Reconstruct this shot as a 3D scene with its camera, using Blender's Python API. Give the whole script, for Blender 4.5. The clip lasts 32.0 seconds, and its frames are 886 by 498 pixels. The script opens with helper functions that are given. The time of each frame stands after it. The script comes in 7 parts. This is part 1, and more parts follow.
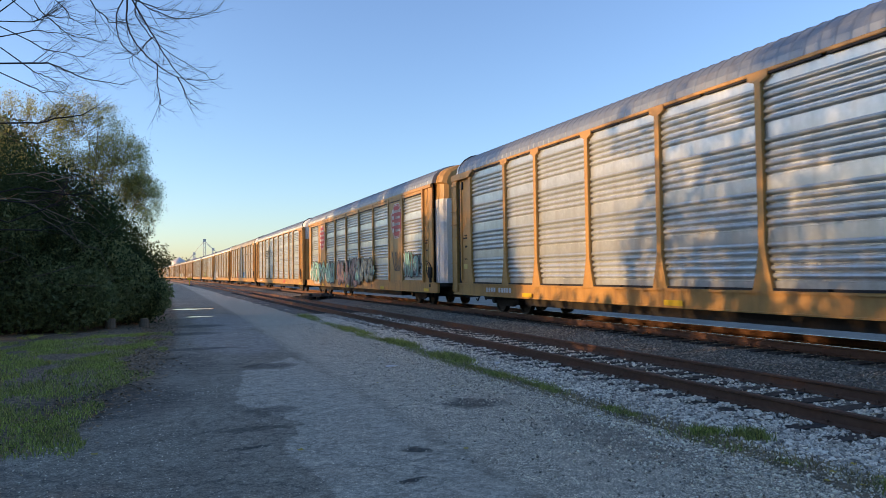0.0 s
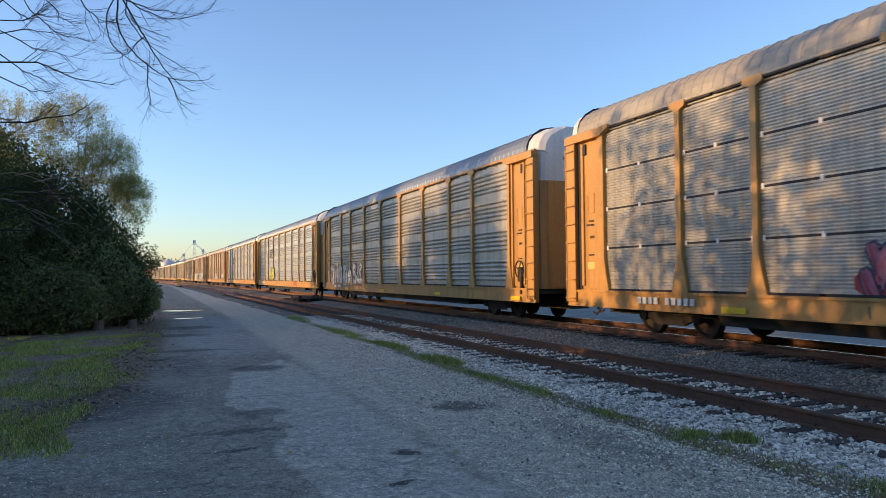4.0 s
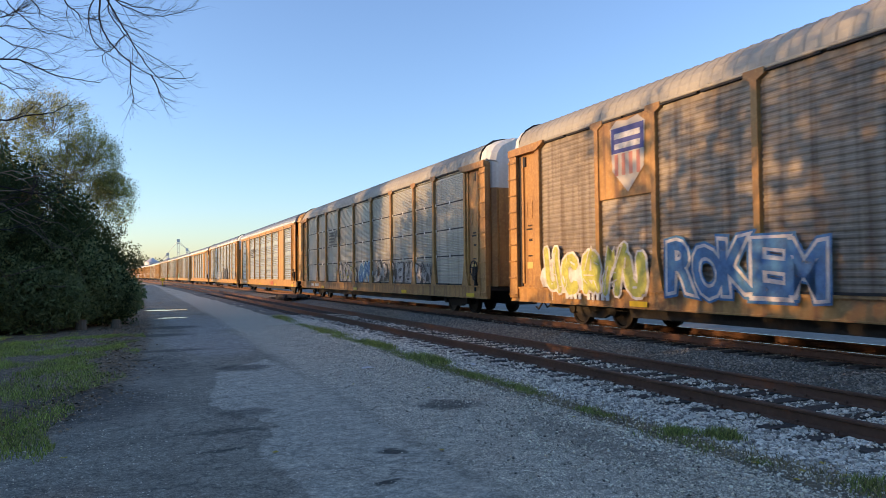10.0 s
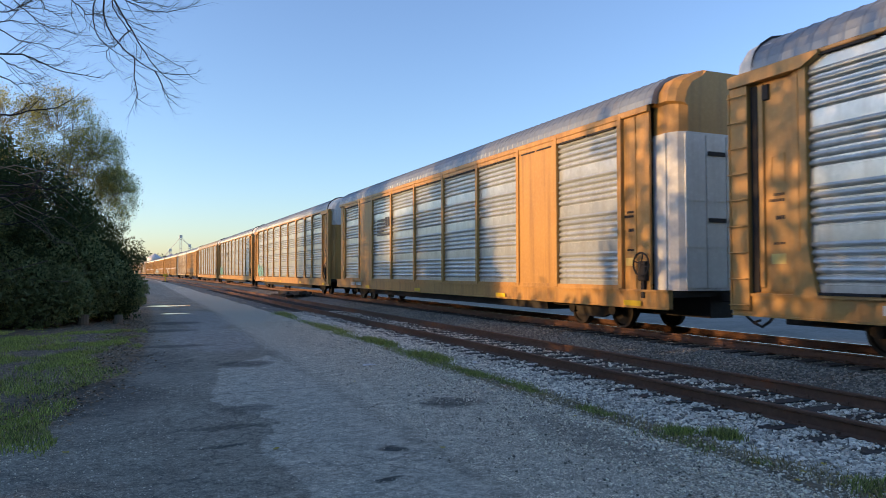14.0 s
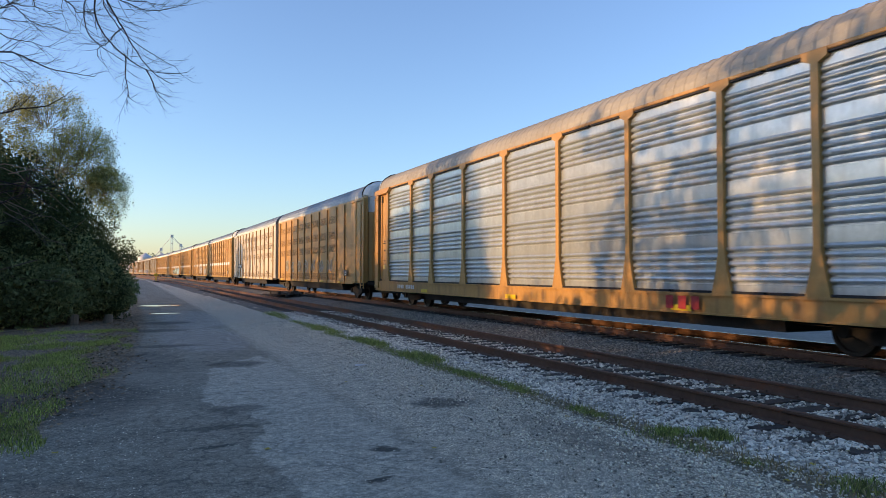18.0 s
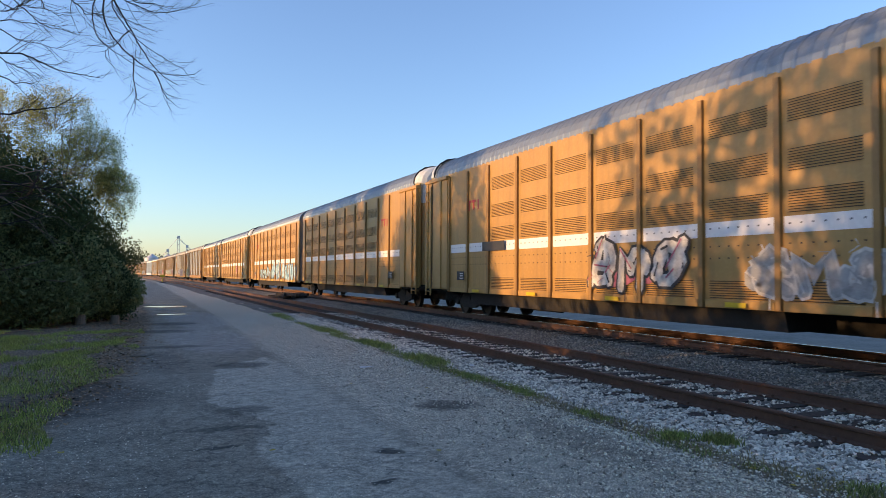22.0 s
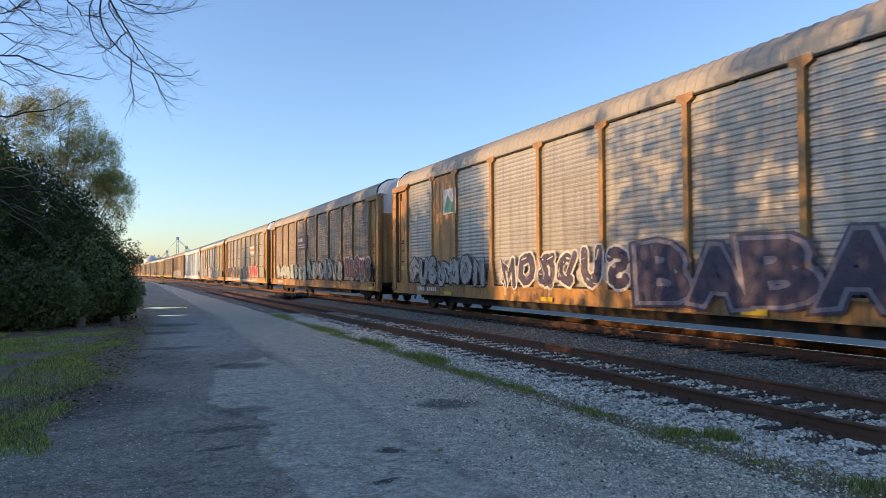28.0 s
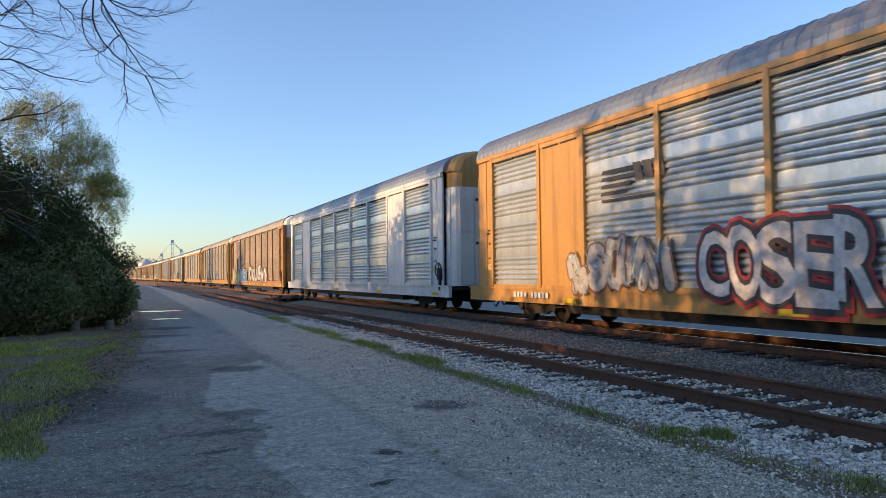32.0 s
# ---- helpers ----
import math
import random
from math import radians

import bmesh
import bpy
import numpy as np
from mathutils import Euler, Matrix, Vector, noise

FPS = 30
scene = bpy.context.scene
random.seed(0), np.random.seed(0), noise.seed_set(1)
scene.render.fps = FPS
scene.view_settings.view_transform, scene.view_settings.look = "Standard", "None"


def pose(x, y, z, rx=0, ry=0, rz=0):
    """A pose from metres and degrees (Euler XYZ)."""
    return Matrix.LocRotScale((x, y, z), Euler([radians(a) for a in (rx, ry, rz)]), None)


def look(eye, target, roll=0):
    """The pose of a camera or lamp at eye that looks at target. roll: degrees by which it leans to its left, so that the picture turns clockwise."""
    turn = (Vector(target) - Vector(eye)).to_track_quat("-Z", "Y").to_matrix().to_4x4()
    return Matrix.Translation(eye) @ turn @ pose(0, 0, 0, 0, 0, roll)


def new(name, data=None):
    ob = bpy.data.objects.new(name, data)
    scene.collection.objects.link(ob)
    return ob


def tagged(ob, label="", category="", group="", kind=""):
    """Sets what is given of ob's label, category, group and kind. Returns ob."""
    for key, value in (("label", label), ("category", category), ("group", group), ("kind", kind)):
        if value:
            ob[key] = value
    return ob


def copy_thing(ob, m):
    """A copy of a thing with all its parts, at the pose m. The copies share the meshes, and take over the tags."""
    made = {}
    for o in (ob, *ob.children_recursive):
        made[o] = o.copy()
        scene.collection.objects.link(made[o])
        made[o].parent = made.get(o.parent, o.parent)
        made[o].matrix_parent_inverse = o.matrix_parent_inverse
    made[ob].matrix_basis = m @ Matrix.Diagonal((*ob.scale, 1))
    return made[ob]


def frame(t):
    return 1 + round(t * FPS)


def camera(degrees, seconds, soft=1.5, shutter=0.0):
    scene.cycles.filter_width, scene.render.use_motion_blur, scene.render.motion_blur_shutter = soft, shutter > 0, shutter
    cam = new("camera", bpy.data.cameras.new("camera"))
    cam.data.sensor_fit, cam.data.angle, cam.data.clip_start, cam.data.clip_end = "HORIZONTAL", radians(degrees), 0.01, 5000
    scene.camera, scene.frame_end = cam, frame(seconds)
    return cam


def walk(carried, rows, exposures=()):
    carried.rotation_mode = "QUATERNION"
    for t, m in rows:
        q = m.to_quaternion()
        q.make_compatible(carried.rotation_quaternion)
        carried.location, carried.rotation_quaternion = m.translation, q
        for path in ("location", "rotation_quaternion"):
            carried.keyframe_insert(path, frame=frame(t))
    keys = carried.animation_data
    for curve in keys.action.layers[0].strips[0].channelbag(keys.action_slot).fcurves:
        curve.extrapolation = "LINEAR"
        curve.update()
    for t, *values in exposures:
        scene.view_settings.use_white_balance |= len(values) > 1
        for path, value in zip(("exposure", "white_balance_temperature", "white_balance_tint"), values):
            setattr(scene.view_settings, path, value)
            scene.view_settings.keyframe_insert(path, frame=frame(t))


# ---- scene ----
# The camera stands still on the lane and is only turned a little by hand.
cam = camera(64.0, 32.0, 0.5, 0.06)
EYE = (0.0, 0.0, 1.68)
PATH = [
    (0, 21.49, 1.89, -0.71),
    (0.5, 21.55, 1.89, -0.84),
    (1, 21.57, 1.77, -0.64),
    (1.5, 21.73, 1.77, -0.59),
    (2, 21.83, 1.79, -0.73),
    (2.5, 22.02, 1.94, -0.63),
    (3, 22.09, 2.07, -0.55),
    (3.5, 22.12, 2.11, -0.47),
    (5.5, 22.65, 1.89, -0.44),
    (6, 22.55, 1.84, -0.36),
    (6.5, 22.62, 1.75, -0.44),
    (7, 22.73, 1.76, -0.45),
    (7.5, 22.72, 1.82, -0.51),
    (8, 22.72, 1.87, -0.48),
    (8.5, 22.76, 1.93, -0.52),
    (9, 22.98, 1.93, -0.53),
    (9.5, 23.23, 1.85, -0.59),
    (10, 23.38, 1.98, -0.55),
    (10.5, 23.36, 1.88, -0.41),
    (11, 23.37, 1.9, -0.34),
    (11.5, 23.37, 1.83, -0.35),
    (12, 23.39, 1.76, -0.31),
    (12.5, 23.35, 1.9, -0.22),
    (13, 23.3, 1.88, -0.13),
    (13.5, 23.26, 1.92, -0.06),
    (14, 23.19, 1.81, -0.12),
    (14.5, 23.25, 1.63, -0.17),
    (16.5, 23.16, 1.88, 0.06),
    (17, 23.32, 2.03, 0.07),
    (17.5, 23.74, 1.88, 0.02),
    (18, 23.83, 1.84, 0.04),
    (18.5, 23.75, 1.8, 0.23),
    (19, 23.63, 1.6, 0.36),
    (19.5, 23.47, 1.52, 0.48),
    (20, 23.47, 1.52, 0.48),
    (20.5, 23.42, 1.72, 0.52),
    (21, 23.24, 1.93, 0.54),
    (21.5, 23.37, 2.05, 0.46),
    (22, 23.37, 2.03, 0.33),
    (22.5, 23.44, 2.15, 0.33),
    (23, 23.36, 2.06, 0.31),
    (23.5, 23.29, 1.86, 0.32),
    (24, 23.17, 1.73, 0.19),
    (24.5, 23.13, 1.86, 0.17),
    (25, 23.06, 1.9, 0.22),
    (25.5, 23.15, 1.93, 0.34),
    (27.5, 23.3, 2.04, 0.04),
    (28, 23.42, 1.93, -0.18),
    (28.5, 23.43, 1.8, -0.34),
    (29, 23.52, 1.89, -0.26),
    (29.5, 23.55, 1.91, -0.22),
    (30, 23.57, 1.77, -0.22),
    (30.5, 23.64, 1.71, -0.26),
    (31, 23.8, 1.67, -0.49),
    (31.5, 23.83, 1.93, -0.54),
    (32, 23.8, 2.02, -0.61),
]


def aim(yaw, pitch, roll):
    """Camera pose from degrees: yaw to the right of +y, pitch up, roll as in look()."""
    a, b = radians(yaw), radians(pitch)
    way = Vector((math.sin(a) * math.cos(b), math.cos(a) * math.cos(b), math.sin(b)))
    return look(EYE, Vector(EYE) + way, roll)


walk(cam, [(t, aim(y, p, r)) for t, y, p, r in PATH], exposures=[(t, e, 10250, 28) for t, e in ((0.0, 0.0), (7.5, 0.0), (9.5, 0.07), (11.0, 0.06), (13.5, 0.0), (19.0, -0.02), (21.0, 0.0), (25.0, 0.0), (28.0, 0.05), (30.0, 0.05), (32.0, 0.0))])

# ---- light: a low evening sun from the far side of the lane, clear sky ----
SUN_AZ = 12.0      # degrees the sun stands ahead of square-on to the train's flank
SUN_EL = 8.0
world = bpy.data.worlds.new("evening_sky")
scene.world = world
world.use_nodes = True
wn = world.node_tree.nodes
sky = wn.new("ShaderNodeTexSky")
sky.sky_type = "NISHITA"
sky.sun_disc = False
sky.sun_elevation = radians(SUN_EL)
sky.sun_rotation = radians(-90 + SUN_AZ)
sky.altitude = 50
sky.air_density = 1.0
sky.dust_density = 0.65
sky.ozone_density = 5.5
wn["Background"].inputs["Strength"].default_value = 0.525
world.node_tree.links.new(sky.outputs["Color"], wn["Background"].inputs["Color"])
sun_data = bpy.data.lights.new("sun", "SUN")
sun_data.energy = 5.0
sun_data.angle = radians(0.6)
sun_data.color = (1.0, 0.76, 0.45)
sun = new("sun", sun_data)
_a, _e = radians(SUN_AZ), radians(SUN_EL)
TO_SUN = Vector((-math.cos(_a) * math.cos(_e), math.sin(_a) * math.cos(_e), math.sin(_e)))
sun.matrix_world = look(TO_SUN * 100, (0, 0, 0))

# ---- materials ----


def material(name, base, rough=0.6, metal=0.0, dark=None, light=None, coarse=0.6, fine=12.0, bump=0.2, bump_scale=40.0,
             streak=None, vary=0.0, spec=0.5, amount=0.5):
    """A procedural surface: base colour with coarse stains, fine grain, optional vertical streaks and relief."""
    m = bpy.data.materials.new(name)
    m.use_nodes = True
    n, l = m.node_tree.nodes, m.node_tree.links
    b = n["Principled BSDF"]
    b.inputs["Roughness"].default_value = rough
    b.inputs["Metallic"].default_value = metal
    b.inputs["Specular IOR Level"].default_value = spec
    tc = n.new("ShaderNodeTexCoord")
    dark = dark or tuple(c * 0.6 for c in base)
    light = light or tuple(min(1, c * 1.25) for c in base)

    def noisy(scale, detail, vec, lo, hi):
        t = n.new("ShaderNodeTexNoise")
        t.inputs["Scale"].default_value = scale
        t.inputs["Detail"].default_value = detail
        l.new(vec, t.inputs["Vector"])
        r = n.new("ShaderNodeMapRange")
        r.inputs["From Min"].default_value, r.inputs["From Max"].default_value = lo, hi
        l.new(t.outputs["Fac"], r.inputs["Value"])
        return r.outputs["Result"]

    def mix(fac, a, c, kind="MIX"):
        x = n.new("ShaderNodeMix")
        x.data_type, x.blend_type = "RGBA", kind
        for sock, val in ((x.inputs["Factor"], fac), (x.inputs["A"], a), (x.inputs["B"], c)):
            if hasattr(val, "is_output"):
                l.new(val, sock)
            elif isinstance(val, tuple):
                sock.default_value = (*val, 1)
            else:
                sock.default_value = val
        return x.outputs["Result"]

    def scaled(val, k):
        x = n.new("ShaderNodeMath")
        x.operation = "MULTIPLY"
        l.new(val, x.inputs[0])
        x.inputs[1].default_value = k
        return x.outputs[0]

    vec = tc.outputs["Object"]
    col = mix(scaled(noisy(coarse, 5, vec, 0.38, 0.68), amount), base, dark)
    col = mix(scaled(noisy(fine, 4, vec, 0.45, 0.75), amount * 0.8), col, light)
    if streak:
        mp = n.new("ShaderNodeMapping")
        mp.inputs["Scale"].default_value = (5.0, 5.0, 0.25)
        l.new(vec, mp.inputs["Vector"])
        col = mix(scaled(noisy(1.0, 6, mp.outputs["Vector"], 0.48, 0.72), streak[1]), col, streak[0])
    if vary:
        oi = n.new("ShaderNodeObjectInfo")
        hsv = n.new("ShaderNodeHueSaturation")
        r = n.new("ShaderNodeMapRange")
        r.inputs["To Min"].default_value, r.inputs["To Max"].default_value = 1 - vary, 1 + vary
        l.new(oi.outputs["Random"], r.inputs["Value"])
        l.new(r.outputs["Result"], hsv.inputs["Value"])
        l.new(col, hsv.inputs["Color"])
        col = hsv.outputs["Color"]
    l.new(col, b.inputs["Base Color"])
    if bump:
        t = n.new("ShaderNodeTexNoise")
        t.inputs["Scale"].default_value = bump_scale
        t.inputs["Detail"].default_value = 5
        l.new(vec, t.inputs["Vector"])
        bp = n.new("ShaderNodeBump")
        bp.inputs["Strength"].default_value = bump
        bp.inputs["Distance"].default_value = 0.02
        l.new(t.outputs["Fac"], bp.inputs["Height"])
        l.new(bp.outputs["Normal"], b.inputs["Normal"])
    return m


def islands(m, low, high):
    """Varies the brightness of a material from piece to piece of a joined mesh."""
    n, l = m.node_tree.nodes, m.node_tree.links
    b = n["Principled BSDF"]
    old = b.inputs["Base Color"].links[0].from_socket
    g = n.new("ShaderNodeNewGeometry")
    r = n.new("ShaderNodeMapRange")
    r.inputs["To Min"].default_value, r.inputs["To Max"].default_value = low, high
    l.new(g.outputs["Random Per Island"], r.inputs["Value"])
    h = n.new("ShaderNodeHueSaturation")
    l.new(r.outputs["Result"], h.inputs["Value"])
    l.new(old, h.inputs["Color"])
    l.new(h.outputs["Color"], b.inputs["Base Color"])
    return m


def backlit(m, share):
    """Lets light shine through thin leaves."""
    n, l = m.node_tree.nodes, m.node_tree.links
    b = n["Principled BSDF"]
    t = n.new("ShaderNodeBsdfTranslucent")
    l.new(b.inputs["Base Color"].links[0].from_socket, t.inputs["Color"])
    x = n.new("ShaderNodeMixShader")
    x.inputs[0].default_value = share
    l.new(b.outputs[0], x.inputs[1])
    l.new(t.outputs[0], x.inputs[2])
    l.new(x.outputs[0], n["Material Output"].inputs["Surface"])
    return m


def banded(m, rgb, share):
    """Duller bands along the flat parts between the grooves."""
    n, l = m.node_tree.nodes, m.node_tree.links
    b = n["Principled BSDF"]
    old = b.inputs["Base Color"].links[0].from_socket
    tc = n.new("ShaderNodeTexCoord")
    nz = n.new("ShaderNodeTexNoise")
    nz.inputs["Scale"].default_value = 1.3
    nz.inputs["Detail"].default_value = 4
    l.new(tc.outputs["Object"], nz.inputs["Vector"])
    sep = n.new("ShaderNodeSeparateXYZ")
    l.new(tc.outputs["Object"], sep.inputs[0])
    z = n.new("ShaderNodeMath")
    z.operation = "MULTIPLY_ADD"
    l.new(nz.outputs["Fac"], z.inputs[0])
    z.inputs[1].default_value = 0.35
    l.new(sep.outputs["Z"], z.inputs[2])
    w = n.new("ShaderNodeMath")
    w.operation = "SINE"
    k = n.new("ShaderNodeMath")
    k.operation = "MULTIPLY_ADD"
    l.new(z.outputs[0], k.inputs[0])
    k.inputs[1].default_value, k.inputs[2].default_value = 6.55, 1.2
    l.new(k.outputs[0], w.inputs[0])
    r = n.new("ShaderNodeMapRange")
    l.new(w.outputs[0], r.inputs["Value"])
    r.inputs["From Min"].default_value, r.inputs["To Max"].default_value = 0.0, share
    x = n.new("ShaderNodeMix")
    x.data_type = "RGBA"
    l.new(r.outputs["Result"], x.inputs["Factor"])
    l.new(old, x.inputs["A"])
    x.inputs["B"].default_value = (*rgb, 1)
    l.new(x.outputs["Result"], b.inputs["Base Color"])
    return m


RUST = (0.16, 0.07, 0.035)
M = {
    "yellow": material("rack_yellow_paint", (0.48, 0.25, 0.075), 0.5, dark=(0.34, 0.17, 0.06), light=(0.56, 0.33, 0.12), streak=(RUST, 0.45), bump=0.05),
    "yellow_old": material("old_rack_yellow_paint", (0.45, 0.225, 0.07), 0.62, dark=(0.22, 0.11, 0.05), light=(0.54, 0.31, 0.12), coarse=0.7, streak=(RUST, 0.8), bump=0.07, amount=0.85),
    "tan": material("tan_orange_paint", (0.47, 0.255, 0.08), 0.5, dark=(0.40, 0.205, 0.058), light=(0.57, 0.33, 0.12), streak=((0.26, 0.14, 0.06), 0.35), bump=0.04),
    "tan_post": material("brown_post_paint", (0.34, 0.18, 0.06), 0.6, streak=(RUST, 0.4), bump=0.05),
    "white_old": material("weathered_white_paint", (0.58, 0.52, 0.42), 0.55, dark=(0.46, 0.40, 0.30), light=(0.74, 0.69, 0.58), streak=((0.2, 0.15, 0.12), 0.5), bump=0.05),
    "white": material("white_end_paint", (0.64, 0.68, 0.66), 0.55, dark=(0.42, 0.45, 0.43), streak=((0.3, 0.27, 0.24), 0.3), bump=0.03),
    "stripe": material("reflective_white_stripe", (0.80, 0.80, 0.78), 0.45, dark=(0.6, 0.6, 0.58), bump=0.02),
    "galv": banded(material("galvanized_steel_panel", (0.55, 0.61, 0.61), 0.30, 0.55, dark=(0.36, 0.415, 0.415), light=(0.76, 0.80, 0.79), coarse=1.6, fine=9.0, streak=((0.36, 0.36, 0.34), 0.4), bump=0.03, vary=0.10), (0.40, 0.45, 0.43), 0.5),
    "grey": material("dull_grey_steel_panel", (0.40, 0.40, 0.355), 0.42, 0.3, dark=(0.25, 0.245, 0.215), light=(0.52, 0.51, 0.46), coarse=0.9, streak=((0.17, 0.14, 0.11), 0.5), bump=0.04, vary=0.10, amount=0.7),
    "grime": material("grimy_brown_grey_panel", (0.30, 0.255, 0.20), 0.65, 0.05, dark=(0.13, 0.095, 0.07), light=(0.44, 0.37, 0.28), coarse=0.45, fine=3.0, streak=((0.11, 0.06, 0.035), 0.75), bump=0.06, vary=0.16, amount=0.95),
    "roof": material("galvanized_roof_sheet", (0.225, 0.275, 0.30), 0.45, 0.5, dark=(0.155, 0.19, 0.21), streak=((0.24, 0.2, 0.17), 0.3), bump=0.03),
    "roof_rust": material("rust_streaked_roof_sheet", (0.33, 0.315, 0.265), 0.6, 0.15, dark=(0.22, 0.195, 0.155), bump=0.04),
    "dark": material("dark_underframe_steel", (0.028, 0.025, 0.022), 0.85, dark=(0.014, 0.012, 0.011), light=(0.06, 0.048, 0.04), bump=0.2),
    "wheel": material("wheel_steel", (0.05, 0.04, 0.033), 0.55, 0.6, bump=0.1),
    "black": material("black_rubber_and_gap_shade", (0.02, 0.02, 0.022), 0.8, bump=0.1),
    "slot": material("dark_vent_slit", (0.075, 0.045, 0.022), 0.85, bump=0.0),
    "rail": material("rusty_rail_steel", (0.15, 0.068, 0.042), 0.75, 0.1, dark=(0.075, 0.038, 0.026), light=(0.24, 0.115, 0.068), bump=0.15),
    "rail_head": material("worn_rail_head", (0.55, 0.55, 0.54), 0.22, 1.0, bump=0.02),
    "tie": material("creosoted_timber", (0.055, 0.043, 0.036), 0.9, dark=(0.03, 0.024, 0.02), light=(0.13, 0.11, 0.095), fine=18, bump=0.5, vary=0.3),
    "ballast": material("crushed_stone_bed", (0.145, 0.135, 0.112), 0.95, dark=(0.05, 0.046, 0.04), light=(0.40, 0.375, 0.32), fine=22, bump=0.8, bump_scale=30, amount=0.8),
    "stone": islands(material("ballast_stone", (0.64, 0.59, 0.49), 0.9, light=(0.82, 0.77, 0.66), fine=40, bump=0.3), 0.35, 1.75),
    "pebble": islands(material("lane_pebble", (0.62, 0.565, 0.45), 0.95, bump=0.2), 0.25, 2.0),
    "leaf_dark": backlit(islands(material("evergreen_leaf", (0.055, 0.092, 0.034), 0.7, dark=(0.018, 0.032, 0.012), light=(0.14, 0.195, 0.07), coarse=0.5, fine=3, bump=0, spec=0.25), 0.75, 1.25), 0.5),
    "leaf_sun": backlit(islands(material("yellowing_leaf", (0.35, 0.365, 0.13), 0.7, dark=(0.26, 0.21, 0.09), light=(0.43, 0.44, 0.19), coarse=0.4, fine=3, bump=0), 0.6, 1.5), 0.6),
    "leaf_far": islands(material("distant_leaf", (0.10, 0.12, 0.05), 0.7, bump=0), 0.6, 1.4),
    "fallen": islands(material("fallen_yellow_leaf", (0.55, 0.38, 0.06), 0.7, bump=0), 0.7, 1.3),
    "bark": material("grey_brown_bark", (0.19, 0.145, 0.105), 0.9, fine=25, bump=0.6),
    "twig": material("dark_bare_twig", (0.035, 0.028, 0.026), 0.9, bump=0.2),
    "grass": islands(material("short_grass", (0.37, 0.47, 0.10), 0.75, light=(0.46, 0.53, 0.15), dark=(0.24, 0.19, 0.09), coarse=0.8, bump=0), 0.5, 1.5),
    "soil": material("bare_leafy_soil", (0.185, 0.13, 0.075), 0.95, dark=(0.075, 0.055, 0.032), light=(0.38, 0.28, 0.17), coarse=2.2, fine=18, bump=0.9, amount=0.9),
    "paper": material("litter_white", (0.72, 0.72, 0.70), 0.7, bump=0),
    "steel_far": material("distant_grey_steel", (0.62, 0.62, 0.61), 0.6, 0.2, bump=0),
    "signal_yellow": material("switch_stand_yellow", (0.65, 0.45, 0.05), 0.6, bump=0.05),
}


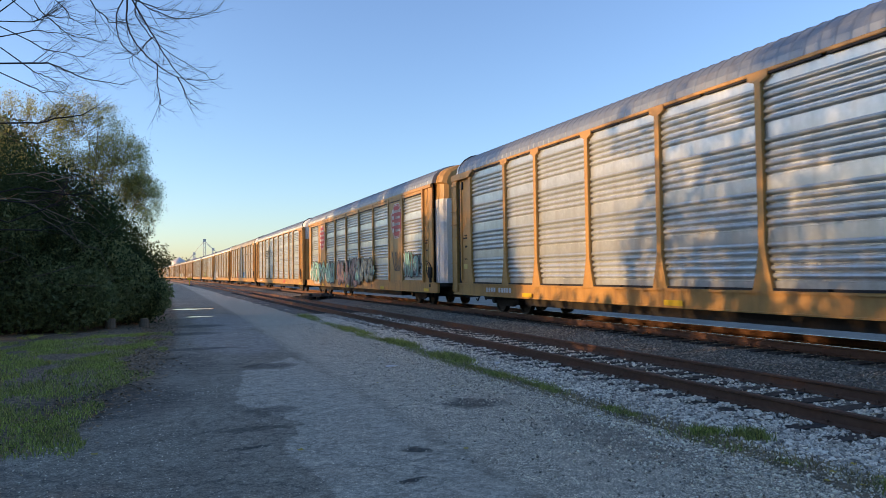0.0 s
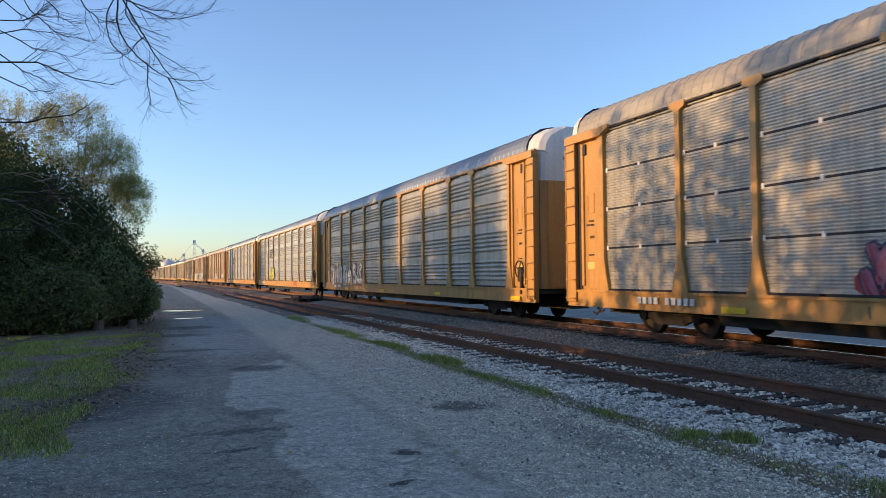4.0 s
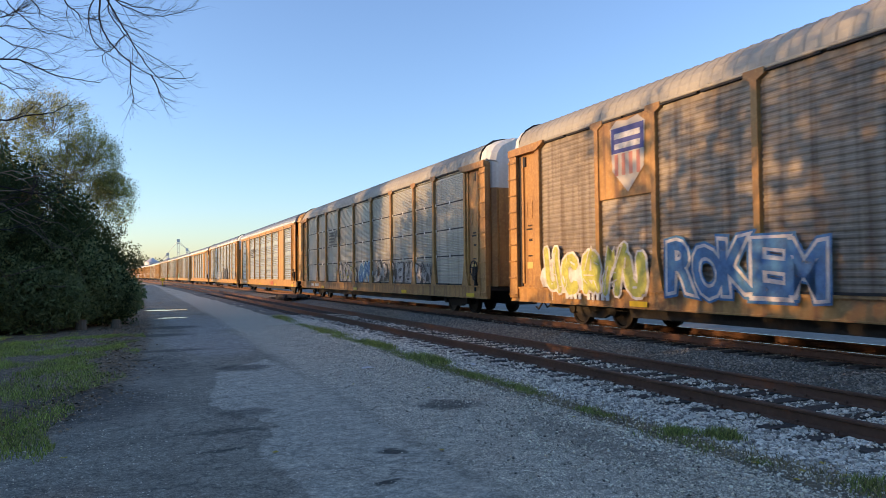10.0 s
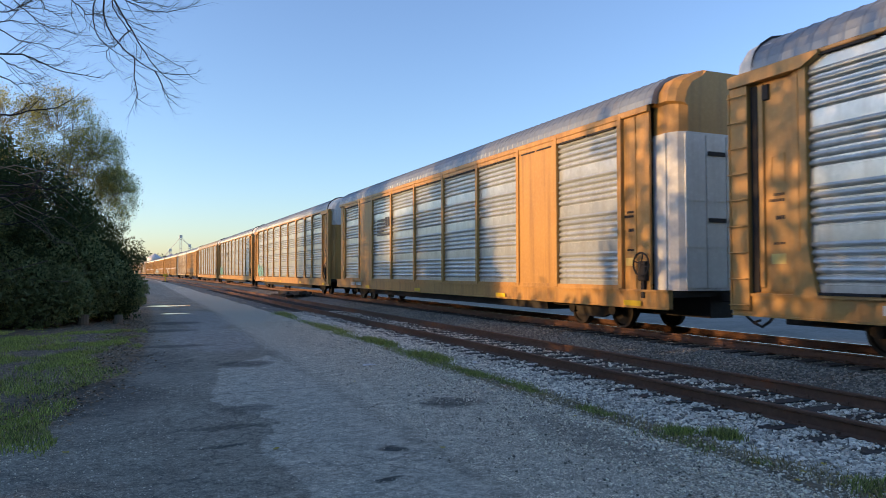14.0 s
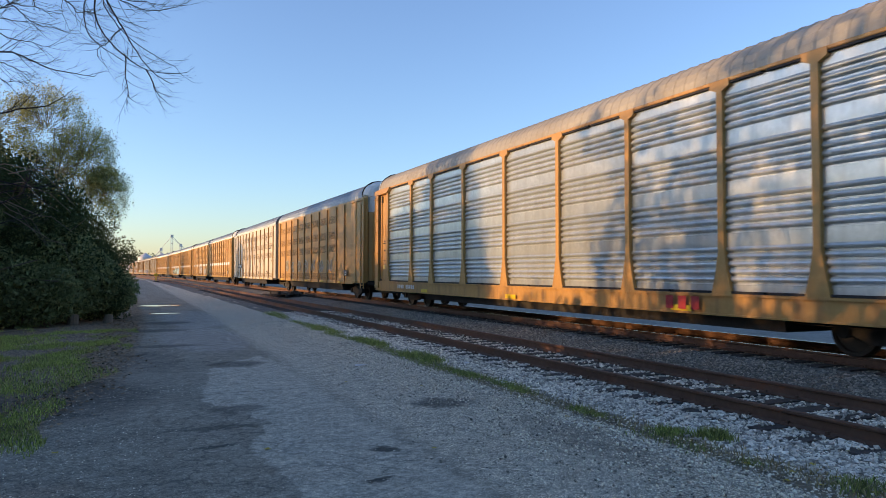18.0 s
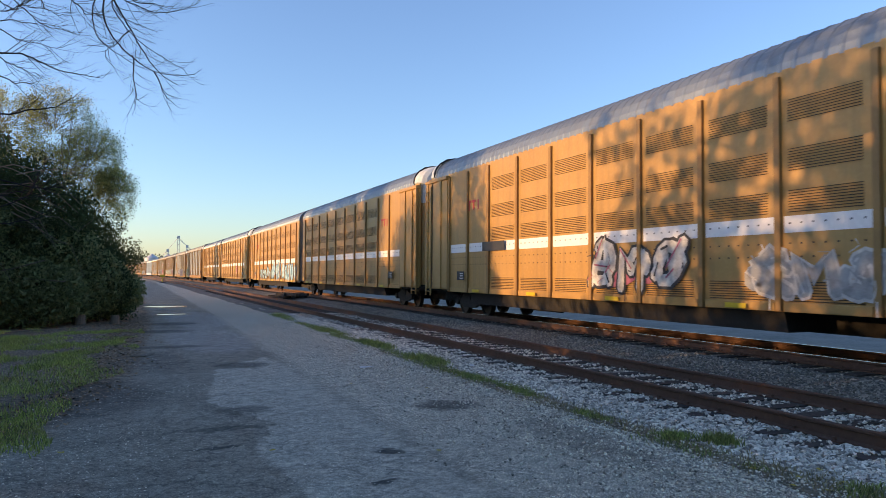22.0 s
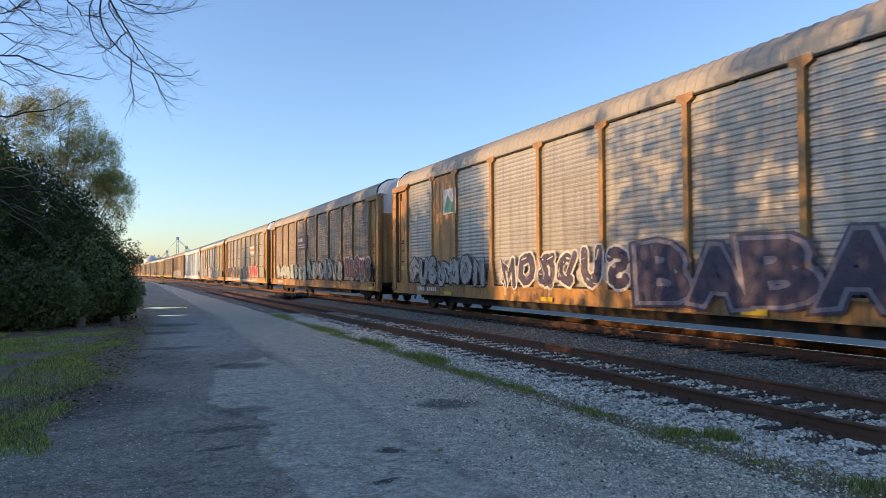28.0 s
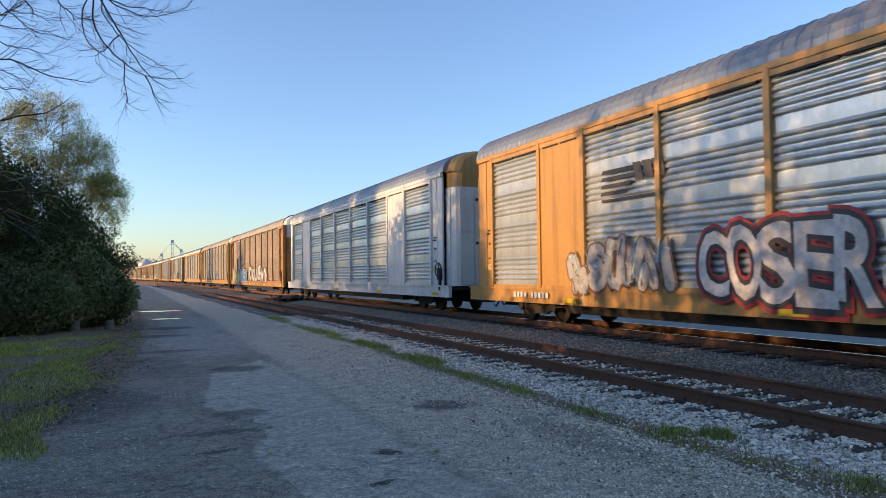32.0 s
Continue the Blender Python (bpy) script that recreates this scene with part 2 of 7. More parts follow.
def lane_material():
    """Worn asphalt, paler patches, a gravel shoulder and dark worn hollows, all with ragged edges."""
    m = material("worn_asphalt_lane", (0.35, 0.306, 0.24), 0.9, dark=(0.20, 0.177, 0.14), light=(0.64, 0.60, 0.48), coarse=0.6, fine=46, bump=0.9, bump_scale=60, amount=0.85)
    n, l = m.node_tree.nodes, m.node_tree.links
    b = n["Principled BSDF"]
    tc = n.new("ShaderNodeTexCoord")

    def noisy(scale, detail=6):
        t = n.new("ShaderNodeTexNoise")
        t.inputs["Scale"].default_value = scale
        t.inputs["Detail"].default_value = detail
        t.inputs["Roughness"].default_value = 0.65
        l.new(tc.outputs["Object"], t.inputs["Vector"])
        return t

    warp = noisy(3.4)
    push = n.new("ShaderNodeVectorMath")
    push.operation = "MULTIPLY_ADD"
    l.new(warp.outputs["Color"], push.inputs[0])
    push.inputs[1].default_value = (0.42, 0.5, 0.0)
    l.new(tc.outputs["Object"], push.inputs[2])
    bent = n.new("ShaderNodeVectorMath")
    bent.operation = "SUBTRACT"
    l.new(push.outputs[0], bent.inputs[0])
    bent.inputs[1].default_value = (0.21, 0.25, 0.0)
    sep = n.new("ShaderNodeSeparateXYZ")
    l.new(bent.outputs[0], sep.inputs[0])

    def ramp(value, lo, hi, top=1.0):
        r = n.new("ShaderNodeMapRange")
        r.interpolation_type = "SMOOTHSTEP"
        l.new(value, r.inputs["Value"])
        r.inputs["From Min"].default_value, r.inputs["From Max"].default_value = lo, hi
        r.inputs["To Max"].default_value = top
        return r.outputs["Result"]

    def oval(cx, cy, rx, ry, soft, strength):
        d = n.new("ShaderNodeVectorMath")
        d.operation = "SUBTRACT"
        l.new(bent.outputs[0], d.inputs[0])
        d.inputs[1].default_value = (cx, cy, 0)
        k = n.new("ShaderNodeVectorMath")
        k.operation = "MULTIPLY"
        l.new(d.outputs[0], k.inputs[0])
        k.inputs[1].default_value = (1 / rx, 1 / ry, 0)
        e = n.new("ShaderNodeVectorMath")
        e.operation = "LENGTH"
        l.new(k.outputs[0], e.inputs[0])
        r = n.new("ShaderNodeMapRange")
        r.interpolation_type = "SMOOTHSTEP"
        l.new(e.outputs["Value"], r.inputs["Value"])
        r.inputs["From Min"].default_value, r.inputs["From Max"].default_value = 1 - soft, 1 + soft
        r.inputs["To Min"].default_value, r.inputs["To Max"].default_value = strength, 0.0
        return r.outputs["Result"]

    def over(col, fac, rgb, kind="MIX"):
        x = n.new("ShaderNodeMix")
        x.data_type, x.blend_type = "RGBA", kind
        l.new(fac, x.inputs["Factor"])
        l.new(col, x.inputs["A"])
        if hasattr(rgb, "is_output"):
            l.new(rgb, x.inputs["B"])
        else:
            x.inputs["B"].default_value = (*rgb, 1)
        return x.outputs["Result"]

    col = b.inputs["Base Color"].links[0].from_socket
    speck = noisy(55, 3)
    stones = n.new("ShaderNodeValToRGB")
    stones.color_ramp.elements[0].position, stones.color_ramp.elements[0].color = 0.38, (0.30, 0.255, 0.195, 1)
    stones.color_ramp.elements[1].position, stones.color_ramp.elements[1].color = 0.66, (0.95, 0.85, 0.68, 1)
    l.new(speck.outputs["Fac"], stones.inputs["Fac"])
    grain = n.new("ShaderNodeValToRGB")
    grain.color_ramp.elements[0].position, grain.color_ramp.elements[0].color = 0.40, (0.45, 0.45, 0.45, 1)
    grain.color_ramp.elements[1].position, grain.color_ramp.elements[1].color = 0.62, (1.45, 1.45, 1.45, 1)
    l.new(noisy(110, 4).outputs["Fac"], grain.inputs["Fac"])

    def beside(stops, soft):
        """How far right of a line x(y) a point lies, 0 to 1; the line is given by stops of (y, x)."""
        k = n.new("ShaderNodeMath")
        k.operation = "DIVIDE"
        l.new(sep.outputs["Y"], k.inputs[0])
        k.inputs[1].default_value = 40.0
        c = n.new("ShaderNodeValToRGB")
        e = c.color_ramp.elements
        while len(e) < len(stops):
            e.new(0.5)
        for el, (yy, xx) in zip(e, stops):
            g = (xx + 3.0) / 8.0
            el.position, el.color = yy / 40.0, (g, g, g, 1)
        l.new(k.outputs[0], c.inputs["Fac"])
        d = n.new("ShaderNodeMath")
        d.operation = "MULTIPLY_ADD"
        l.new(c.outputs["Color"], d.inputs[0])
        d.inputs[1].default_value = -8.0
        l.new(sep.outputs["X"], d.inputs[2])
        return ramp(d.outputs[0], -3.0 - soft, -3.0 + soft)

    def both(a, c, k=1.0):
        x = n.new("ShaderNodeMath")
        x.operation = "MULTIPLY"
        l.new(a, x.inputs[0])
        l.new(c, x.inputs[1])
        y = n.new("ShaderNodeMath")
        y.operation = "MULTIPLY"
        l.new(x.outputs[0], y.inputs[0])
        y.inputs[1].default_value = k
        return y.outputs[0]

    def inverse(a):
        x = n.new("ShaderNodeMath")
        x.operation = "SUBTRACT"
        x.inputs[0].default_value = 1.0
        l.new(a, x.inputs[1])
        return x.outputs[0]

    for cx, cy, rx, ry in ((1.7, 19.0, 1.0, 3.6), (2.0, 27.0, 1.0, 5.0)):
        col = over(col, oval(cx, cy, rx, ry, 0.15, 0.7), (0.43, 0.40, 0.36))
    pale = both(beside([(0, 1.35), (5.5, 1.2), (6.9, 1.05), (8.0, 1.45), (9.6, 0.85), (13.0, 1.35), (14.6, 2.5)], 0.03), inverse(beside([(0, 2.5), (13, 2.5), (16, 2.2)], 0.10)), 0.85)
    col = over(col, pale, (0.60, 0.55, 0.45))
    col = over(col, beside([(0, 2.55), (13, 2.6), (30, 2.9)], 0.22), stones.outputs["Color"])
    crumbs = n.new("ShaderNodeValToRGB")
    crumbs.color_ramp.elements[0].position, crumbs.color_ramp.elements[0].color = 0.40, (0.11, 0.072, 0.045, 1)
    crumbs.color_ramp.elements[1].position, crumbs.color_ramp.elements[1].color = 0.66, (0.52, 0.355, 0.225, 1)
    l.new(noisy(14, 5).outputs["Fac"], crumbs.inputs["Fac"])
    col = over(col, inverse(beside([(0, -2.5), (7.4, -1.9), (8.3, -0.85), (9.8, -0.65), (11.2, -0.25), (13.7, 0.0), (18.6, 0.25), (26, 0.5)], 0.20)), crumbs.outputs["Color"])
    for cx, cy, rx, ry, k in ((2.23, 6.34, 0.15, 0.09, 0.9), (1.87, 5.43, 0.11, 0.06, 0.9), (3.69, 8.35, 0.42, 0.28, 0.75), (1.75, 13.2, 0.5, 0.4, 0.7), (0.95, 7.9, 0.40, 0.10, 0.6), (1.2, 8.9, 0.30, 0.25, 0.6),
                              (0.75, 7.1, 0.30, 0.05, 0.7), (0.6, 21.5, 0.9, 0.5, 0.6), (1.1, 24.6, 0.8, 0.7, 0.65), (0.7, 17.0, 0.8, 0.3, 0.6), (-0.6, 10.5, 0.9, 1.6, 0.55), (0.3, 14.5, 0.6, 1.4, 0.4), (4.2, 6.0, 0.35, 1.2, 0.35)):
        col = over(col, oval(cx, cy, rx, ry, 0.35, k), (0.055, 0.05, 0.042))
    whole = n.new("ShaderNodeValue")
    whole.outputs[0].default_value = 0.8
    col = over(col, whole.outputs[0], grain.outputs["Color"], "MULTIPLY")
    for scale, lo, hi, dim, lift in ((5.0, 0.36, 0.64, 0.62, 1.22), (22.0, 0.38, 0.62, 0.55, 1.45)):
        t = noisy(scale, 8)
        t.inputs["Roughness"].default_value = 0.75
        mottle = n.new("ShaderNodeValToRGB")
        mottle.color_ramp.elements[0].position, mottle.color_ramp.elements[0].color = lo, (dim, dim * 0.98, dim * 0.95, 1)
        mottle.color_ramp.elements[1].position, mottle.color_ramp.elements[1].color = hi, (lift, lift, lift * 0.98, 1)
        l.new(t.outputs["Fac"], mottle.inputs["Fac"])
        col = over(col, whole.outputs[0], mottle.outputs["Color"], "MULTIPLY")
    # long cracks over the whole lane, and crazed asphalt round the worn hollows
    def cracks(scale, lo, hi, strength, mask=None):
        vor = n.new("ShaderNodeTexVoronoi")
        vor.feature = "DISTANCE_TO_EDGE"
        vor.inputs["Scale"].default_value = scale
        l.new(bent.outputs[0], vor.inputs["Vector"])
        crack = n.new("ShaderNodeMapRange")
        l.new(vor.outputs["Distance"], crack.inputs["Value"])
        crack.inputs["From Min"].default_value, crack.inputs["From Max"].default_value = lo, hi
        crack.inputs["To Min"].default_value, crack.inputs["To Max"].default_value = strength, 0.0
        fac = crack.outputs["Result"]
        return both(fac, mask) if mask else fac
    asphalt = inverse(beside([(0, 2.5), (13, 2.5), (30, 2.8)], 0.2))
    col = over(col, cracks(0.17, 0.0006, 0.004, 0.5, asphalt), (0.04, 0.038, 0.034))
    for cx, cy, rx, ry in ((0.9, 8.0, 0.9, 1.6), (0.3, 5.6, 1.2, 1.2), (1.3, 14.5, 1.2, 2.5), (2.1, 6.0, 0.5, 0.6), (-0.4, 9.6, 0.8, 1.4)):
        col = over(col, cracks(2.2, 0.006, 0.035, 0.5, oval(cx, cy, rx, ry, 0.7, 1.0)), (0.05, 0.047, 0.042))
    l.new(col, b.inputs["Base Color"])
    return m


M["lane"] = lane_material()
M["ground"] = material("pale_yard_ground", (0.26, 0.245, 0.22), 0.95, dark=(0.15, 0.15, 0.14), coarse=0.7, fine=9, bump=0.6, bump_scale=18, amount=0.9)


def worn(m):
    """Thin sprayed paint through which the panel shows in patches."""
    n, l = m.node_tree.nodes, m.node_tree.links
    tc = n.new("ShaderNodeTexCoord")
    t = n.new("ShaderNodeTexNoise")
    t.inputs["Scale"].default_value = 3.5
    t.inputs["Detail"].default_value = 7
    t.inputs["Roughness"].default_value = 0.7
    l.new(tc.outputs["Object"], t.inputs["Vector"])
    r = n.new("ShaderNodeMapRange")
    l.new(t.outputs["Fac"], r.inputs["Value"])
    r.inputs["From Min"].default_value, r.inputs["From Max"].default_value = 0.42, 0.68
    r.inputs["To Min"].default_value, r.inputs["To Max"].default_value = 0.03, 0.5
    clear = n.new("ShaderNodeBsdfTransparent")
    x = n.new("ShaderNodeMixShader")
    l.new(r.outputs["Result"], x.inputs[0])
    l.new(n["Principled BSDF"].outputs[0], x.inputs[1])
    l.new(clear.outputs[0], x.inputs[2])
    l.new(x.outputs[0], n["Material Output"].inputs["Surface"])


def flat_paint(name, rgb, rough=0.5):
    if name not in M:
        M[name] = material(name, rgb, rough, bump=0.03, coarse=1.5, fine=8, amount=0.35)
        if name.startswith("spray"):
            worn(M[name])
    return M[name]


# ---- mesh tools ----


class Shape:
    """Collects vertices and faces of one mesh."""

    def __init__(self):
        self.v, self.f = [], []

    def add(self, v, f):
        n = len(self.v)
        self.v += [tuple(p) for p in v]
        self.f += [tuple(i + n for i in q) for q in f]
        return self

    def box(self, x0, x1, y0, y1, z0, z1, bevel=0.0):
        if bevel:
            b = bevel
            poly = [(x0 + b, z0), (x1 - b, z0), (x1, z0 + b), (x1, z1 - b), (x1 - b, z1), (x0 + b, z1), (x0, z1 - b), (x0, z0 + b)]
            return self.prism_y(poly, y0, y1)
        v = [(x, y, z) for x in (x0, x1) for y in (y0, y1) for z in (z0, z1)]
        return self.add(v, [(0, 1, 3, 2), (4, 6, 7, 5), (0, 4, 5, 1), (2, 3, 7, 6), (0, 2, 6, 4), (1, 5, 7, 3)])

    def prism_y(self, poly, y0, y1):
        """A closed polygon of (x, z) drawn out along y."""
        n = len(poly)
        v = [(x, y0, z) for x, z in poly] + [(x, y1, z) for x, z in poly]
        f = [(i, (i + 1) % n, n + (i + 1) % n, n + i) for i in range(n)]
        return self.add(v, f + [tuple(range(n - 1, -1, -1)), tuple(range(n, 2 * n))])

    def prism_x(self, poly, x0, x1):
        """A closed polygon of (y, z) drawn out along x."""
        n = len(poly)
        v = [(x0, y, z) for y, z in poly] + [(x1, y, z) for y, z in poly]
        f = [(i, (i + 1) % n, n + (i + 1) % n, n + i) for i in range(n)]
        return self.add(v, f + [tuple(range(n - 1, -1, -1)), tuple(range(n, 2 * n))])

    def sheet_y(self, line, y0, y1):
        """An open profile of (x, z) drawn out along y."""
        n = len(line)
        v = [(x, y0, z) for x, z in line] + [(x, y1, z) for x, z in line]
        return self.add(v, [(i, i + 1, n + i + 1, n + i) for i in range(n - 1)])

    def tube(self, points, radii, sides=6):
        """A tapering tube along points."""
        rings = []
        for i, p in enumerate(points):
            p = Vector(p)
            d = (Vector(points[min(i + 1, len(points) - 1)]) - Vector(points[max(i - 1, 0)]))
            d = d.normalized() if d.length > 1e-9 else Vector((0, 0, 1))
            s = d.cross(Vector((0.31, 0.9, 0.29)))
            s = s.normalized() if s.length > 1e-4 else Vector((1, 0, 0))
            u = d.cross(s)
            rings.append([tuple(p + radii[i] * (s * math.cos(a) + u * math.sin(a))) for a in [2 * math.pi * k / sides for k in range(sides)]])
        v = [q for r in rings for q in r]
        f = [(i * sides + k, i * sides + (k + 1) % sides, (i + 1) * sides + (k + 1) % sides, (i + 1) * sides + k)
             for i in range(len(rings) - 1) for k in range(sides)]
        return self.add(v, f + [tuple(range(sides - 1, -1, -1)), tuple(range(len(v) - sides, len(v)))])

    def disc_x(self, cx, cy, cz, profile, sides=20):
        """A turned body about an axis along x: profile of (x, radius)."""
        n = len(profile)
        v = [(cx + x, cy + r * math.cos(a), cz + r * math.sin(a)) for a in [2 * math.pi * k / sides for k in range(sides)] for x, r in profile]
        f = [(k * n + i, k * n + i + 1, ((k + 1) % sides) * n + i + 1, ((k + 1) % sides) * n + i) for k in range(sides) for i in range(n - 1)]
        return self.add(v, f)

    def plate(self, poly, x):
        """A flat polygon of (y, z) facing the lane at x."""
        return self.add([(x, y, z) for y, z in poly], [tuple(range(len(poly)))])

    def mesh(self, name, mat):
        m = bpy.data.meshes.new(name)
        m.from_pydata(self.v, [], self.f)
        m.update()
        if mat:
            m.materials.append(mat)
        return m


def part(name, mesh, parent=None, label="", loc=(0, 0, 0), turn=0.0):
    """Links a mesh as one object, under a thing or part where one is given."""
    ob = new(name, mesh)
    ob.location = loc
    ob.rotation_euler = (0, 0, radians(turn))
    if parent:
        ob.parent = parent
    if label:
        tagged(ob, label)
    return ob


def smooth(mesh):
    for p in mesh.polygons:
        p.use_smooth = True
    return mesh

# ---- ground, lane and tracks ----
RAIL_MAIN, RAIL_SIDE = 0.28, 0.15        # heights of the rail tops
X_MAIN, X_SIDE = 11.84, 7.48             # track centres abreast of the camera
BEND = 8.5e-5                            # both tracks bend gently to the left further on


def bend(y):
    return -BEND * max(0.0, y) ** 2


def ribbon(offsets, ys, wob=None):
    """A strip that follows the tracks: offsets of (x, z) across, ys along."""
    s = Shape()
    n = len(offsets)
    v = [(x + bend(y) + (wob(x, y) if wob else 0.0), y, z) for y in ys for x, z in offsets]
    return s.add(v, [(j * n + i, j * n + i + 1, (j + 1) * n + i + 1, (j + 1) * n + i) for j in range(len(ys) - 1) for i in range(n - 1)])


def tufty(x, y, k=0.35):
    return k * (noise.noise(Vector((x * 0.35, y * 0.35, 3.1))) + 0.6 * noise.noise(Vector((x * 1.3, y * 1.3, 7.7))))


YS_LONG = [-60, -30, -10, 0, 10, 20, 30, 45, 60, 80, 100, 130, 160, 200, 250, 300, 360, 430, 520, 640, 800]
ground = tagged(part("ground", Shape().add([(-2500, -2500, -0.06), (2500, -2500, -0.06), (2500, 2500, -0.06), (-2500, 2500, -0.06)], [(0, 1, 2, 3)]).mesh("ground", M["ground"])),
                "pale dry yard ground reaching the horizon", "ground", kind="structure")
soil = tagged(part("verge_soil", ribbon([(-60, -0.02), (-20, -0.015), (-5, -0.01), (-0.2, -0.004)], YS_LONG).mesh("verge_soil", M["soil"])),
              "bare dark soil with leaf litter beside the lane", "soil", kind="structure")
YS_NEAR = [-20 + 0.5 * i for i in range(160)] + [62, 66, 72, 80, 95, 110, 130, 160, 200, 260]
LANE_X = [-2.7, -1.9, -1.25, -0.6, 0.0, 0.8, 1.6, 2.4, 3.0, 3.6, 4.3, 5.0, 5.6]


def lane_z(x, y):
    """A slight crown, hollows and lumps."""
    edge = -0.010 if x in (-2.7, 5.6) else 0.012 + 0.008 * math.sin(min(1.0, max(0.0, (x + 1.2) / 5.0)) * math.pi)
    return edge + 0.010 * noise.noise(Vector((x * 0.9, y * 0.6, 0.0)))


s = Shape()
v = [(x + bend(y) + (tufty(x, y, 0.5) if x == -2.7 else 0.0), y, lane_z(x, y)) for y in YS_NEAR for x in LANE_X]
n = len(LANE_X)
s.add(v, [(j * n + i, j * n + i + 1, (j + 1) * n + i + 1, (j + 1) * n + i) for j in range(len(YS_NEAR) - 1) for i in range(n - 1)])
lane = tagged(part("lane", smooth(s.mesh("lane", M["lane"]))), "worn grey asphalt lane with patches, cracks and a gravel shoulder", "road", kind="structure")
YS_BED = [-900, -600, -300] + [-60 + 2 * i for i in range(80)] + [100 + 15 * i for i in range(90)]
bed = tagged(part("track_bed", ribbon([(4.7, 0.006), (5.3, 0.008), (6.0, -0.032), (8.9, -0.034), (9.7, 0.03), (10.3, 0.085), (13.4, 0.085), (14.4, 0.0), (15.2, -0.055)], YS_BED).mesh("track_bed", M["ballast"])),
             "grey crushed stone ballast bed under two tracks", "ballast", kind="structure")


def rail_mesh(x, top, ys, name):
    h = 0.168
    prof = [(-0.07, -h), (0.07, -h), (0.07, -h + 0.012), (0.012, -h + 0.03), (0.010, -0.042), (0.036, -0.032), (0.037, -0.006), (0.030, 0.0),
            (-0.030, 0.0), (-0.037, -0.006), (-0.036, -0.032), (-0.010, -0.042), (-0.012, -h + 0.03), (-0.07, -h + 0.012), (-0.07, -h)]
    return ribbon([(x + px, top + pz) for px, pz in prof], ys).mesh(name, M["rail"])


TIE_MESH = Shape().box(-1.3, 1.3, -0.115, 0.115, -0.17, 0.0, 0.012).mesh("tie", M["tie"])
PLATE_MESH = Shape().box(-0.10, 0.10, -0.13, 0.13, 0.0, 0.018).box(-0.09, -0.06, -0.06, -0.03, 0.018, 0.05).box(0.06, 0.09, 0.03, 0.06, 0.018, 0.05).mesh("tie_plate", M["rail"])


def track(name, xc, top, label, shiny, y0, y1):
    root = tagged(new(name), label, "railway track", kind="structure")
    for side in (-0.7525, 0.7525):
        part("rail", rail_mesh(xc + side, top, YS_BED, "rail"), root, "rusty brown steel rail")
        w = 0.022 if shiny else 0.010
        part("rail_head", ribbon([(xc + side - w, top + 0.002), (xc + side + w, top + 0.002)], YS_BED).mesh("rail_head", M["rail_head"] if shiny else M["rail"]), root,
             "polished rail head" if shiny else "")
    n = int((y1 - y0) / 0.54)
    for i in range(n):
        y = y0 + 0.54 * i + random.uniform(-0.03, 0.03)
        t = part("tie", TIE_MESH, root, loc=(xc + bend(y) + random.uniform(-0.05, 0.05), y, top - 0.166), turn=random.uniform(-1.5, 1.5))
        if y < 26:
            for side in (-0.7525, 0.7525):
                part("tie_plate", PLATE_MESH, t, loc=(side, 0, 0.0))
    return root


track("siding_track", X_SIDE, RAIL_SIDE, "unused siding with rusty rails on dark old timber ties", False, -4, 70)
track("main_track", X_MAIN, RAIL_MAIN, "main line with worn rails on timber ties", True, -4, 70)

# ---- the train: enclosed motor-car carriers ----
SPEED = 23.55
HALF = 13.45                              # half a car's length over its ends
SIDE = 1.55
SILL0, SILL1, TOP = 0.57, 0.99, 4.98      # above the rail
BAYS = [-11.85, -9.1, -7.05, -4.3, -1.45, 1.45, 4.3, 7.05, 9.1, 11.85]
CACHE = {}


def cached(key, make):
    if key not in CACHE:
        CACHE[key] = make()
    return CACHE[key]


def corrugated(width, kind, z0=SILL1 + 0.05, z1=TOP - 0.10):
    """A side panel of ribbed sheet facing -x, centred on y."""
    line = [(0.0, z0)]
    z = z0 + 0.06
    if kind == "ribbed":
        while z + 0.13 < z1:
            line += [(0.0, z), (0.014, z + 0.020), (0.016, z + 0.050), (0.0, z + 0.078)]
            z += 0.122
    elif kind == "fine":
        bands, pitch, deep = 4, 0.062, 0.016
        each = (z1 - z0 - 0.10) / bands
        for b in range(bands):
            end = z0 + 0.05 + each * (b + 1) - 0.035
            while z + pitch < end:
                line += [(0.0, z), (deep, z + 0.015), (deep, z + 0.031), (0.0, z + 0.046)]
                z += pitch
            line += [(0.0, end - 0.01), (0.08, end - 0.006), (0.08, end + 0.032), (0.0, end + 0.036)]
            z = end + 0.05
    else:
        for g in range(4):
            z = z0 + 0.13 + g * 0.965
            for k in range(5):
                line += [(0.0, z), (0.045, z + 0.012), (0.045, z + 0.034), (0.0, z + 0.050), (-0.020, z + 0.070), (-0.024, z + 0.094), (-0.014, z + 0.118), (0.0, z + 0.132)]
                z += 0.143
    line = [p for p in line if p[1] < z1 - 0.02] + [(0.0, z1)]
    s = Shape().sheet_y(line, -width / 2, width / 2)
    # folded rims and a back sheet
    s.add([(0.0, -width / 2, z0), (0.0, width / 2, z0), (0.06, width / 2, z0), (0.06, -width / 2, z0)], [(0, 1, 2, 3)])
    s.add([(0.06, -width / 2, z0), (0.06, width / 2, z0), (0.06, width / 2, z1), (0.06, -width / 2, z1)], [(0, 1, 2, 3)])
    return s.mesh("side_panel", None)


def band_levels():
    """Heights of the gaps between the four sheets of a banded panel."""
    z0, z1 = SILL1 + 0.05, TOP - 0.02
    each = (z1 - z0 - 0.10) / 4
    return [z0 + 0.015 + each * (b + 1) for b in range(3)]


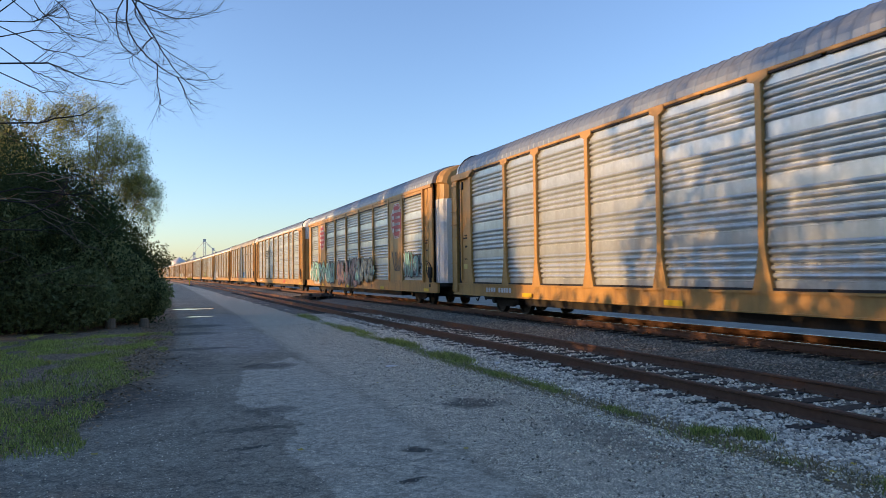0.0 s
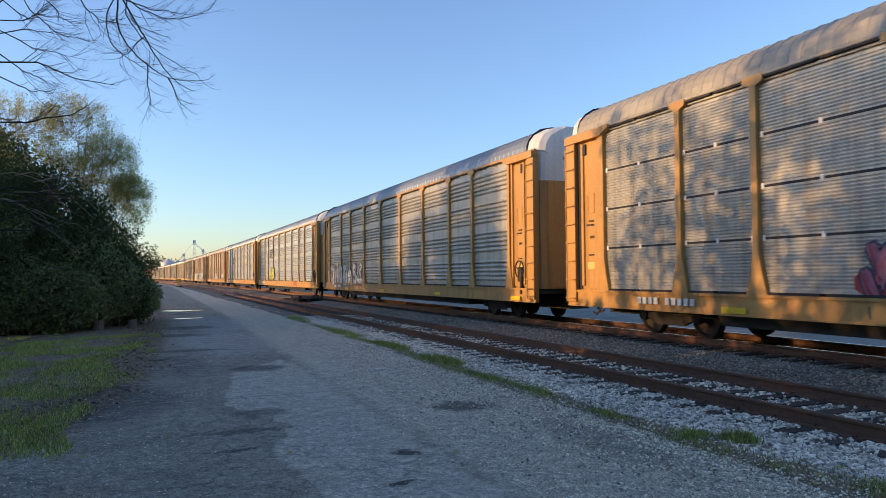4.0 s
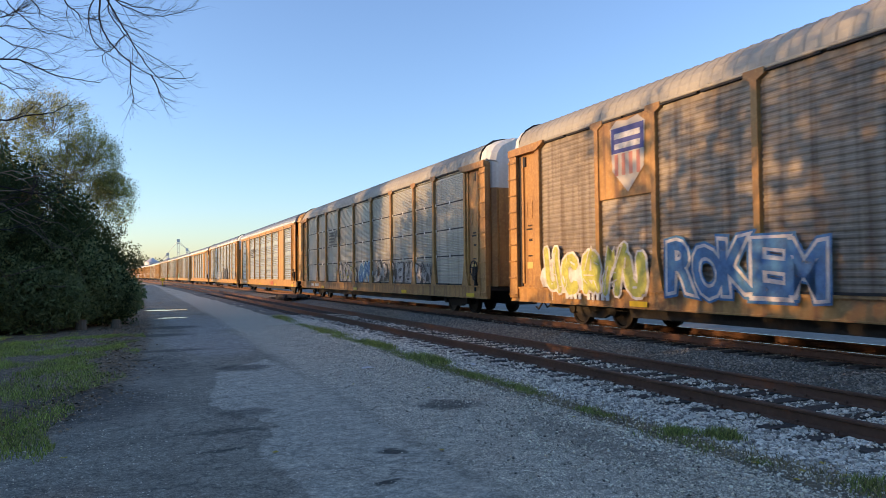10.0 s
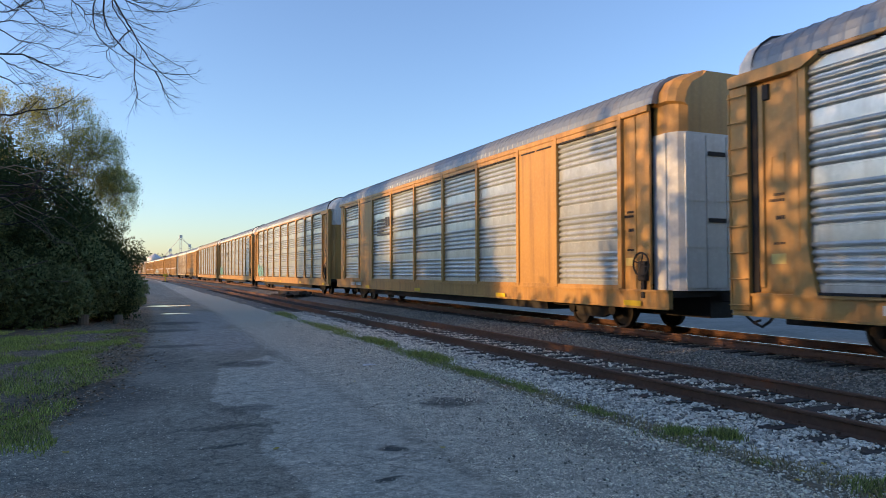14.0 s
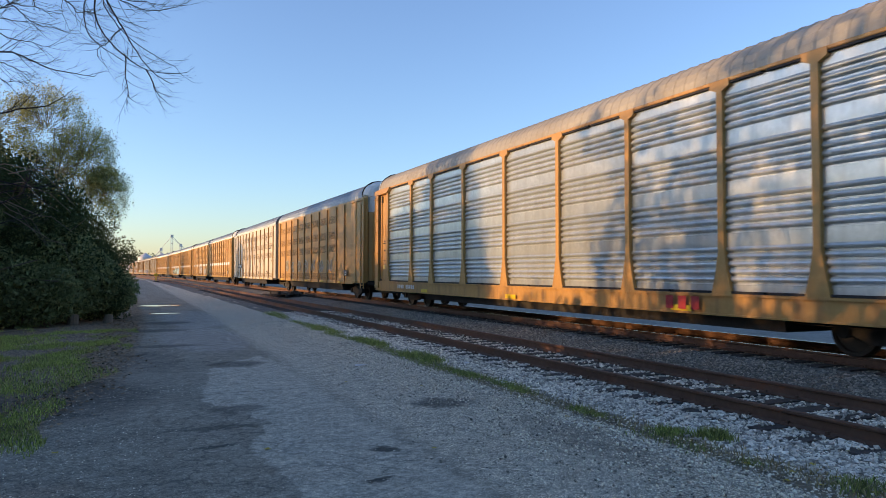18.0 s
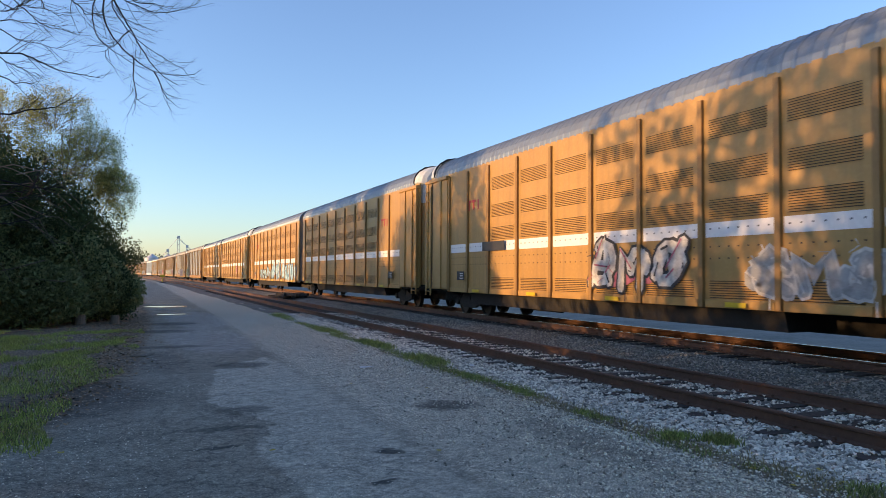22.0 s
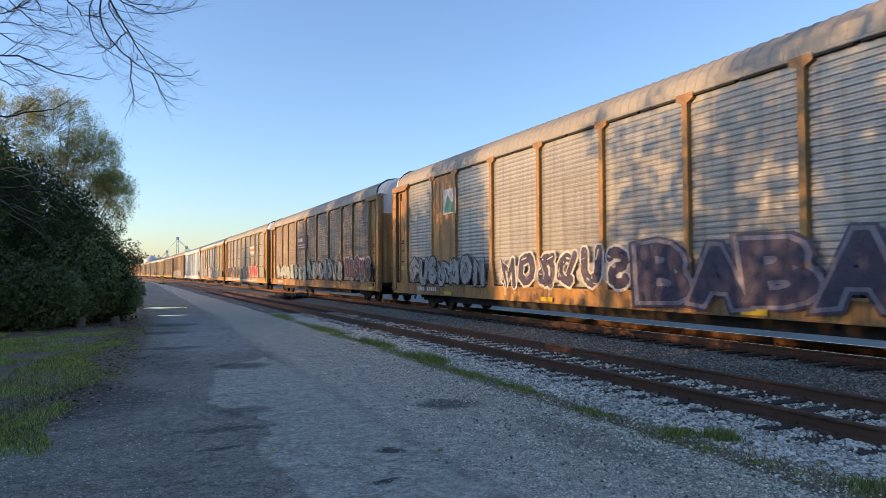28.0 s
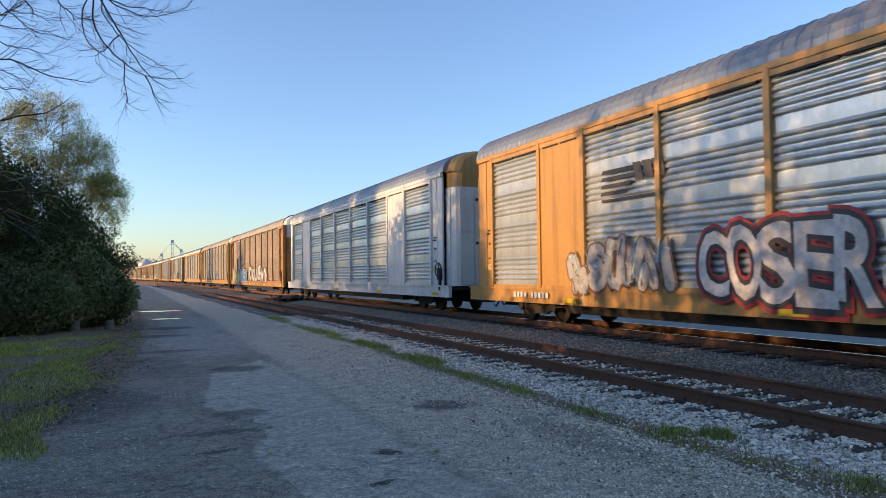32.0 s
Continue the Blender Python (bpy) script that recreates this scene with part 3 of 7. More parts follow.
def band_gap_shade(w):
    # solid black strips laid over the slits paint the shade inside them
    s = Shape()
    for z in band_levels():
        s.box(-0.005, 0.03, -w / 2 + 0.08, -0.05, z - 0.008, z + 0.036)
        s.box(-0.005, 0.03, 0.05, w / 2 - 0.08, z - 0.008, z + 0.036)
    return s.mesh("panel_gap", M["black"])


def band_clips(w):
    s = Shape()
    for z in band_levels():
        for y in (-w / 2 + 0.13, 0.0, w / 2 - 0.13):
            s.box(-0.016, 0.0, y - 0.03, y + 0.03, z - 0.03, z + 0.07, 0.004)
    return s.mesh("panel_clip", M["stripe"])


def roof_shape(length, rib, peak=5.87, start=TOP + 0.10, half=1.53):
    """An arched roof of cross-ribbed sheet, with thickness at its ends."""
    rise = peak - start
    arc = [(half, 0.0), (half - 0.02, 0.18), (half - 0.09, 0.40), (half - 0.25, 0.61), (half - 0.50, 0.80), (half - 0.85, 0.93), (half - 1.20, 0.985), (0.0, 1.0)]
    prof = [(-x, start + r * rise) for x, r in arc] + [(x, start + r * rise) for x, r in reversed(arc[:-1])]
    s = Shape()
    n = len(prof)
    ys, lift = [], []
    steps = int(length / rib)
    for i in range(steps + 1):
        y = -length / 2 + i * length / steps
        for d, up in ((-0.045, 0.0), (-0.025, 0.014), (0.025, 0.014), (0.045, 0.0)):
            yy = min(length / 2, max(-length / 2, y + d))
            ys.append(yy)
            lift.append(up)
    v = [(x * (1 + up * 0.6), y, z + up * max(0.0, (z - start) / rise)) for y, up in zip(ys, lift) for x, z in prof]
    f = [(j * n + i, (j + 1) * n + i, (j + 1) * n + i + 1, j * n + i + 1) for j in range(len(ys) - 1) for i in range(n - 1)]
    s.add(v, f)
    s.add([(x, -length / 2, z) for x, z in prof], [tuple(range(n))])
    s.add([(x, length / 2, z) for x, z in prof], [tuple(range(n - 1, -1, -1))])
    return s.mesh("roof", None)


def rim_mesh():
    """The dark seal that closes the roof's end above the doors."""
    prof = [(-1.55, TOP + 0.10), (-1.54, 5.26), (-1.46, 5.46), (-1.30, 5.64), (-1.04, 5.80), (-0.69, 5.87), (0.0, 5.90), (0.69, 5.87), (1.04, 5.80), (1.30, 5.64), (1.46, 5.46), (1.54, 5.26), (1.55, TOP + 0.10)]
    return Shape().prism_y([(x * 0.993, z - 0.022) for x, z in prof], -0.016, 0.016).mesh("roof_rim", M["black"])


def post_shape():
    """A side post with a flared foot and a gusset at its head, standing proud of the panels."""
    w = 0.072
    poly = [(-0.24, SILL1), (0.24, SILL1), (0.14, SILL1 + 0.42), (w, SILL1 + 0.80), (w, TOP - 0.14), (0.24, TOP - 0.06), (0.24, TOP + 0.06),
            (-0.24, TOP + 0.06), (-0.24, TOP - 0.06), (-w, TOP - 0.14), (-w, SILL1 + 0.80), (-0.14, SILL1 + 0.42)]
    return Shape().prism_x([(y, z) for y, z in poly], -0.045, 0.06).mesh("post", None)


def slim_post_shape(w=0.07, z0=SILL1, z1=TOP):
    return Shape().box(-0.05, 0.06, -w, w, z0, z1, 0.012).mesh("post", None)


def truck(parent, y):
    """A two-axle truck under a car."""
    frame_poly = [(-1.05, 0.40), (-0.95, 0.55), (-0.45, 0.62), (-0.38, 0.72), (0.38, 0.72), (0.45, 0.62), (0.95, 0.55), (1.05, 0.40), (0.72, 0.36), (0.42, 0.24), (-0.42, 0.24), (-0.72, 0.36)]

    def make():
        s = Shape()
        for sx in (-1, 1):
            s.prism_x(frame_poly, sx * 1.02 - 0.06, sx * 1.02 + 0.06)
            for a in (-0.875, 0.875):
                s.disc_x(sx * 1.06, a, 0.44, [(-0.07, 0.0), (-0.07, 0.13), (0.07, 0.13), (0.07, 0.0)], 12)
            for k in (-0.2, 0.0, 0.2):
                s.tube([(sx * 1.0, k, 0.30), (sx * 1.0, k, 0.52)], [0.06, 0.06], 8)
        s.box(-1.1, 1.1, -0.17, 0.17, 0.50, 0.72)
        return s.mesh("truck_frame", M["dark"])

    def wheels():
        s = Shape()
        for sx in (-1, 1):
            prof = [(-0.07, 0.02), (-0.07, 0.10), (-0.02, 0.12), (-0.03, 0.34), (-0.065, 0.36), (-0.065, 0.42), (0.055, 0.42), (0.065, 0.45), (0.075, 0.45), (0.075, 0.36), (0.03, 0.34), (0.03, 0.12), (0.07, 0.1), (0.07, 0.02)]
            s.disc_x(sx * 0.765, 0, 0.42, [(-sx * x, r) for x, r in prof], 24)
        s.tube([(-0.8, 0, 0.42), (0.8, 0, 0.42)], [0.075, 0.075], 8)
        return s.mesh("wheelset", M["wheel"])

    t = part("truck", cached("truck", make), parent, "dark greasy two-axle truck", (0, y, 0))
    for a in (-0.875, 0.875):
        part("wheelset", cached("wheels", wheels), t, loc=(0, a, 0))
    return t


def ladder_mesh(z0, z1):
    s = Shape()
    for y in (-0.23, 0.23):
        s.box(-0.02, 0.02, y - 0.03, y + 0.03, z0, z1)
    z = z0 + 0.15
    while z < z1:
        s.tube([(-0.02, -0.23, z), (-0.02, 0.23, z)], [0.018, 0.018], 5)
        z += 0.38
    return s


def coupler(parent, y, sgn):
    def make():
        s = Shape().box(-0.09, 0.09, 0.0, 0.5, 0.72, 0.92, 0.02).box(-0.16, 0.16, 0.5, 0.72, 0.68, 0.98, 0.03)
        pts = [(-0.45, 0.05, 0.62), (-0.47, 0.25, 0.40), (-0.40, 0.5, 0.28), (-0.36, 0.72, 0.34)]
        return s.tube(pts, [0.03] * 4, 6).mesh("coupler", M["dark"])
    part("coupler", cached("coupler", make), parent, "dark coupler with a hanging air hose", (0, y, 0), 0 if sgn > 0 else 180)


def loft(shape, sections):
    """Joins closed outlines of equal length given as (y, [(x, z), ...]), and closes the last one."""
    n = len(sections[0][1])
    v = [(x, y, z) for y, o in sections for x, z in o]
    f = [(j * n + i, j * n + (i + 1) % n, (j + 1) * n + (i + 1) % n, (j + 1) * n + i) for j in range(len(sections) - 1) for i in range(n)]
    m = (len(sections) - 1) * n
    return shape.add(v, f + [tuple(m + i for i in range(n))])


def warning():
    cu = bpy.data.curves.new("warning", "FONT")
    cu.body, cu.size, cu.align_x, cu.extrude = "EXCESS HEIGHT CAR", 0.135, "CENTER", 0.002
    ob = bpy.data.objects.new("warning", cu)
    me = bpy.data.meshes.new_from_object(ob)
    me.transform(Matrix.Rotation(radians(90), 4, "X"))
    me.transform(Matrix.Rotation(radians(180), 4, "Z"))
    me.materials.clear()
    me.materials.append(M["black"])
    return me


def end_wall(parent, y, sgn, lower, upper, split=4.15, peak=5.84, deep=0.55, half=1.45):
    """The bowed end hood and folding doors that close a car's end, painted in two colours."""
    def hood(x, drop):
        half_line = [(x - 0.085, split), (x - 0.085, 5.02 - drop), (x, 5.08 - drop), (x - 0.06, 5.34 - drop), (x - 0.22, 5.56 - drop), (x - 0.50, 5.71 - drop), (0.5, peak - 0.01 - drop)]
        return [(-a, z) for a, z in half_line] + half_line[::-1]

    def block(x):
        return [(-x, SILL1 - 0.02), (-x, split), (x, split), (x, SILL1 - 0.02)]

    def up():
        return loft(Shape(), [(-deep, hood(half + 0.055, 0.0)), (-0.26, hood(half + 0.055, 0.0)), (-0.10, hood(half - 0.05, 0.02)), (0.0, hood(half - 0.22, 0.06))]).mesh("end_hood", upper)

    def low():
        s = loft(Shape(), [(-deep, block(half - 0.004)), (-0.26, block(half - 0.004)), (-0.10, block(half - 0.094)), (0.0, block(half - 0.244))])
        for sx in (-1, 1):
            s.box(sx * (half + 0.01) - 0.02, sx * (half + 0.01) + 0.02, -0.42, -0.34, SILL1, split, 0.01)
        return s.mesh("end_corner", lower)

    def leaf():
        s = Shape().box(-0.275, 0.275, 0.0, 0.03, SILL1 + 0.04, split - 0.05, 0.012)
        for zz in (1.9, 2.9):
            s.box(-0.25, 0.25, 0.02, 0.045, zz, zz + 0.06)
        return s.mesh("end_door", lower)

    def slots():
        return Shape().box(-0.24, 0.24, 0.0, 0.06, 0.0, 0.09).mesh("end_slot", M["black"])
    a = 0 if sgn > 0 else 180
    part("end_corner", cached(("ec", lower.name, split, half), low), parent, "", (0, y, 0), a)
    for k in range(4):
        d = part("end_door", cached(("ed", lower.name, split), leaf), parent, "", (-0.87 + 0.58 * k, y, 0), a)
        if k in (1, 2):
            for zz in (split - 0.5, 2.45):
                part("door_slot", cached("es", slots), d, loc=(0, 0, zz))
    if upper.name == "white_end_paint" and parent.name.startswith("autorack"):
        tagged(part("warning_text", cached("warning", warning), parent, "black warning lettering", (0, y + sgn * 0.012, split + 0.62), a), kind="stuff")
    part("end_hood", cached(("eu", upper.name, split, half), up), parent, "", (0, y, 0), a)


def underframe(parent, half, paint, sill0=SILL0, sill1=SILL1):
    def sill():
        return Shape().box(-0.05, 0.05, -half, half, sill0, sill1, 0.012).box(-0.09, 0.05, -half, half, sill1 - 0.05, sill1).box(-0.08, 0.05, -half, half, sill0, sill0 + 0.035).mesh("side_sill", paint)

    def floor_mesh():
        s = Shape().box(-1.45, 1.45, -half + 0.05, half - 0.05, sill1 - 0.16, sill1 - 0.04).box(-0.32, 0.32, -half + 0.1, half - 0.1, 0.36, sill1 - 0.16)
        for k in range(-6, 7):
            y = k * half / 7
            s.prism_y([(-1.45, sill1 - 0.16), (1.45, sill1 - 0.16), (0.32, 0.56), (-0.32, 0.56)], y - 0.03, y + 0.03)
        s.tube([(-0.8, -3.2, 0.80), (-0.8, -1.6, 0.80)], [0.20, 0.20], 12)
        s.box(-1.0, -0.6, 1.2, 2.1, 0.62, sill1 - 0.2)
        s.tube([(-1.1, -half + 3, 0.50), (-1.1, half - 3, 0.46)], [0.02, 0.02], 5)
        s.prism_y([(-1.36, 0.62), (-1.30, 0.34), (1.30, 0.34), (1.36, 0.62)], -half + 5.2, half - 5.2)
        return s.mesh("deck", M["dark"])
    part("deck", cached(("deck", half, sill1), floor_mesh), parent, "dark underframe with brake gear")
    for sx in (-1, 1):
        part("side_sill", cached(("sill", half, paint.name, sill0, sill1), sill), parent, "", (sx * (SIDE - 0.04), 0, 0), 0 if sx < 0 else 180)


def painted(mesh, mat):
    """A mesh with the paint given; one copy for each paint."""
    key = (mesh.name, mat.name, "painted")
    if key not in CACHE:
        c = mesh.copy()
        c.materials.clear()
        c.materials.append(mat)
        CACHE[key] = c
    return CACHE[key]


def header_shape(w, k):
    """The bar over the corner door, running out to a point on the first panel."""
    lo, hi = -w / 2 - 0.30, w / 2 + 0.06
    pts = [(lo, TOP + 0.0), (lo + 0.35, TOP - 0.16), (hi, TOP - 0.16), (hi, TOP + 0.04), (lo, TOP + 0.06)]
    return Shape().prism_x([(k * y, z) for y, z in pts], -0.15, 0.04)


def rung_mesh(z0, z1):
    s = Shape().box(-0.02, 0.02, -0.225, -0.195, z0 - 0.1, z1 + 0.1).box(-0.02, 0.02, 0.195, 0.225, z0 - 0.1, z1 + 0.1)
    for i in range(9):
        z = z0 + (z1 - z0) * i / 8
        s.tube([(0.02, -0.21, z), (-0.06, -0.20, z), (-0.06, 0.20, z), (0.02, 0.21, z)], [0.014] * 4, 5)
    return s


def stencil_mesh():
    """Rows of small unreadable stencilled characters as bars."""
    s, r = Shape(), random.Random(4)
    for z, n, h in ((2.72, 6, 0.05), (2.62, 7, 0.05), (2.30, 4, 0.07), (1.86, 5, 0.04)):
        y = -0.14
        for _ in range(n):
            w = r.uniform(0.02, 0.05)
            s.box(-0.010, -0.004, y, y + w, z, z + h)
            y += w + 0.014
    return s.mesh("stencil", M["black"])


def notice_mesh():
    s = Shape().box(-0.012, -0.004, -0.15, 0.15, 1.52, 1.70)
    return s.mesh("notice", flat_paint("notice_yellow", (0.62, 0.48, 0.16)))


def brake_wheel():
    """A spoked rim on a bracket with its chain housing."""
    s = Shape()
    n = 14
    ring = [(-0.10, 0.26 * math.cos(2 * math.pi * i / n), 1.55 + 0.26 * math.sin(2 * math.pi * i / n)) for i in range(n + 1)]
    s.tube(ring, [0.022] * (n + 1), 5)
    for a in (0.3, 1.87, 3.44, 5.01):
        s.tube([(-0.10, 0, 1.55), (-0.10, 0.25 * math.cos(a), 1.55 + 0.25 * math.sin(a))], [0.018, 0.014], 4)
    s.box(-0.10, 0.03, -0.12, 0.12, 1.18, 1.62, 0.03).box(-0.07, 0.03, -0.05, 0.05, 0.80, 1.20, 0.01)
    return s.mesh("brake_wheel", M["dark"])


def end_bay(parent, y0, y1, paint, sgn, smooth_end=False):
    """Folded corner door between the last panel and the car's end, with its post, header and ladder on the flank."""
    w = abs(y1 - y0)
    k = 1 if y1 > y0 else -1

    def door():
        s = Shape().box(-0.01 if smooth_end else 0.03, 0.05 if smooth_end else 0.09, -w / 2, w / 2, SILL1, TOP - 0.02)
        return s.mesh("corner_door", paint)
    pieces = ((0.0, "door_seam", lambda: Shape().box(-0.03, 0.0, -0.03, 0.03, SILL1 + 0.02, TOP - 0.06, 0.01)),) if smooth_end else (
        (w / 2 - 0.20, "corner_post", lambda: Shape().box(-0.10, 0.06, -0.20, 0.20, SILL0 + 0.1, TOP - 0.10, 0.015)),
        (-0.20, "door_fold", lambda: Shape().prism_x([(-0.38, SILL1 + 0.05), (0.38, SILL1 + 0.05), (0.38, TOP - 0.22), (-0.38, TOP - 0.22)], -0.005, 0.04)),
        (-0.20, "door_frame", lambda: Shape().box(-0.018, 0.0, -0.16, 0.16, 2.95, 3.0).box(-0.018, 0.0, -0.16, 0.16, 3.42, 3.47).box(-0.018, 0.0, -0.16, -0.11, 3.0, 3.42).box(-0.018, 0.0, 0.11, 0.16, 3.0, 3.42)),
        (0.12, "door_rib", lambda: Shape().box(-0.05, 0.0, -0.05, 0.05, SILL1 + 0.1, TOP - 0.2, 0.02)),
        (-0.62, "door_jamb", lambda: Shape().box(-0.055, 0.04, -0.05, 0.05, SILL1, TOP - 0.14, 0.015)),
        (-0.06, "door_header", lambda: header_shape(w, k)))
    for sx in (-1, 1):
        d = part("corner_door", cached(("door", paint.name, w, smooth_end), door), parent, "", (sx * (SIDE - 0.05), (y0 + y1) / 2, 0), 0 if sx < 0 else 180)
        if sx > 0:
            continue
        for off, name, make in pieces:
            part(name, cached((name, paint.name, w, k if name == "door_header" else 0), lambda: make().mesh(name, paint)), d, "", (0, k * off, 0))
        stencil = part("stencil", cached("stencil", stencil_mesh), d, "small dark stencilled lines", (0.0 if not smooth_end else -0.012, -k * 0.2, 0))
        tagged(stencil, kind="stuff")
        part("notice", cached("notice", notice_mesh), d, "small pale yellow notice plate", (0.0 if not smooth_end else -0.012, -k * 0.2, 0))
        if not smooth_end:
            part("ladder", cached(("lad", paint.name), lambda: rung_mesh(SILL0 + 0.2, TOP - 0.35).mesh("ladder", paint)), d, "ladder of round rungs on the corner post", (-0.10, k * (w / 2 - 0.20), 0))
            part("door_latch", cached("latch", lambda: Shape().box(-0.05, 0.03, -0.07, 0.07, TOP - 0.52, TOP - 0.24, 0.015).mesh("door_latch", M["black"])), d, "black latch box", (0, k * 0.02, 0))
            part("gap", cached("slit", lambda: Shape().box(-0.004, 0.028, -0.075, 0.075, SILL1 + 0.02, TOP - 0.2).mesh("gap", M["black"])), d, "dark gap beside the door", (0.0, k * (w / 2 - 0.48), 0))
        if k < 0:
            part("brake_wheel", cached("brake", brake_wheel), d, "dark hand brake wheel on a bracket", (-0.02, 0.05 if not smooth_end else -0.3, 0))


def bars(parent, y, z, n, w, h, mat, label):
    """A line of unreadable characters as plain bars."""
    s = Shape()
    step = w / n
    for i in range(n):
        if i == n // 2:
            continue
        a = y - w / 2 + i * step
        s.box(-0.004, 0.002, a, a + step * 0.66, z, z + h)
    tagged(part("lettering", s.mesh("lettering", mat), parent, label, (-SIDE - 0.062, 0, 0)), kind="stuff")


def bow(cx, cz, rx, rz, a0, a1, n=9):
    """Points of an arc in a unit square, angles in degrees."""
    return [(cx + rx * math.cos(radians(a0 + (a1 - a0) * i / n)), cz + rz * math.sin(radians(a0 + (a1 - a0) * i / n))) for i in range(n + 1)]


# sprayed forms of no readable kind, each a set of bent strokes in a unit square
FORMS = (
    [bow(0.5, 0.5, 0.36, 0.44, 50, 310)],
    [bow(0.5, 0.72, 0.32, 0.24, 20, 270) + bow(0.5, 0.26, 0.34, 0.24, 90, -160)],
    [[(0.18, 0.0), (0.2, 0.95)], bow(0.22, 0.70, 0.52, 0.27, 90, -90)],
    [[(0.15, 0.0), (0.3, 0.5), (0.5, 1.0), (0.7, 0.5), (0.85, 0.0)], [(0.3, 0.36), (0.72, 0.38)]],
    [[(0.15, 1.0), (0.2, 0.4)] + bow(0.5, 0.34, 0.32, 0.30, 180, 360) + [(0.86, 1.0)]],
    [[(0.15, 0.0), (0.15, 1.0), (0.5, 0.45), (0.85, 1.0), (0.85, 0.0)]],
    [bow(0.5, 0.5, 0.38, 0.46, 100, 440)],
    [[(0.1, 0.95), (0.6, 0.8), (0.9, 0.92), (0.55, 0.3), (0.2, 0.0)], bow(0.7, 0.3, 0.2, 0.22, 0, 330)],
    [[(0.05, 0.2), (0.4, 0.9), (0.5, 0.3), (0.95, 1.0)], [(0.7, 0.1), (1.0, 0.5)]],
    [bow(0.3, 0.6, 0.3, 0.35, -40, 200), bow(0.7, 0.35, 0.28, 0.32, 140, 400)],
    [[(0.0, 0.6), (0.5, 1.0), (1.0, 0.6), (0.5, 0.0), (0.35, 0.55)]],
)


def brush(shape, pts, w, x):
    """A wide bent stroke with blunt rounded ends, facing the lane."""
    p = [Vector((a, b)) for a, b in pts]
    left, right = [], []
    for i, q in enumerate(p):
        d = p[min(i + 1, len(p) - 1)] - p[max(i - 1, 0)]
        d = d.normalized() if d.length > 1e-9 else Vector((1, 0))
        nrm = Vector((-d.y, d.x)) * w / 2
        if i == 0:
            left.append(q - d * w * 0.38 + nrm * 0.5)
            right.append(q - d * w * 0.38 - nrm * 0.5)
        left.append(q + nrm)
        right.append(q - nrm)
        if i == len(p) - 1:
            left.append(q + d * w * 0.38 + nrm * 0.5)
            right.append(q + d * w * 0.38 - nrm * 0.5)
    n = len(left)
    shape.add([(x, v.x, v.y) for v in left + right], [(i, i + 1, n + i + 1, n + i) for i in range(n - 1)])


def graffiti(parent, y0, y1, z0, z1, letters, fill, edge, glint, seed, label, x=-SIDE - 0.004):
    """Sprayed signs of no readable kind: fat bent forms that overlap, with an edge, shading, drips and highlights, thin layers on the flank."""
    r = random.Random(seed)
    out, body, lines, inner, cloud = Shape(), Shape(), Shape(), Shape(), Shape()
    step = (y1 - y0) / letters
    n = 0
    for i in range(letters):
        wide = step * r.uniform(1.0, 1.28)
        left = y1 - (i + 0.5) * step - wide / 2
        h = (z1 - z0) * r.uniform(0.84, 1.04)
        base = z0 + r.uniform(-0.04, 0.10) * h
        slant, swell = r.uniform(-0.14, 0.20) * h, r.uniform(-0.10, 0.10)
        w = min(0.36 * wide, 0.30 * h) * r.uniform(0.85, 1.15)
        rim = 0.035 + 0.10 * w

        def at(a, b):
            a = a + swell * math.sin(3.1 * b)
            return (left + (0.88 - 0.76 * a) * wide + slant * (b - 0.3), base + 0.5 * w + b * (h - w))
        if r.random() < 0.3:
            # a soft backing colour behind the form
            brush(cloud, [at(-0.1, r.uniform(0.2, 0.4)), at(0.5, r.uniform(0.3, 0.6)), at(1.1, r.uniform(0.2, 0.5))], h * r.uniform(0.35, 0.55), x + 0.001 - 0.0003 * n)
        flip = r.choice((-1, 1))
        forms = list(r.choice(FORMS))
        if r.random() < 0.65:
            forms += r.choice(FORMS)[:1]
            w *= 0.72
        for run in forms:
            pts = [at(0.5 + flip * (a - 0.5) + r.uniform(-0.05, 0.05), b + r.uniform(-0.05, 0.05)) for a, b in run]
            brush(out, pts, w + 2 * rim, x - 0.004 - 0.0003 * n)
            brush(body, pts, w, x - 0.014 - 0.0003 * n)
            m = len(pts) // 2
            brush(inner, [pts[0], ((pts[0][0] + pts[1][0]) / 2 + 0.3 * w, (pts[0][1] + pts[1][1]) / 2)], w * r.uniform(0.10, 0.2), x - 0.024 - 0.0003 * n)
            brush(lines, [(a + 0.25 * w, b + 0.2 * w) for a, b in pts[m:m + 2]] if len(pts) > 2 else [(a + 0.25 * w, b) for a, b in pts], w * 0.16, x - 0.030 - 0.0003 * n)
            n += 1
        if r.random() < 0.5:
            # a run of wet paint
            a = left + wide * r.uniform(0.2, 0.8)
            stroke(out, a, base, a + r.uniform(-0.02, 0.02), base - r.uniform(0.1, 0.3), 0.03, x - 0.040 - 0.0003 * n)
    for k in range(2 * letters):
        a, b = r.uniform(y0, y1), r.uniform(z0, z1)
        bend_y, bend_z = r.uniform(-0.25, 0.25), r.uniform(-0.3, 0.3)
        brush(lines if k % 2 else inner, [(a, b), (a + bend_y, b + 0.5 * bend_z), (a + 0.6 * bend_y, b + bend_z)], r.uniform(0.015, 0.04), x - 0.042 - 0.0003 * k)
    g = part("graffiti", out.mesh("graffiti_outline", flat_paint(*edge)), parent, label)
    for piece, name, paint in ((cloud, "graffiti_cloud", glint), (body, "graffiti_fill", fill), (inner, "graffiti_stroke", edge), (lines, "graffiti_highlight", glint)):
        if piece.v:
            tagged(part(name, piece.mesh(name, flat_paint(*paint)), g), kind="stuff")
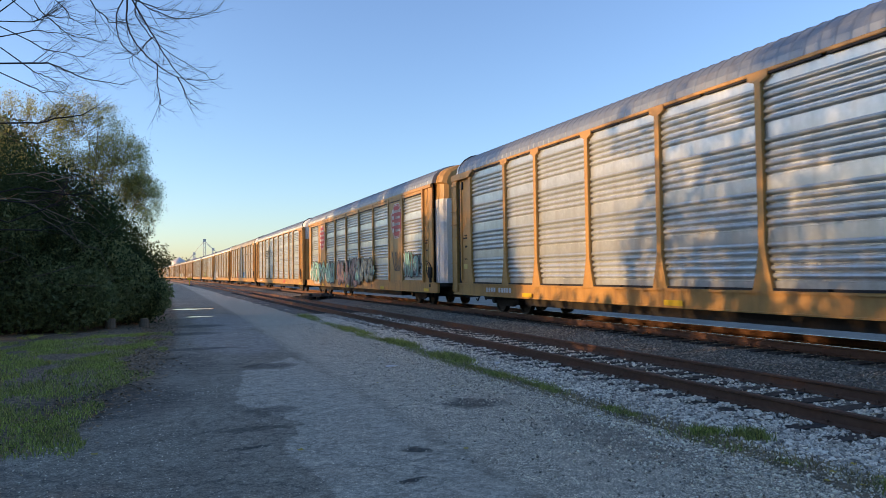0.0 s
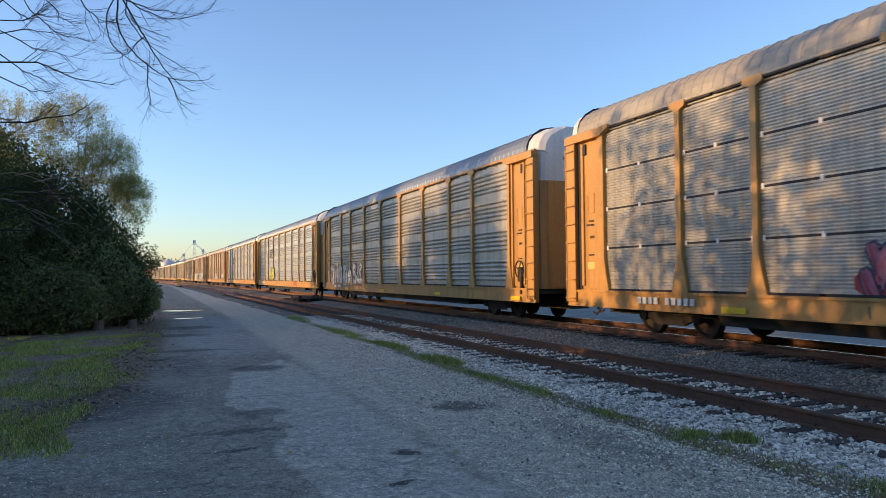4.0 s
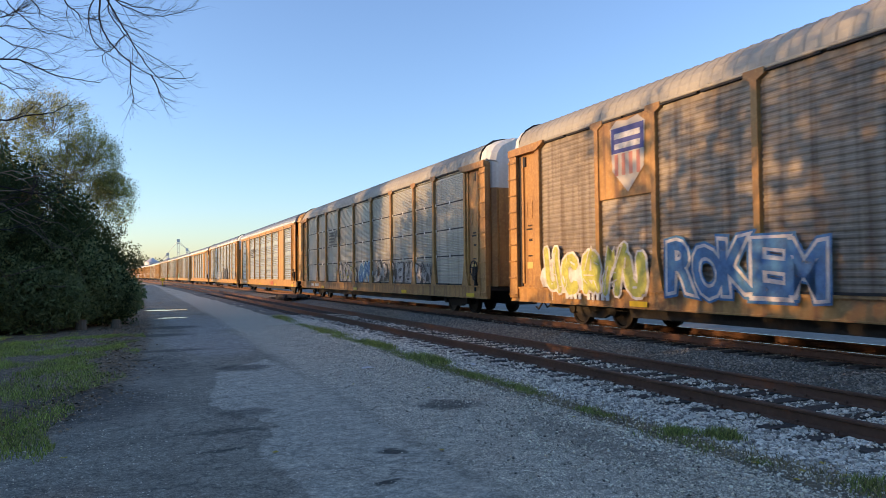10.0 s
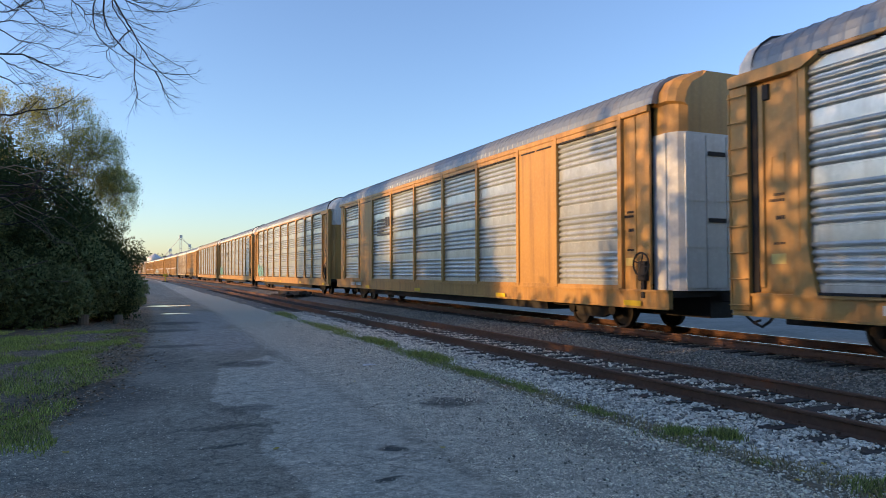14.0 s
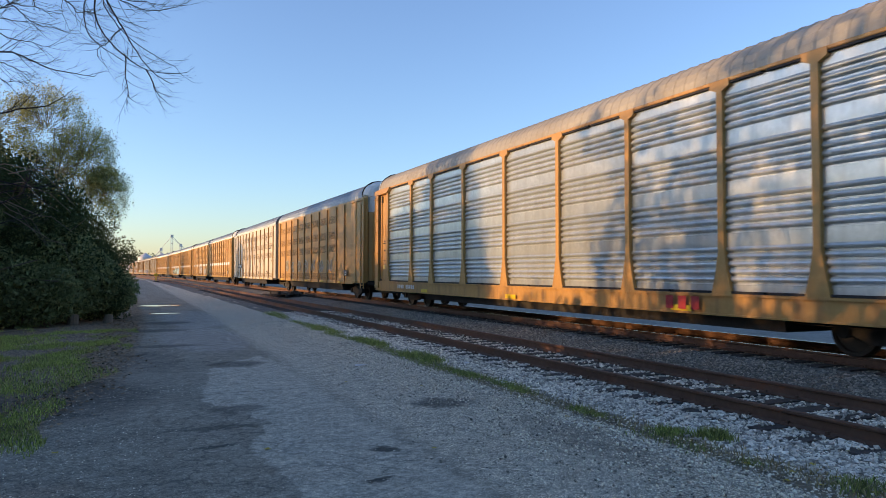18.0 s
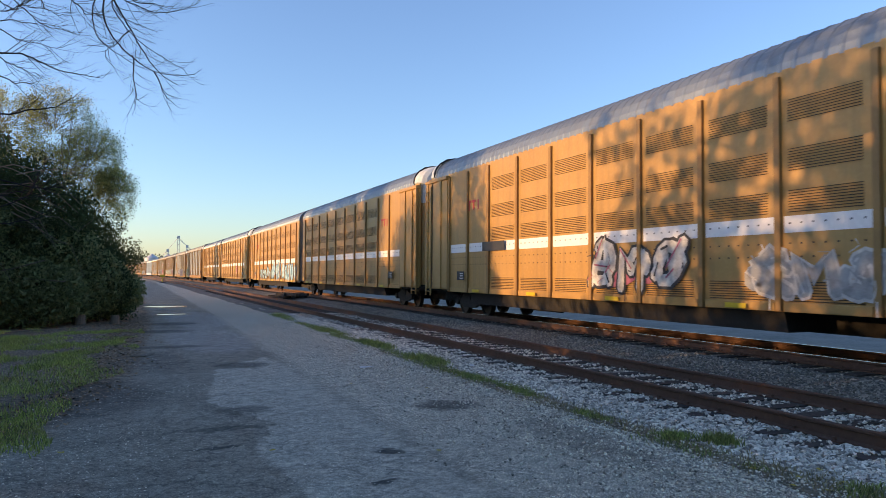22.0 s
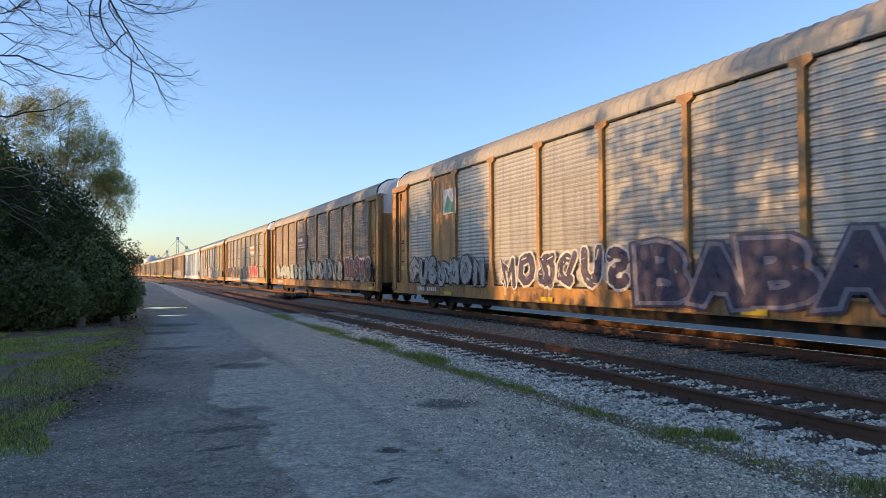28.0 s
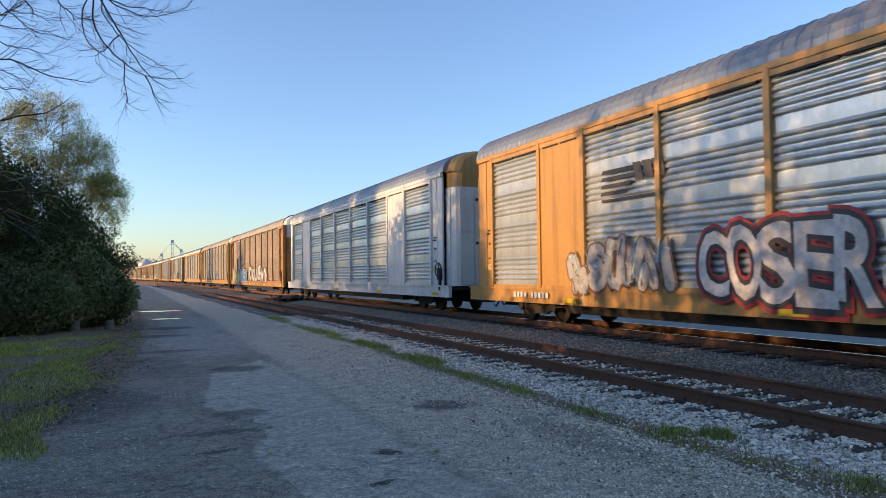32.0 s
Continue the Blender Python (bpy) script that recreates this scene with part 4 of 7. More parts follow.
    tagged(g, kind="stuff")


def stroke(shape, y0, z0, y1, z1, w, x):
    brush(shape, [(y0, z0), (y1, z1)], w, x)


def glyph(char, fat):
    """The filled outline of one letter, swollen by fat, as points and triangles."""
    cu = bpy.data.curves.new("letter", "FONT")
    cu.body, cu.size, cu.offset, cu.resolution_u = char, 1.0, fat, 3
    ob = bpy.data.objects.new("letter", cu)
    me = bpy.data.meshes.new_from_object(ob)
    pts, faces = [(v.co.x, v.co.y) for v in me.vertices], [tuple(f.vertices) for f in me.polygons]
    bpy.data.objects.remove(ob)
    bpy.data.meshes.remove(me)
    return pts, faces


def sprayed_word(parent, word, y0, y1, z0, z1, fill, edge, rim, seed, label, x, fat=0.035):
    """Fat sprayed letters that can be read, each with its edge and an outer rim of another colour."""
    r = random.Random(seed)
    step = (y1 - y0) / len(word)
    for i, char in enumerate(word):
        lean, lift, tall = r.uniform(-0.06, 0.10), r.uniform(-0.04, 0.04), r.uniform(0.92, 1.08)
        pts0, _ = glyph(char, fat)
        x0, x1 = min(q[0] for q in pts0), max(q[0] for q in pts0)
        b0, b1 = min(q[1] for q in pts0), max(q[1] for q in pts0)
        holder = None
        for k, (more, paint, name) in enumerate(((0.085, rim, "graffiti_letter"), (0.05, edge, "letter_edge"), (0.0, fill, "letter_fill"))):
            pts, faces = glyph(char, fat + more)
            s = Shape()
            out = []
            for a, b in pts:
                u, v = (a - x0) / (x1 - x0), (b - b0) / (b1 - b0)
                u = u + 0.05 * math.sin(3.0 * v + i) + lean * v
                v = v * tall + lift + 0.04 * math.sin(4.0 * u + 2 * i)
                out.append((x - 0.006 * k - 0.0006 * i, y1 - step * (i - 0.04 + 1.06 * u), z0 + v * (z1 - z0)))
            s.add(out, faces)
            ob = part(name, s.mesh(name, flat_paint(*paint)), holder or parent, label if k == 0 else "")
            holder = holder or ob


def scribble(parent, y0, y1, z0, z1, paint, seed, label):
    """A thin looping line of no readable kind."""
    r = random.Random(seed)
    s = Shape()
    for i in range(3):
        ph, q = r.uniform(0, 6.28), r.uniform(1.6, 2.6)
        pts = [(y1 - (y1 - y0) * k / 30 + 0.16 * math.sin(q * 2 * math.pi * k / 30 + ph), (z0 + z1) / 2 + (z1 - z0) * 0.42 * math.sin(q * 2.6 * k / 10 + ph)) for k in range(31)]
        brush(s, pts, 0.035, -SIDE - 0.032 - 0.001 * i)
    tagged(part("graffiti", s.mesh("scribble", flat_paint(*paint)), parent, label), kind="stuff")


def octagon(parent, y, z, size, rings, label):
    """A flat eight-sided sign painted on the flank."""
    for k, (scale, mat) in enumerate(rings):
        pts = [(y + 0.5 * size * scale * math.cos(radians(22.5 + 45 * i)), z + 0.5 * size * scale * math.sin(radians(22.5 + 45 * i))) for i in range(8)]
        part("sign_plate", Shape().plate(pts, -SIDE - 0.022 - 0.004 * k).mesh("sign_plate", flat_paint(*mat)), parent, label if k == 0 else "")


def rect(parent, y0, y1, z0, z1, mat, label="", layer=0, name="sign_plate"):
    part(name, Shape().box(-0.002, 0.002, y0, y1, z0, z1).mesh(name, flat_paint(*mat)), parent, label, (-SIDE - 0.008 - 0.004 * layer, 0, 0))


def rack_car(label, kind="post", panel="galv", paint="yellow", roof="roof", solid=(), upper="white", lower=None, split=4.15, half_solid=()):
    """An enclosed tri-level carrier. kind: post, frame (solid bays) or fine (banded perforated sheet)."""
    car = tagged(new("autorack_car"), label, "railcar", "cars of the train")
    p, pan = M[paint], M[panel]
    smooth_end = kind == "frame"
    reach = HALF - 0.62 if smooth_end else HALF
    underframe(car, HALF, p)
    for a, b in zip(BAYS, BAYS[1:]):
        i = BAYS.index(a)
        w = b - a
        for sx in (-1, 1):
            if i in solid:
                mesh = cached(("solid", round(w, 2), paint), lambda: Shape().box(-0.02, 0.05, -w / 2, w / 2, SILL1, TOP - 0.04, 0.01).mesh("solid_panel", p))
                part("solid_panel", mesh, car, "", (sx * SIDE * 0.995, (a + b) / 2, 0), 0 if sx < 0 else 180)
            else:
                mesh = painted(cached(("pan", kind, round(w, 2)), lambda: corrugated(w - 0.02, kind, z1=TOP - (0.20 if kind == "frame" else 0.02))), pan)
                panel_ob = part("side_panel", mesh, car, "", (sx * (SIDE - 0.045), (a + b) / 2, 0), 0 if sx < 0 else 180)
                if kind == "fine" and sx < 0:
                    tagged(part("panel_gap", cached(("gaps", round(w, 2)), lambda: band_gap_shade(w)), panel_ob, "black strips painting the shade in the gaps between the sheets"), kind="stuff")
                    tagged(part("panel_clip", cached(("clips", round(w, 2)), lambda: band_clips(w)), panel_ob, "small pale clips"), kind="stuff")
                if i in half_solid:
                    part("solid_panel", cached(("half", round(w, 2), paint), lambda: Shape().box(-0.03, 0.04, -w / 2, w / 2, 3.12, TOP - 0.03, 0.01).mesh("solid_panel", p)), car, "", (sx * (SIDE - 0.02), (a + b) / 2, 0), 0 if sx < 0 else 180)
    shape = cached("slim", slim_post_shape) if kind == "frame" else cached("post", post_shape)
    for y in BAYS:
        for sx in (-1, 1):
            part("post", painted(shape, p), car, "", (sx * (SIDE - 0.0), y, 0), 0 if sx < 0 else 180)

    top_paint = M[roof] if kind in ("fine", "ribbed") else p

    def chord():
        if kind != "frame":
            return Shape().box(-0.045, 0.05, -reach, reach, TOP + 0.02, TOP + 0.09, 0.012).mesh("top_chord", top_paint)
        s = Shape().box(-0.055, 0.05, -reach, reach, TOP - 0.05, TOP + 0.09, 0.012)
        s.box(-0.05, 0.05, BAYS[0], BAYS[-1], TOP - 0.17, TOP - 0.06)
        s.box(-0.05, 0.05, BAYS[0], BAYS[-1], SILL1, SILL1 + 0.08)
        return s.mesh("top_chord", p)

    def dashes():
        """Dark drain slots over and under each panel, two to a bay."""
        s = Shape()
        for a, b in zip(BAYS, BAYS[1:]):
            m = (a + b) / 2
            top = TOP - 0.215 if kind == "frame" else TOP - 0.025
            for u, v in ((a + 0.22, m - 0.06), (m + 0.06, b - 0.22)):
                s.box(-0.048, 0.02, u, v, top, top + 0.04)
                s.box(-0.048, 0.02, u, v, SILL1 + 0.008, SILL1 + 0.05)
        return s.mesh("drain_slot", M["black"])
    for sx in (-1, 1):
        c = part("top_chord", cached(("chord", kind == "frame", top_paint.name), chord), car, "", (sx * (SIDE - 0.02), 0, 0), 0 if sx < 0 else 180)
        tagged(part("drain_slot", cached(("dash", kind == "frame"), dashes), c), kind="stuff")
    part("roof", painted(cached("roofm", lambda: roof_shape(2 * HALF - 1.0, 0.30)), M[roof]), car, "arched roof of cross-ribbed sheet steel")
    lo = M[lower] if lower else p
    for sgn in (-1, 1):
        ya, yb = sgn * 11.85, sgn * (reach - 0.02)
        end_bay(car, ya, yb, p, sgn, smooth_end)
        end_wall(car, sgn * (HALF + 0.06), sgn, lo, M[upper], split, deep=0.78, half=1.34 if smooth_end else 1.45)
        if not smooth_end:
            part("roof_rim", cached("rim", rim_mesh), car, "black rim at the roof's end", (0, sgn * (HALF - 0.5), 0))
        coupler(car, sgn * (HALF - 0.1), sgn)
        truck(car, sgn * 10.05)
    # reporting marks and reflectors on the sill
    bars(car, 9.6, 0.72, 10, 1.9, 0.15, M["white"], "white reporting marks as bars")
    for y in (-12.3, -6.0, 1.0, 7.6):
        rect(car, y - 0.3, y + 0.3, 0.62, 0.74, ("reflector_yellow", (0.75, 0.50, 0.03)), "", 14, "reflector")
    return car


AM_POSTS = [0.62, 1.41 + 0.0, 3.28, 5.10, 6.95, 8.83, 10.68, 12.55, 14.40, 16.25, 17.80, 19.33]


def automax_unit(label, paint="tan", stripe=True, sgn=-1):
    """One half of an articulated carrier, the bellows at its local origin. It reaches to sgn * y."""
    car = tagged(new("autorack_unit"), label, "railcar", "cars of the train")
    p, q = M[paint], M["tan_post"]
    y0, y1 = 0.55, 21.35
    mid, half = sgn * (y0 + y1) / 2, (y1 - y0) / 2
    z0, z1 = 0.90, 5.02

    def side():
        return Shape().box(-0.01, 0.06, -half, half, z0, z1, 0.008).mesh("side_wall", p)

    def floor_mesh():
        s = Shape().box(-1.42, 1.42, -half, half, 0.78, 0.92).box(-0.3, 0.3, -half, half, 0.36, 0.78)
        for k in range(-5, 6):
            s.prism_y([(-1.42, 0.80), (1.42, 0.80), (0.3, 0.55), (-0.3, 0.55)], k * half / 5.5 - 0.03, k * half / 5.5 + 0.03)
        s.tube([(-0.9, 2, 0.55), (-0.9, 3.4, 0.55)], [0.22, 0.22], 10)
        s.prism_y([(-1.36, 0.78), (-1.25, 0.40), (1.25, 0.40), (1.36, 0.78)], -half + 4.6, half - 3.4)
        return s.mesh("deck", M["dark"])
    part("deck", cached("amdeck", floor_mesh), car, "dark underframe", (0, mid, 0))
    wall = None
    for sx in (-1, 1):
        w = part("side_wall", cached(("amside", paint), side), car, "", (sx * (SIDE - 0.06), mid, 0), 0 if sx < 0 else 180)
        wall = wall or w
    post = cached("ampost", lambda: Shape().box(-0.075, 0.0, -0.06, 0.06, 0.78, 4.90, 0.015).mesh("post", q))
    for i, y in enumerate(AM_POSTS):
        for sx in (-1, 1):
            if i:
                part("post", post, car, "", (sx * (SIDE - 0.06), sgn * y, 0), 0 if sx < 0 else 180)
        if i == len(AM_POSTS) - 1:
            continue
        a, b = y + 0.10, AM_POSTS[i + 1] - 0.10
        w = b - a
        c = sgn * (a + b) / 2
        if i == 0:
            continue
        if i < 9:
            def louvre(w=w):
                s = Shape()
                for k in range(9):
                    s.prism_y([(-0.016, k * 0.046 + 0.004), (-0.012, k * 0.046), (0.0, k * 0.046 + 0.008), (0.0, k * 0.046 + 0.016)], -w / 2 + 0.14, w / 2 - 0.10)
                return s.mesh("louvre_vent", None)
            for zz in (0.92, 2.50, 3.22, 4.08):
                part("louvre_vent", painted(cached(("vent", round(w, 2)), louvre), M["slot"]), car, "", (-(SIDE - 0.06) - 0.010, c, zz))
        if stripe:
            part("stripe", cached(("stripe", round(w, 2)), lambda: Shape().box(-0.004, 0.0, -w / 2, w / 2, 2.15, 2.44).mesh("stripe", M["stripe"])), car, "", (-(SIDE - 0.06) - 0.012, c, 0))
        part("foot_channel", cached(("foot", round(w, 2), paint), lambda: Shape().box(-0.05, 0.0, -w / 2, w / 2, 0.78, 0.94, 0.01).mesh("foot_channel", p)), car, "", (-(SIDE - 0.06), c, 0))
        if stripe:
            def rivets(w=w):
                s = Shape()
                for zz in (1.72, 1.95, 2.30):
                    for k in range(7):
                        yy = -w / 2 + 0.12 + k * (w - 0.24) / 6
                        s.plate([(yy - 0.018, zz), (yy + 0.018, zz), (yy + 0.018, zz + 0.03), (yy - 0.018, zz + 0.03)], 0.0)
                return s.mesh("rivet_hole", M["black"])
            tagged(part("rivet_hole", cached(("rivets", round(w, 2)), rivets), car, "", (-(SIDE - 0.06) - 0.018, c, 0)), kind="stuff")
        if i % 2:
            rect(car, c - 0.25, c + 0.25, 0.81, 0.90, ("reflector_yellow", (0.75, 0.50, 0.03)), "", 11, "reflector")
    r = painted(cached("amroof", lambda: roof_shape(2 * half - 0.6, 0.30, 5.86, 4.98, 1.50)), M["roof"])
    part("roof", r, car, "arched roof of cross-ribbed sheet steel", (0, mid - sgn * 0.3, 0))
    part("roof_rim", cached("rim", rim_mesh), car, "black rim at the roof's end", (0, sgn * (y1 - 0.6), 0))
    # outer end: door pocket, ladder, end wall, truck
    d = part("corner_door", cached(("amdoor", paint), lambda: Shape().box(-0.10, 0.02, -0.95, 0.95, 0.85, 4.86, 0.03).mesh("corner_door", p)), car, "", (-(SIDE - 0.06), sgn * 20.35, 0))
    for yy in (-0.87, 0.38):
        part("door_rib", cached(("amrib", paint), lambda: Shape().box(-0.14, 0.0, -0.075, 0.075, 0.85, 4.9, 0.02).mesh("door_rib", p)), d, "", (0, -sgn * yy, 0))
    part("door_rail", cached(("amrail", paint), lambda: Shape().box(-0.16, 0.0, -1.0, 1.0, 4.82, 4.94, 0.02).mesh("door_rail", p)), d)
    part("door_gap", cached("amslit", lambda: Shape().box(-0.006, 0.0, -0.03, 0.03, 0.9, 4.8).mesh("door_gap", M["black"])), d, "", (-0.101, sgn * 0.42, 0))
    part("ladder", cached(("lad2", paint), lambda: ladder_mesh(0.6, 4.7).mesh("ladder", p)), d, "", (-0.13, sgn * 0.72, 0))
    part("corner_door", cached(("amdoor2", paint), lambda: Shape().box(-0.10, 0.02, -0.95, 0.95, 0.85, 4.86, 0.03).mesh("corner_door", p)), car, "", ((SIDE - 0.06), sgn * 20.35, 0), 180)
    end_wall(car, sgn * (y1 + 0.04), sgn, p, M["white"], 4.25, deep=0.75)
    coupler(car, sgn * (y1 - 0.1), sgn)
    truck(car, sgn * 18.6)
    if sgn < 0:
        truck(car, -1.6)
        # the rubber bellows that joins the two halves
        core = Shape().box(-1.36, 1.36, -0.6, 0.6, 0.9, 4.95)
        bellows = part("bellows", cached("bellows", lambda: core.mesh("bellows", M["black"])), car, "black rubber bellows between the two halves")
        for k in range(7):
            y = -0.55 + k * 1.1 / 6
            fold = cached("fold", lambda: Shape().prism_y([(-1.44, 0.85), (-1.44, 4.98), (-1.30, 5.35), (-0.9, 5.62), (0.0, 5.74), (0.9, 5.62), (1.30, 5.35), (1.44, 4.98), (1.44, 0.85)], -0.06, 0.06).mesh("bellows_fold", M["black"]))
            part("bellows_fold", fold, bellows, "", (0, y, 0))
    rect(car, sgn * 18.2 - 0.28, sgn * 18.2 + 0.28, 1.20, 1.50, ("placard_black", (0.02, 0.02, 0.025)), "small black placard with white bars", 10)
    for k in range(3):
        rect(car, sgn * 18.2 - 0.2, sgn * 18.2 + 0.05, 1.25 + 0.08 * k, 1.28 + 0.08 * k, ("decal_white", (0.75, 0.75, 0.73)), "", 11)
    return car

# ---- the cars in running order ----
INK = ("mark_black", (0.03, 0.03, 0.035))
WHITE = ("spray_white", (0.68, 0.67, 0.63))
RED = ("mark_red", (0.50, 0.03, 0.035))
BLUE = ("spray_blue", (0.012, 0.20, 0.42))
PALE = ("spray_pale_blue", (0.42, 0.68, 0.74))
TEAL = ("spray_teal", (0.16, 0.45, 0.42))
PINK = ("spray_pink", (0.60, 0.16, 0.22))
LIME = ("spray_lime", (0.50, 0.52, 0.12))
PURPLE = ("spray_purple", (0.06, 0.055, 0.10))
SILVER = ("spray_silver", (0.40, 0.41, 0.40))
MAROON = ("mark_maroon", (0.16, 0.03, 0.03))
GREEN = ("spray_green", (0.05, 0.30, 0.20))
CARS = []        # (thing, place along the track at the start)


def mark_bar(car, pts, layer, paint, label=""):
    part("emblem_bar", Shape().plate(pts, -SIDE - layer).mesh("emblem_bar", flat_paint(*paint)), car, label)


def horse_mark(car):
    """A slanted railway emblem of plain black bars."""
    for k in range(4):
        mark_bar(car, [(6.35 - 0.02 * k, 3.20 + 0.17 * k), (5.35 - 0.10 * k, 3.20 + 0.17 * k), (5.25 - 0.10 * k, 3.29 + 0.17 * k), (6.30 - 0.02 * k, 3.29 + 0.17 * k)], 0.006, INK, "bar of a black slanted emblem")
    for a, b in ((5.05, 4.88), (4.72, 4.55), (4.40, 4.18)):
        mark_bar(car, [(a, 3.45), (b - 0.1, 3.45), (b, 3.85), (a + 0.1, 3.85)], 0.008, INK)
    mark_bar(car, [(6.3, 3.04), (4.2, 3.04), (4.2, 3.11), (6.3, 3.11)], 0.006, INK)


def sill_mark(car, y):
    for k in range(3):
        a = y + 0.42 - 0.36 * k
        mark_bar(car, [(a, 0.66), (a - 0.22, 0.66), (a - 0.22, 0.92), (a, 0.92)], 0.085, RED, "red mark on the sill")


def shield(car):
    """A painted shield: blue head with two white bars, red and white stripes below."""
    pts = [(8.55, 4.75), (8.3, 4.92), (7.92, 4.86), (7.55, 4.92), (7.3, 4.75), (7.36, 3.75), (7.92, 3.22), (8.48, 3.75)]
    part("shield", Shape().plate(pts, -SIDE - 0.030).mesh("shield", flat_paint("mark_faded_white", (0.48, 0.43, 0.36))), car, "faded shield emblem in blue, red and white")
    rect(car, 7.34, 8.50, 4.15, 4.74, ("mark_navy", (0.05, 0.06, 0.22)), "", 7)
    for z in (4.24, 4.48):
        rect(car, 7.46, 8.38, z, z + 0.13, WHITE, "", 8)
    for k in range(4):
        rect(car, 7.48 + 0.26 * k, 7.60 + 0.26 * k, 3.62, 4.12, ("mark_faded_red", (0.55, 0.20, 0.14)), "", 7)


def make_cars():
    g = [25.1 + 28.667 * i - 13.65 for i in range(16)]
    silver = "silver ribbed car carrier with yellow posts"
    c = rack_car(silver + ", clean panels")
    CARS.append((c, g[0] - 28.667))
    c = rack_car(silver + " and a pale roof")
    CARS.append((c, g[0]))
    c = rack_car("silver car carrier with yellow bays, red signs and teal graffiti", "frame", solid=(1, 7), upper="yellow", lower="white", split=4.4)
    for y in (-8.2, 8.2):
        octagon(c, y - 0.12, 3.85, 1.78, [(1.0, WHITE), (0.95, RED), (0.90, WHITE), (0.87, RED)], "red eight-sided railway sign")
        for k in range(4):
            rect(c, y + 0.22, y + 0.46, 4.22 - 0.30 * k, 4.42 - 0.30 * k, WHITE, "", 9)
            for i in range(5 - k % 2):
                rect(c, y - 0.66 + 0.17 * i, y - 0.54 + 0.17 * i, 4.24 - 0.30 * k, 4.36 - 0.30 * k, WHITE, "", 9)
    graffiti(c, 4.3, 11.8, 0.75, 2.35, 6, TEAL, INK, WHITE, 3, "teal graffiti letters", -SIDE - 0.055)
    graffiti(c, -2.2, 3.6, 0.70, 2.30, 6, ("spray_dusty_rose", (0.42, 0.24, 0.22)), INK, TEAL, 43, "dusty red and black graffiti letters", -SIDE - 0.055)
    graffiti(c, -4.6, -1.2, 0.85, 2.30, 4, ("spray_slate", (0.22, 0.30, 0.30)), INK, TEAL, 45, "dark slate and black graffiti letters", -SIDE - 0.105)
    scribble(c, -9.0, -7.7, 1.4, 2.5, INK, 8, "thin black scribble on the yellow bay")
    graffiti(c, -11.2, -9.4, 1.2, 2.3, 3, TEAL, INK, WHITE, 5, "teal graffiti on the end bay", -SIDE - 0.02)
    CARS.append((c, g[1]))
    c = rack_car(silver + " and folded corner doors")
    horse_mark(c)
    sill_mark(c, -5.2)
    CARS.append((c, g[2]))
    c = rack_car("grey banded car carrier with yellow posts and a blue graffiti patch", "fine", "grey", roof="roof_rust")
    graffiti(c, -4.8, -1.9, 1.0, 1.9, 4, BLUE, BLUE, PALE, 6, "blue sprayed patch", -SIDE + 0.03)
    graffiti(c, 3.6, 5.0, 0.8, 2.0, 2, PINK, PURPLE, RED, 7, "small red and purple graffiti", -SIDE + 0.03)
    CARS.append((c, g[3]))
    c = rack_car("dull grey car carrier with yellow posts and white graffiti", "post", "grey")
    graffiti(c, 4.5, 11.5, 0.8, 2.1, 7, WHITE, INK, INK, 8, "white graffiti letters", -SIDE - 0.03)
    CARS.append((c, g[4]))
    c = rack_car(silver + ", black emblem and lime graffiti")
    horse_mark(c)
    sill_mark(c, -5.9)
    graffiti(c, 3.6, 6.2, 1.1, 2.1, 4, LIME, INK, WHITE, 9, "lime graffiti letters", -SIDE - 0.03)
    CARS.append((c, g[5]))
    c = rack_car(silver + " and a black emblem")
    horse_mark(c)
    sill_mark(c, -5.2)
    CARS.append((c, g[6]))
    c = rack_car("grimy brown-grey car carrier with a faded shield and white graffiti", "ribbed", "grime", "yellow_old", roof="roof_rust", half_solid=(7,))
    shield(c)
    graffiti(c, -3.5, 0.6, 1.0, 2.0, 3, SILVER, WHITE, INK, 10, "white graffiti letters", -SIDE - 0.02)
    graffiti(c, -11.7, -9.4, 1.1, 1.95, 4, WHITE, PURPLE, WHITE, 11, "small white graffiti", -SIDE - 0.02)
    CARS.append((c, g[7]))
    c = rack_car("grimy brown-grey car carrier with shield, blue and lime graffiti", "ribbed", "grime", "yellow_old", roof="roof_rust", half_solid=(7,))
    shield(c)
    sprayed_word(c, "ROKEM", 2.9, 6.6, 0.95, 1.95, BLUE, WHITE, BLUE, 12, "fat blue sprayed letter edged in white", -SIDE - 0.06, 0.028)
    graffiti(c, 7.2, 11.5, 0.8, 2.05, 5, LIME, WHITE, WHITE, 13, "lime graffiti letters", -SIDE - 0.055)
    graffiti(c, -7.1, 1.3, 0.9, 2.2, 6, WHITE, INK, SILVER, 14, "white graffiti letters", -SIDE - 0.05)
    CARS.append((c, g[8]))
    c = rack_car("grey banded car carrier with emblem and mixed graffiti", "fine", "grey", "yellow_old", roof="roof_rust")
    horse_mark(c)
    graffiti(c, 0.9, 5.1, 0.9, 1.95, 5, SILVER, INK, LIME, 15, "silver and black graffiti letters", -SIDE + 0.02)
    graffiti(c, -1.6, 0.6, 1.0, 2.0, 3, BLUE, PALE, PALE, 16, "blue graffiti letters", -SIDE + 0.02)
    graffiti(c, -8.8, -2.0, 0.9, 1.9, 7, SILVER, INK, INK, 17, "black outlined graffiti letters", -SIDE + 0.02)
    CARS.append((c, g[9]))
    c = rack_car("silver ribbed car carrier with yellow solid bays", "frame", solid=(1, 7), upper="yellow", lower="yellow")
    horse_mark(c)
    sill_mark(c, -4.6)
    CARS.append((c, g[10]))
    c = rack_car(silver + " and black graffiti")
    horse_mark(c)
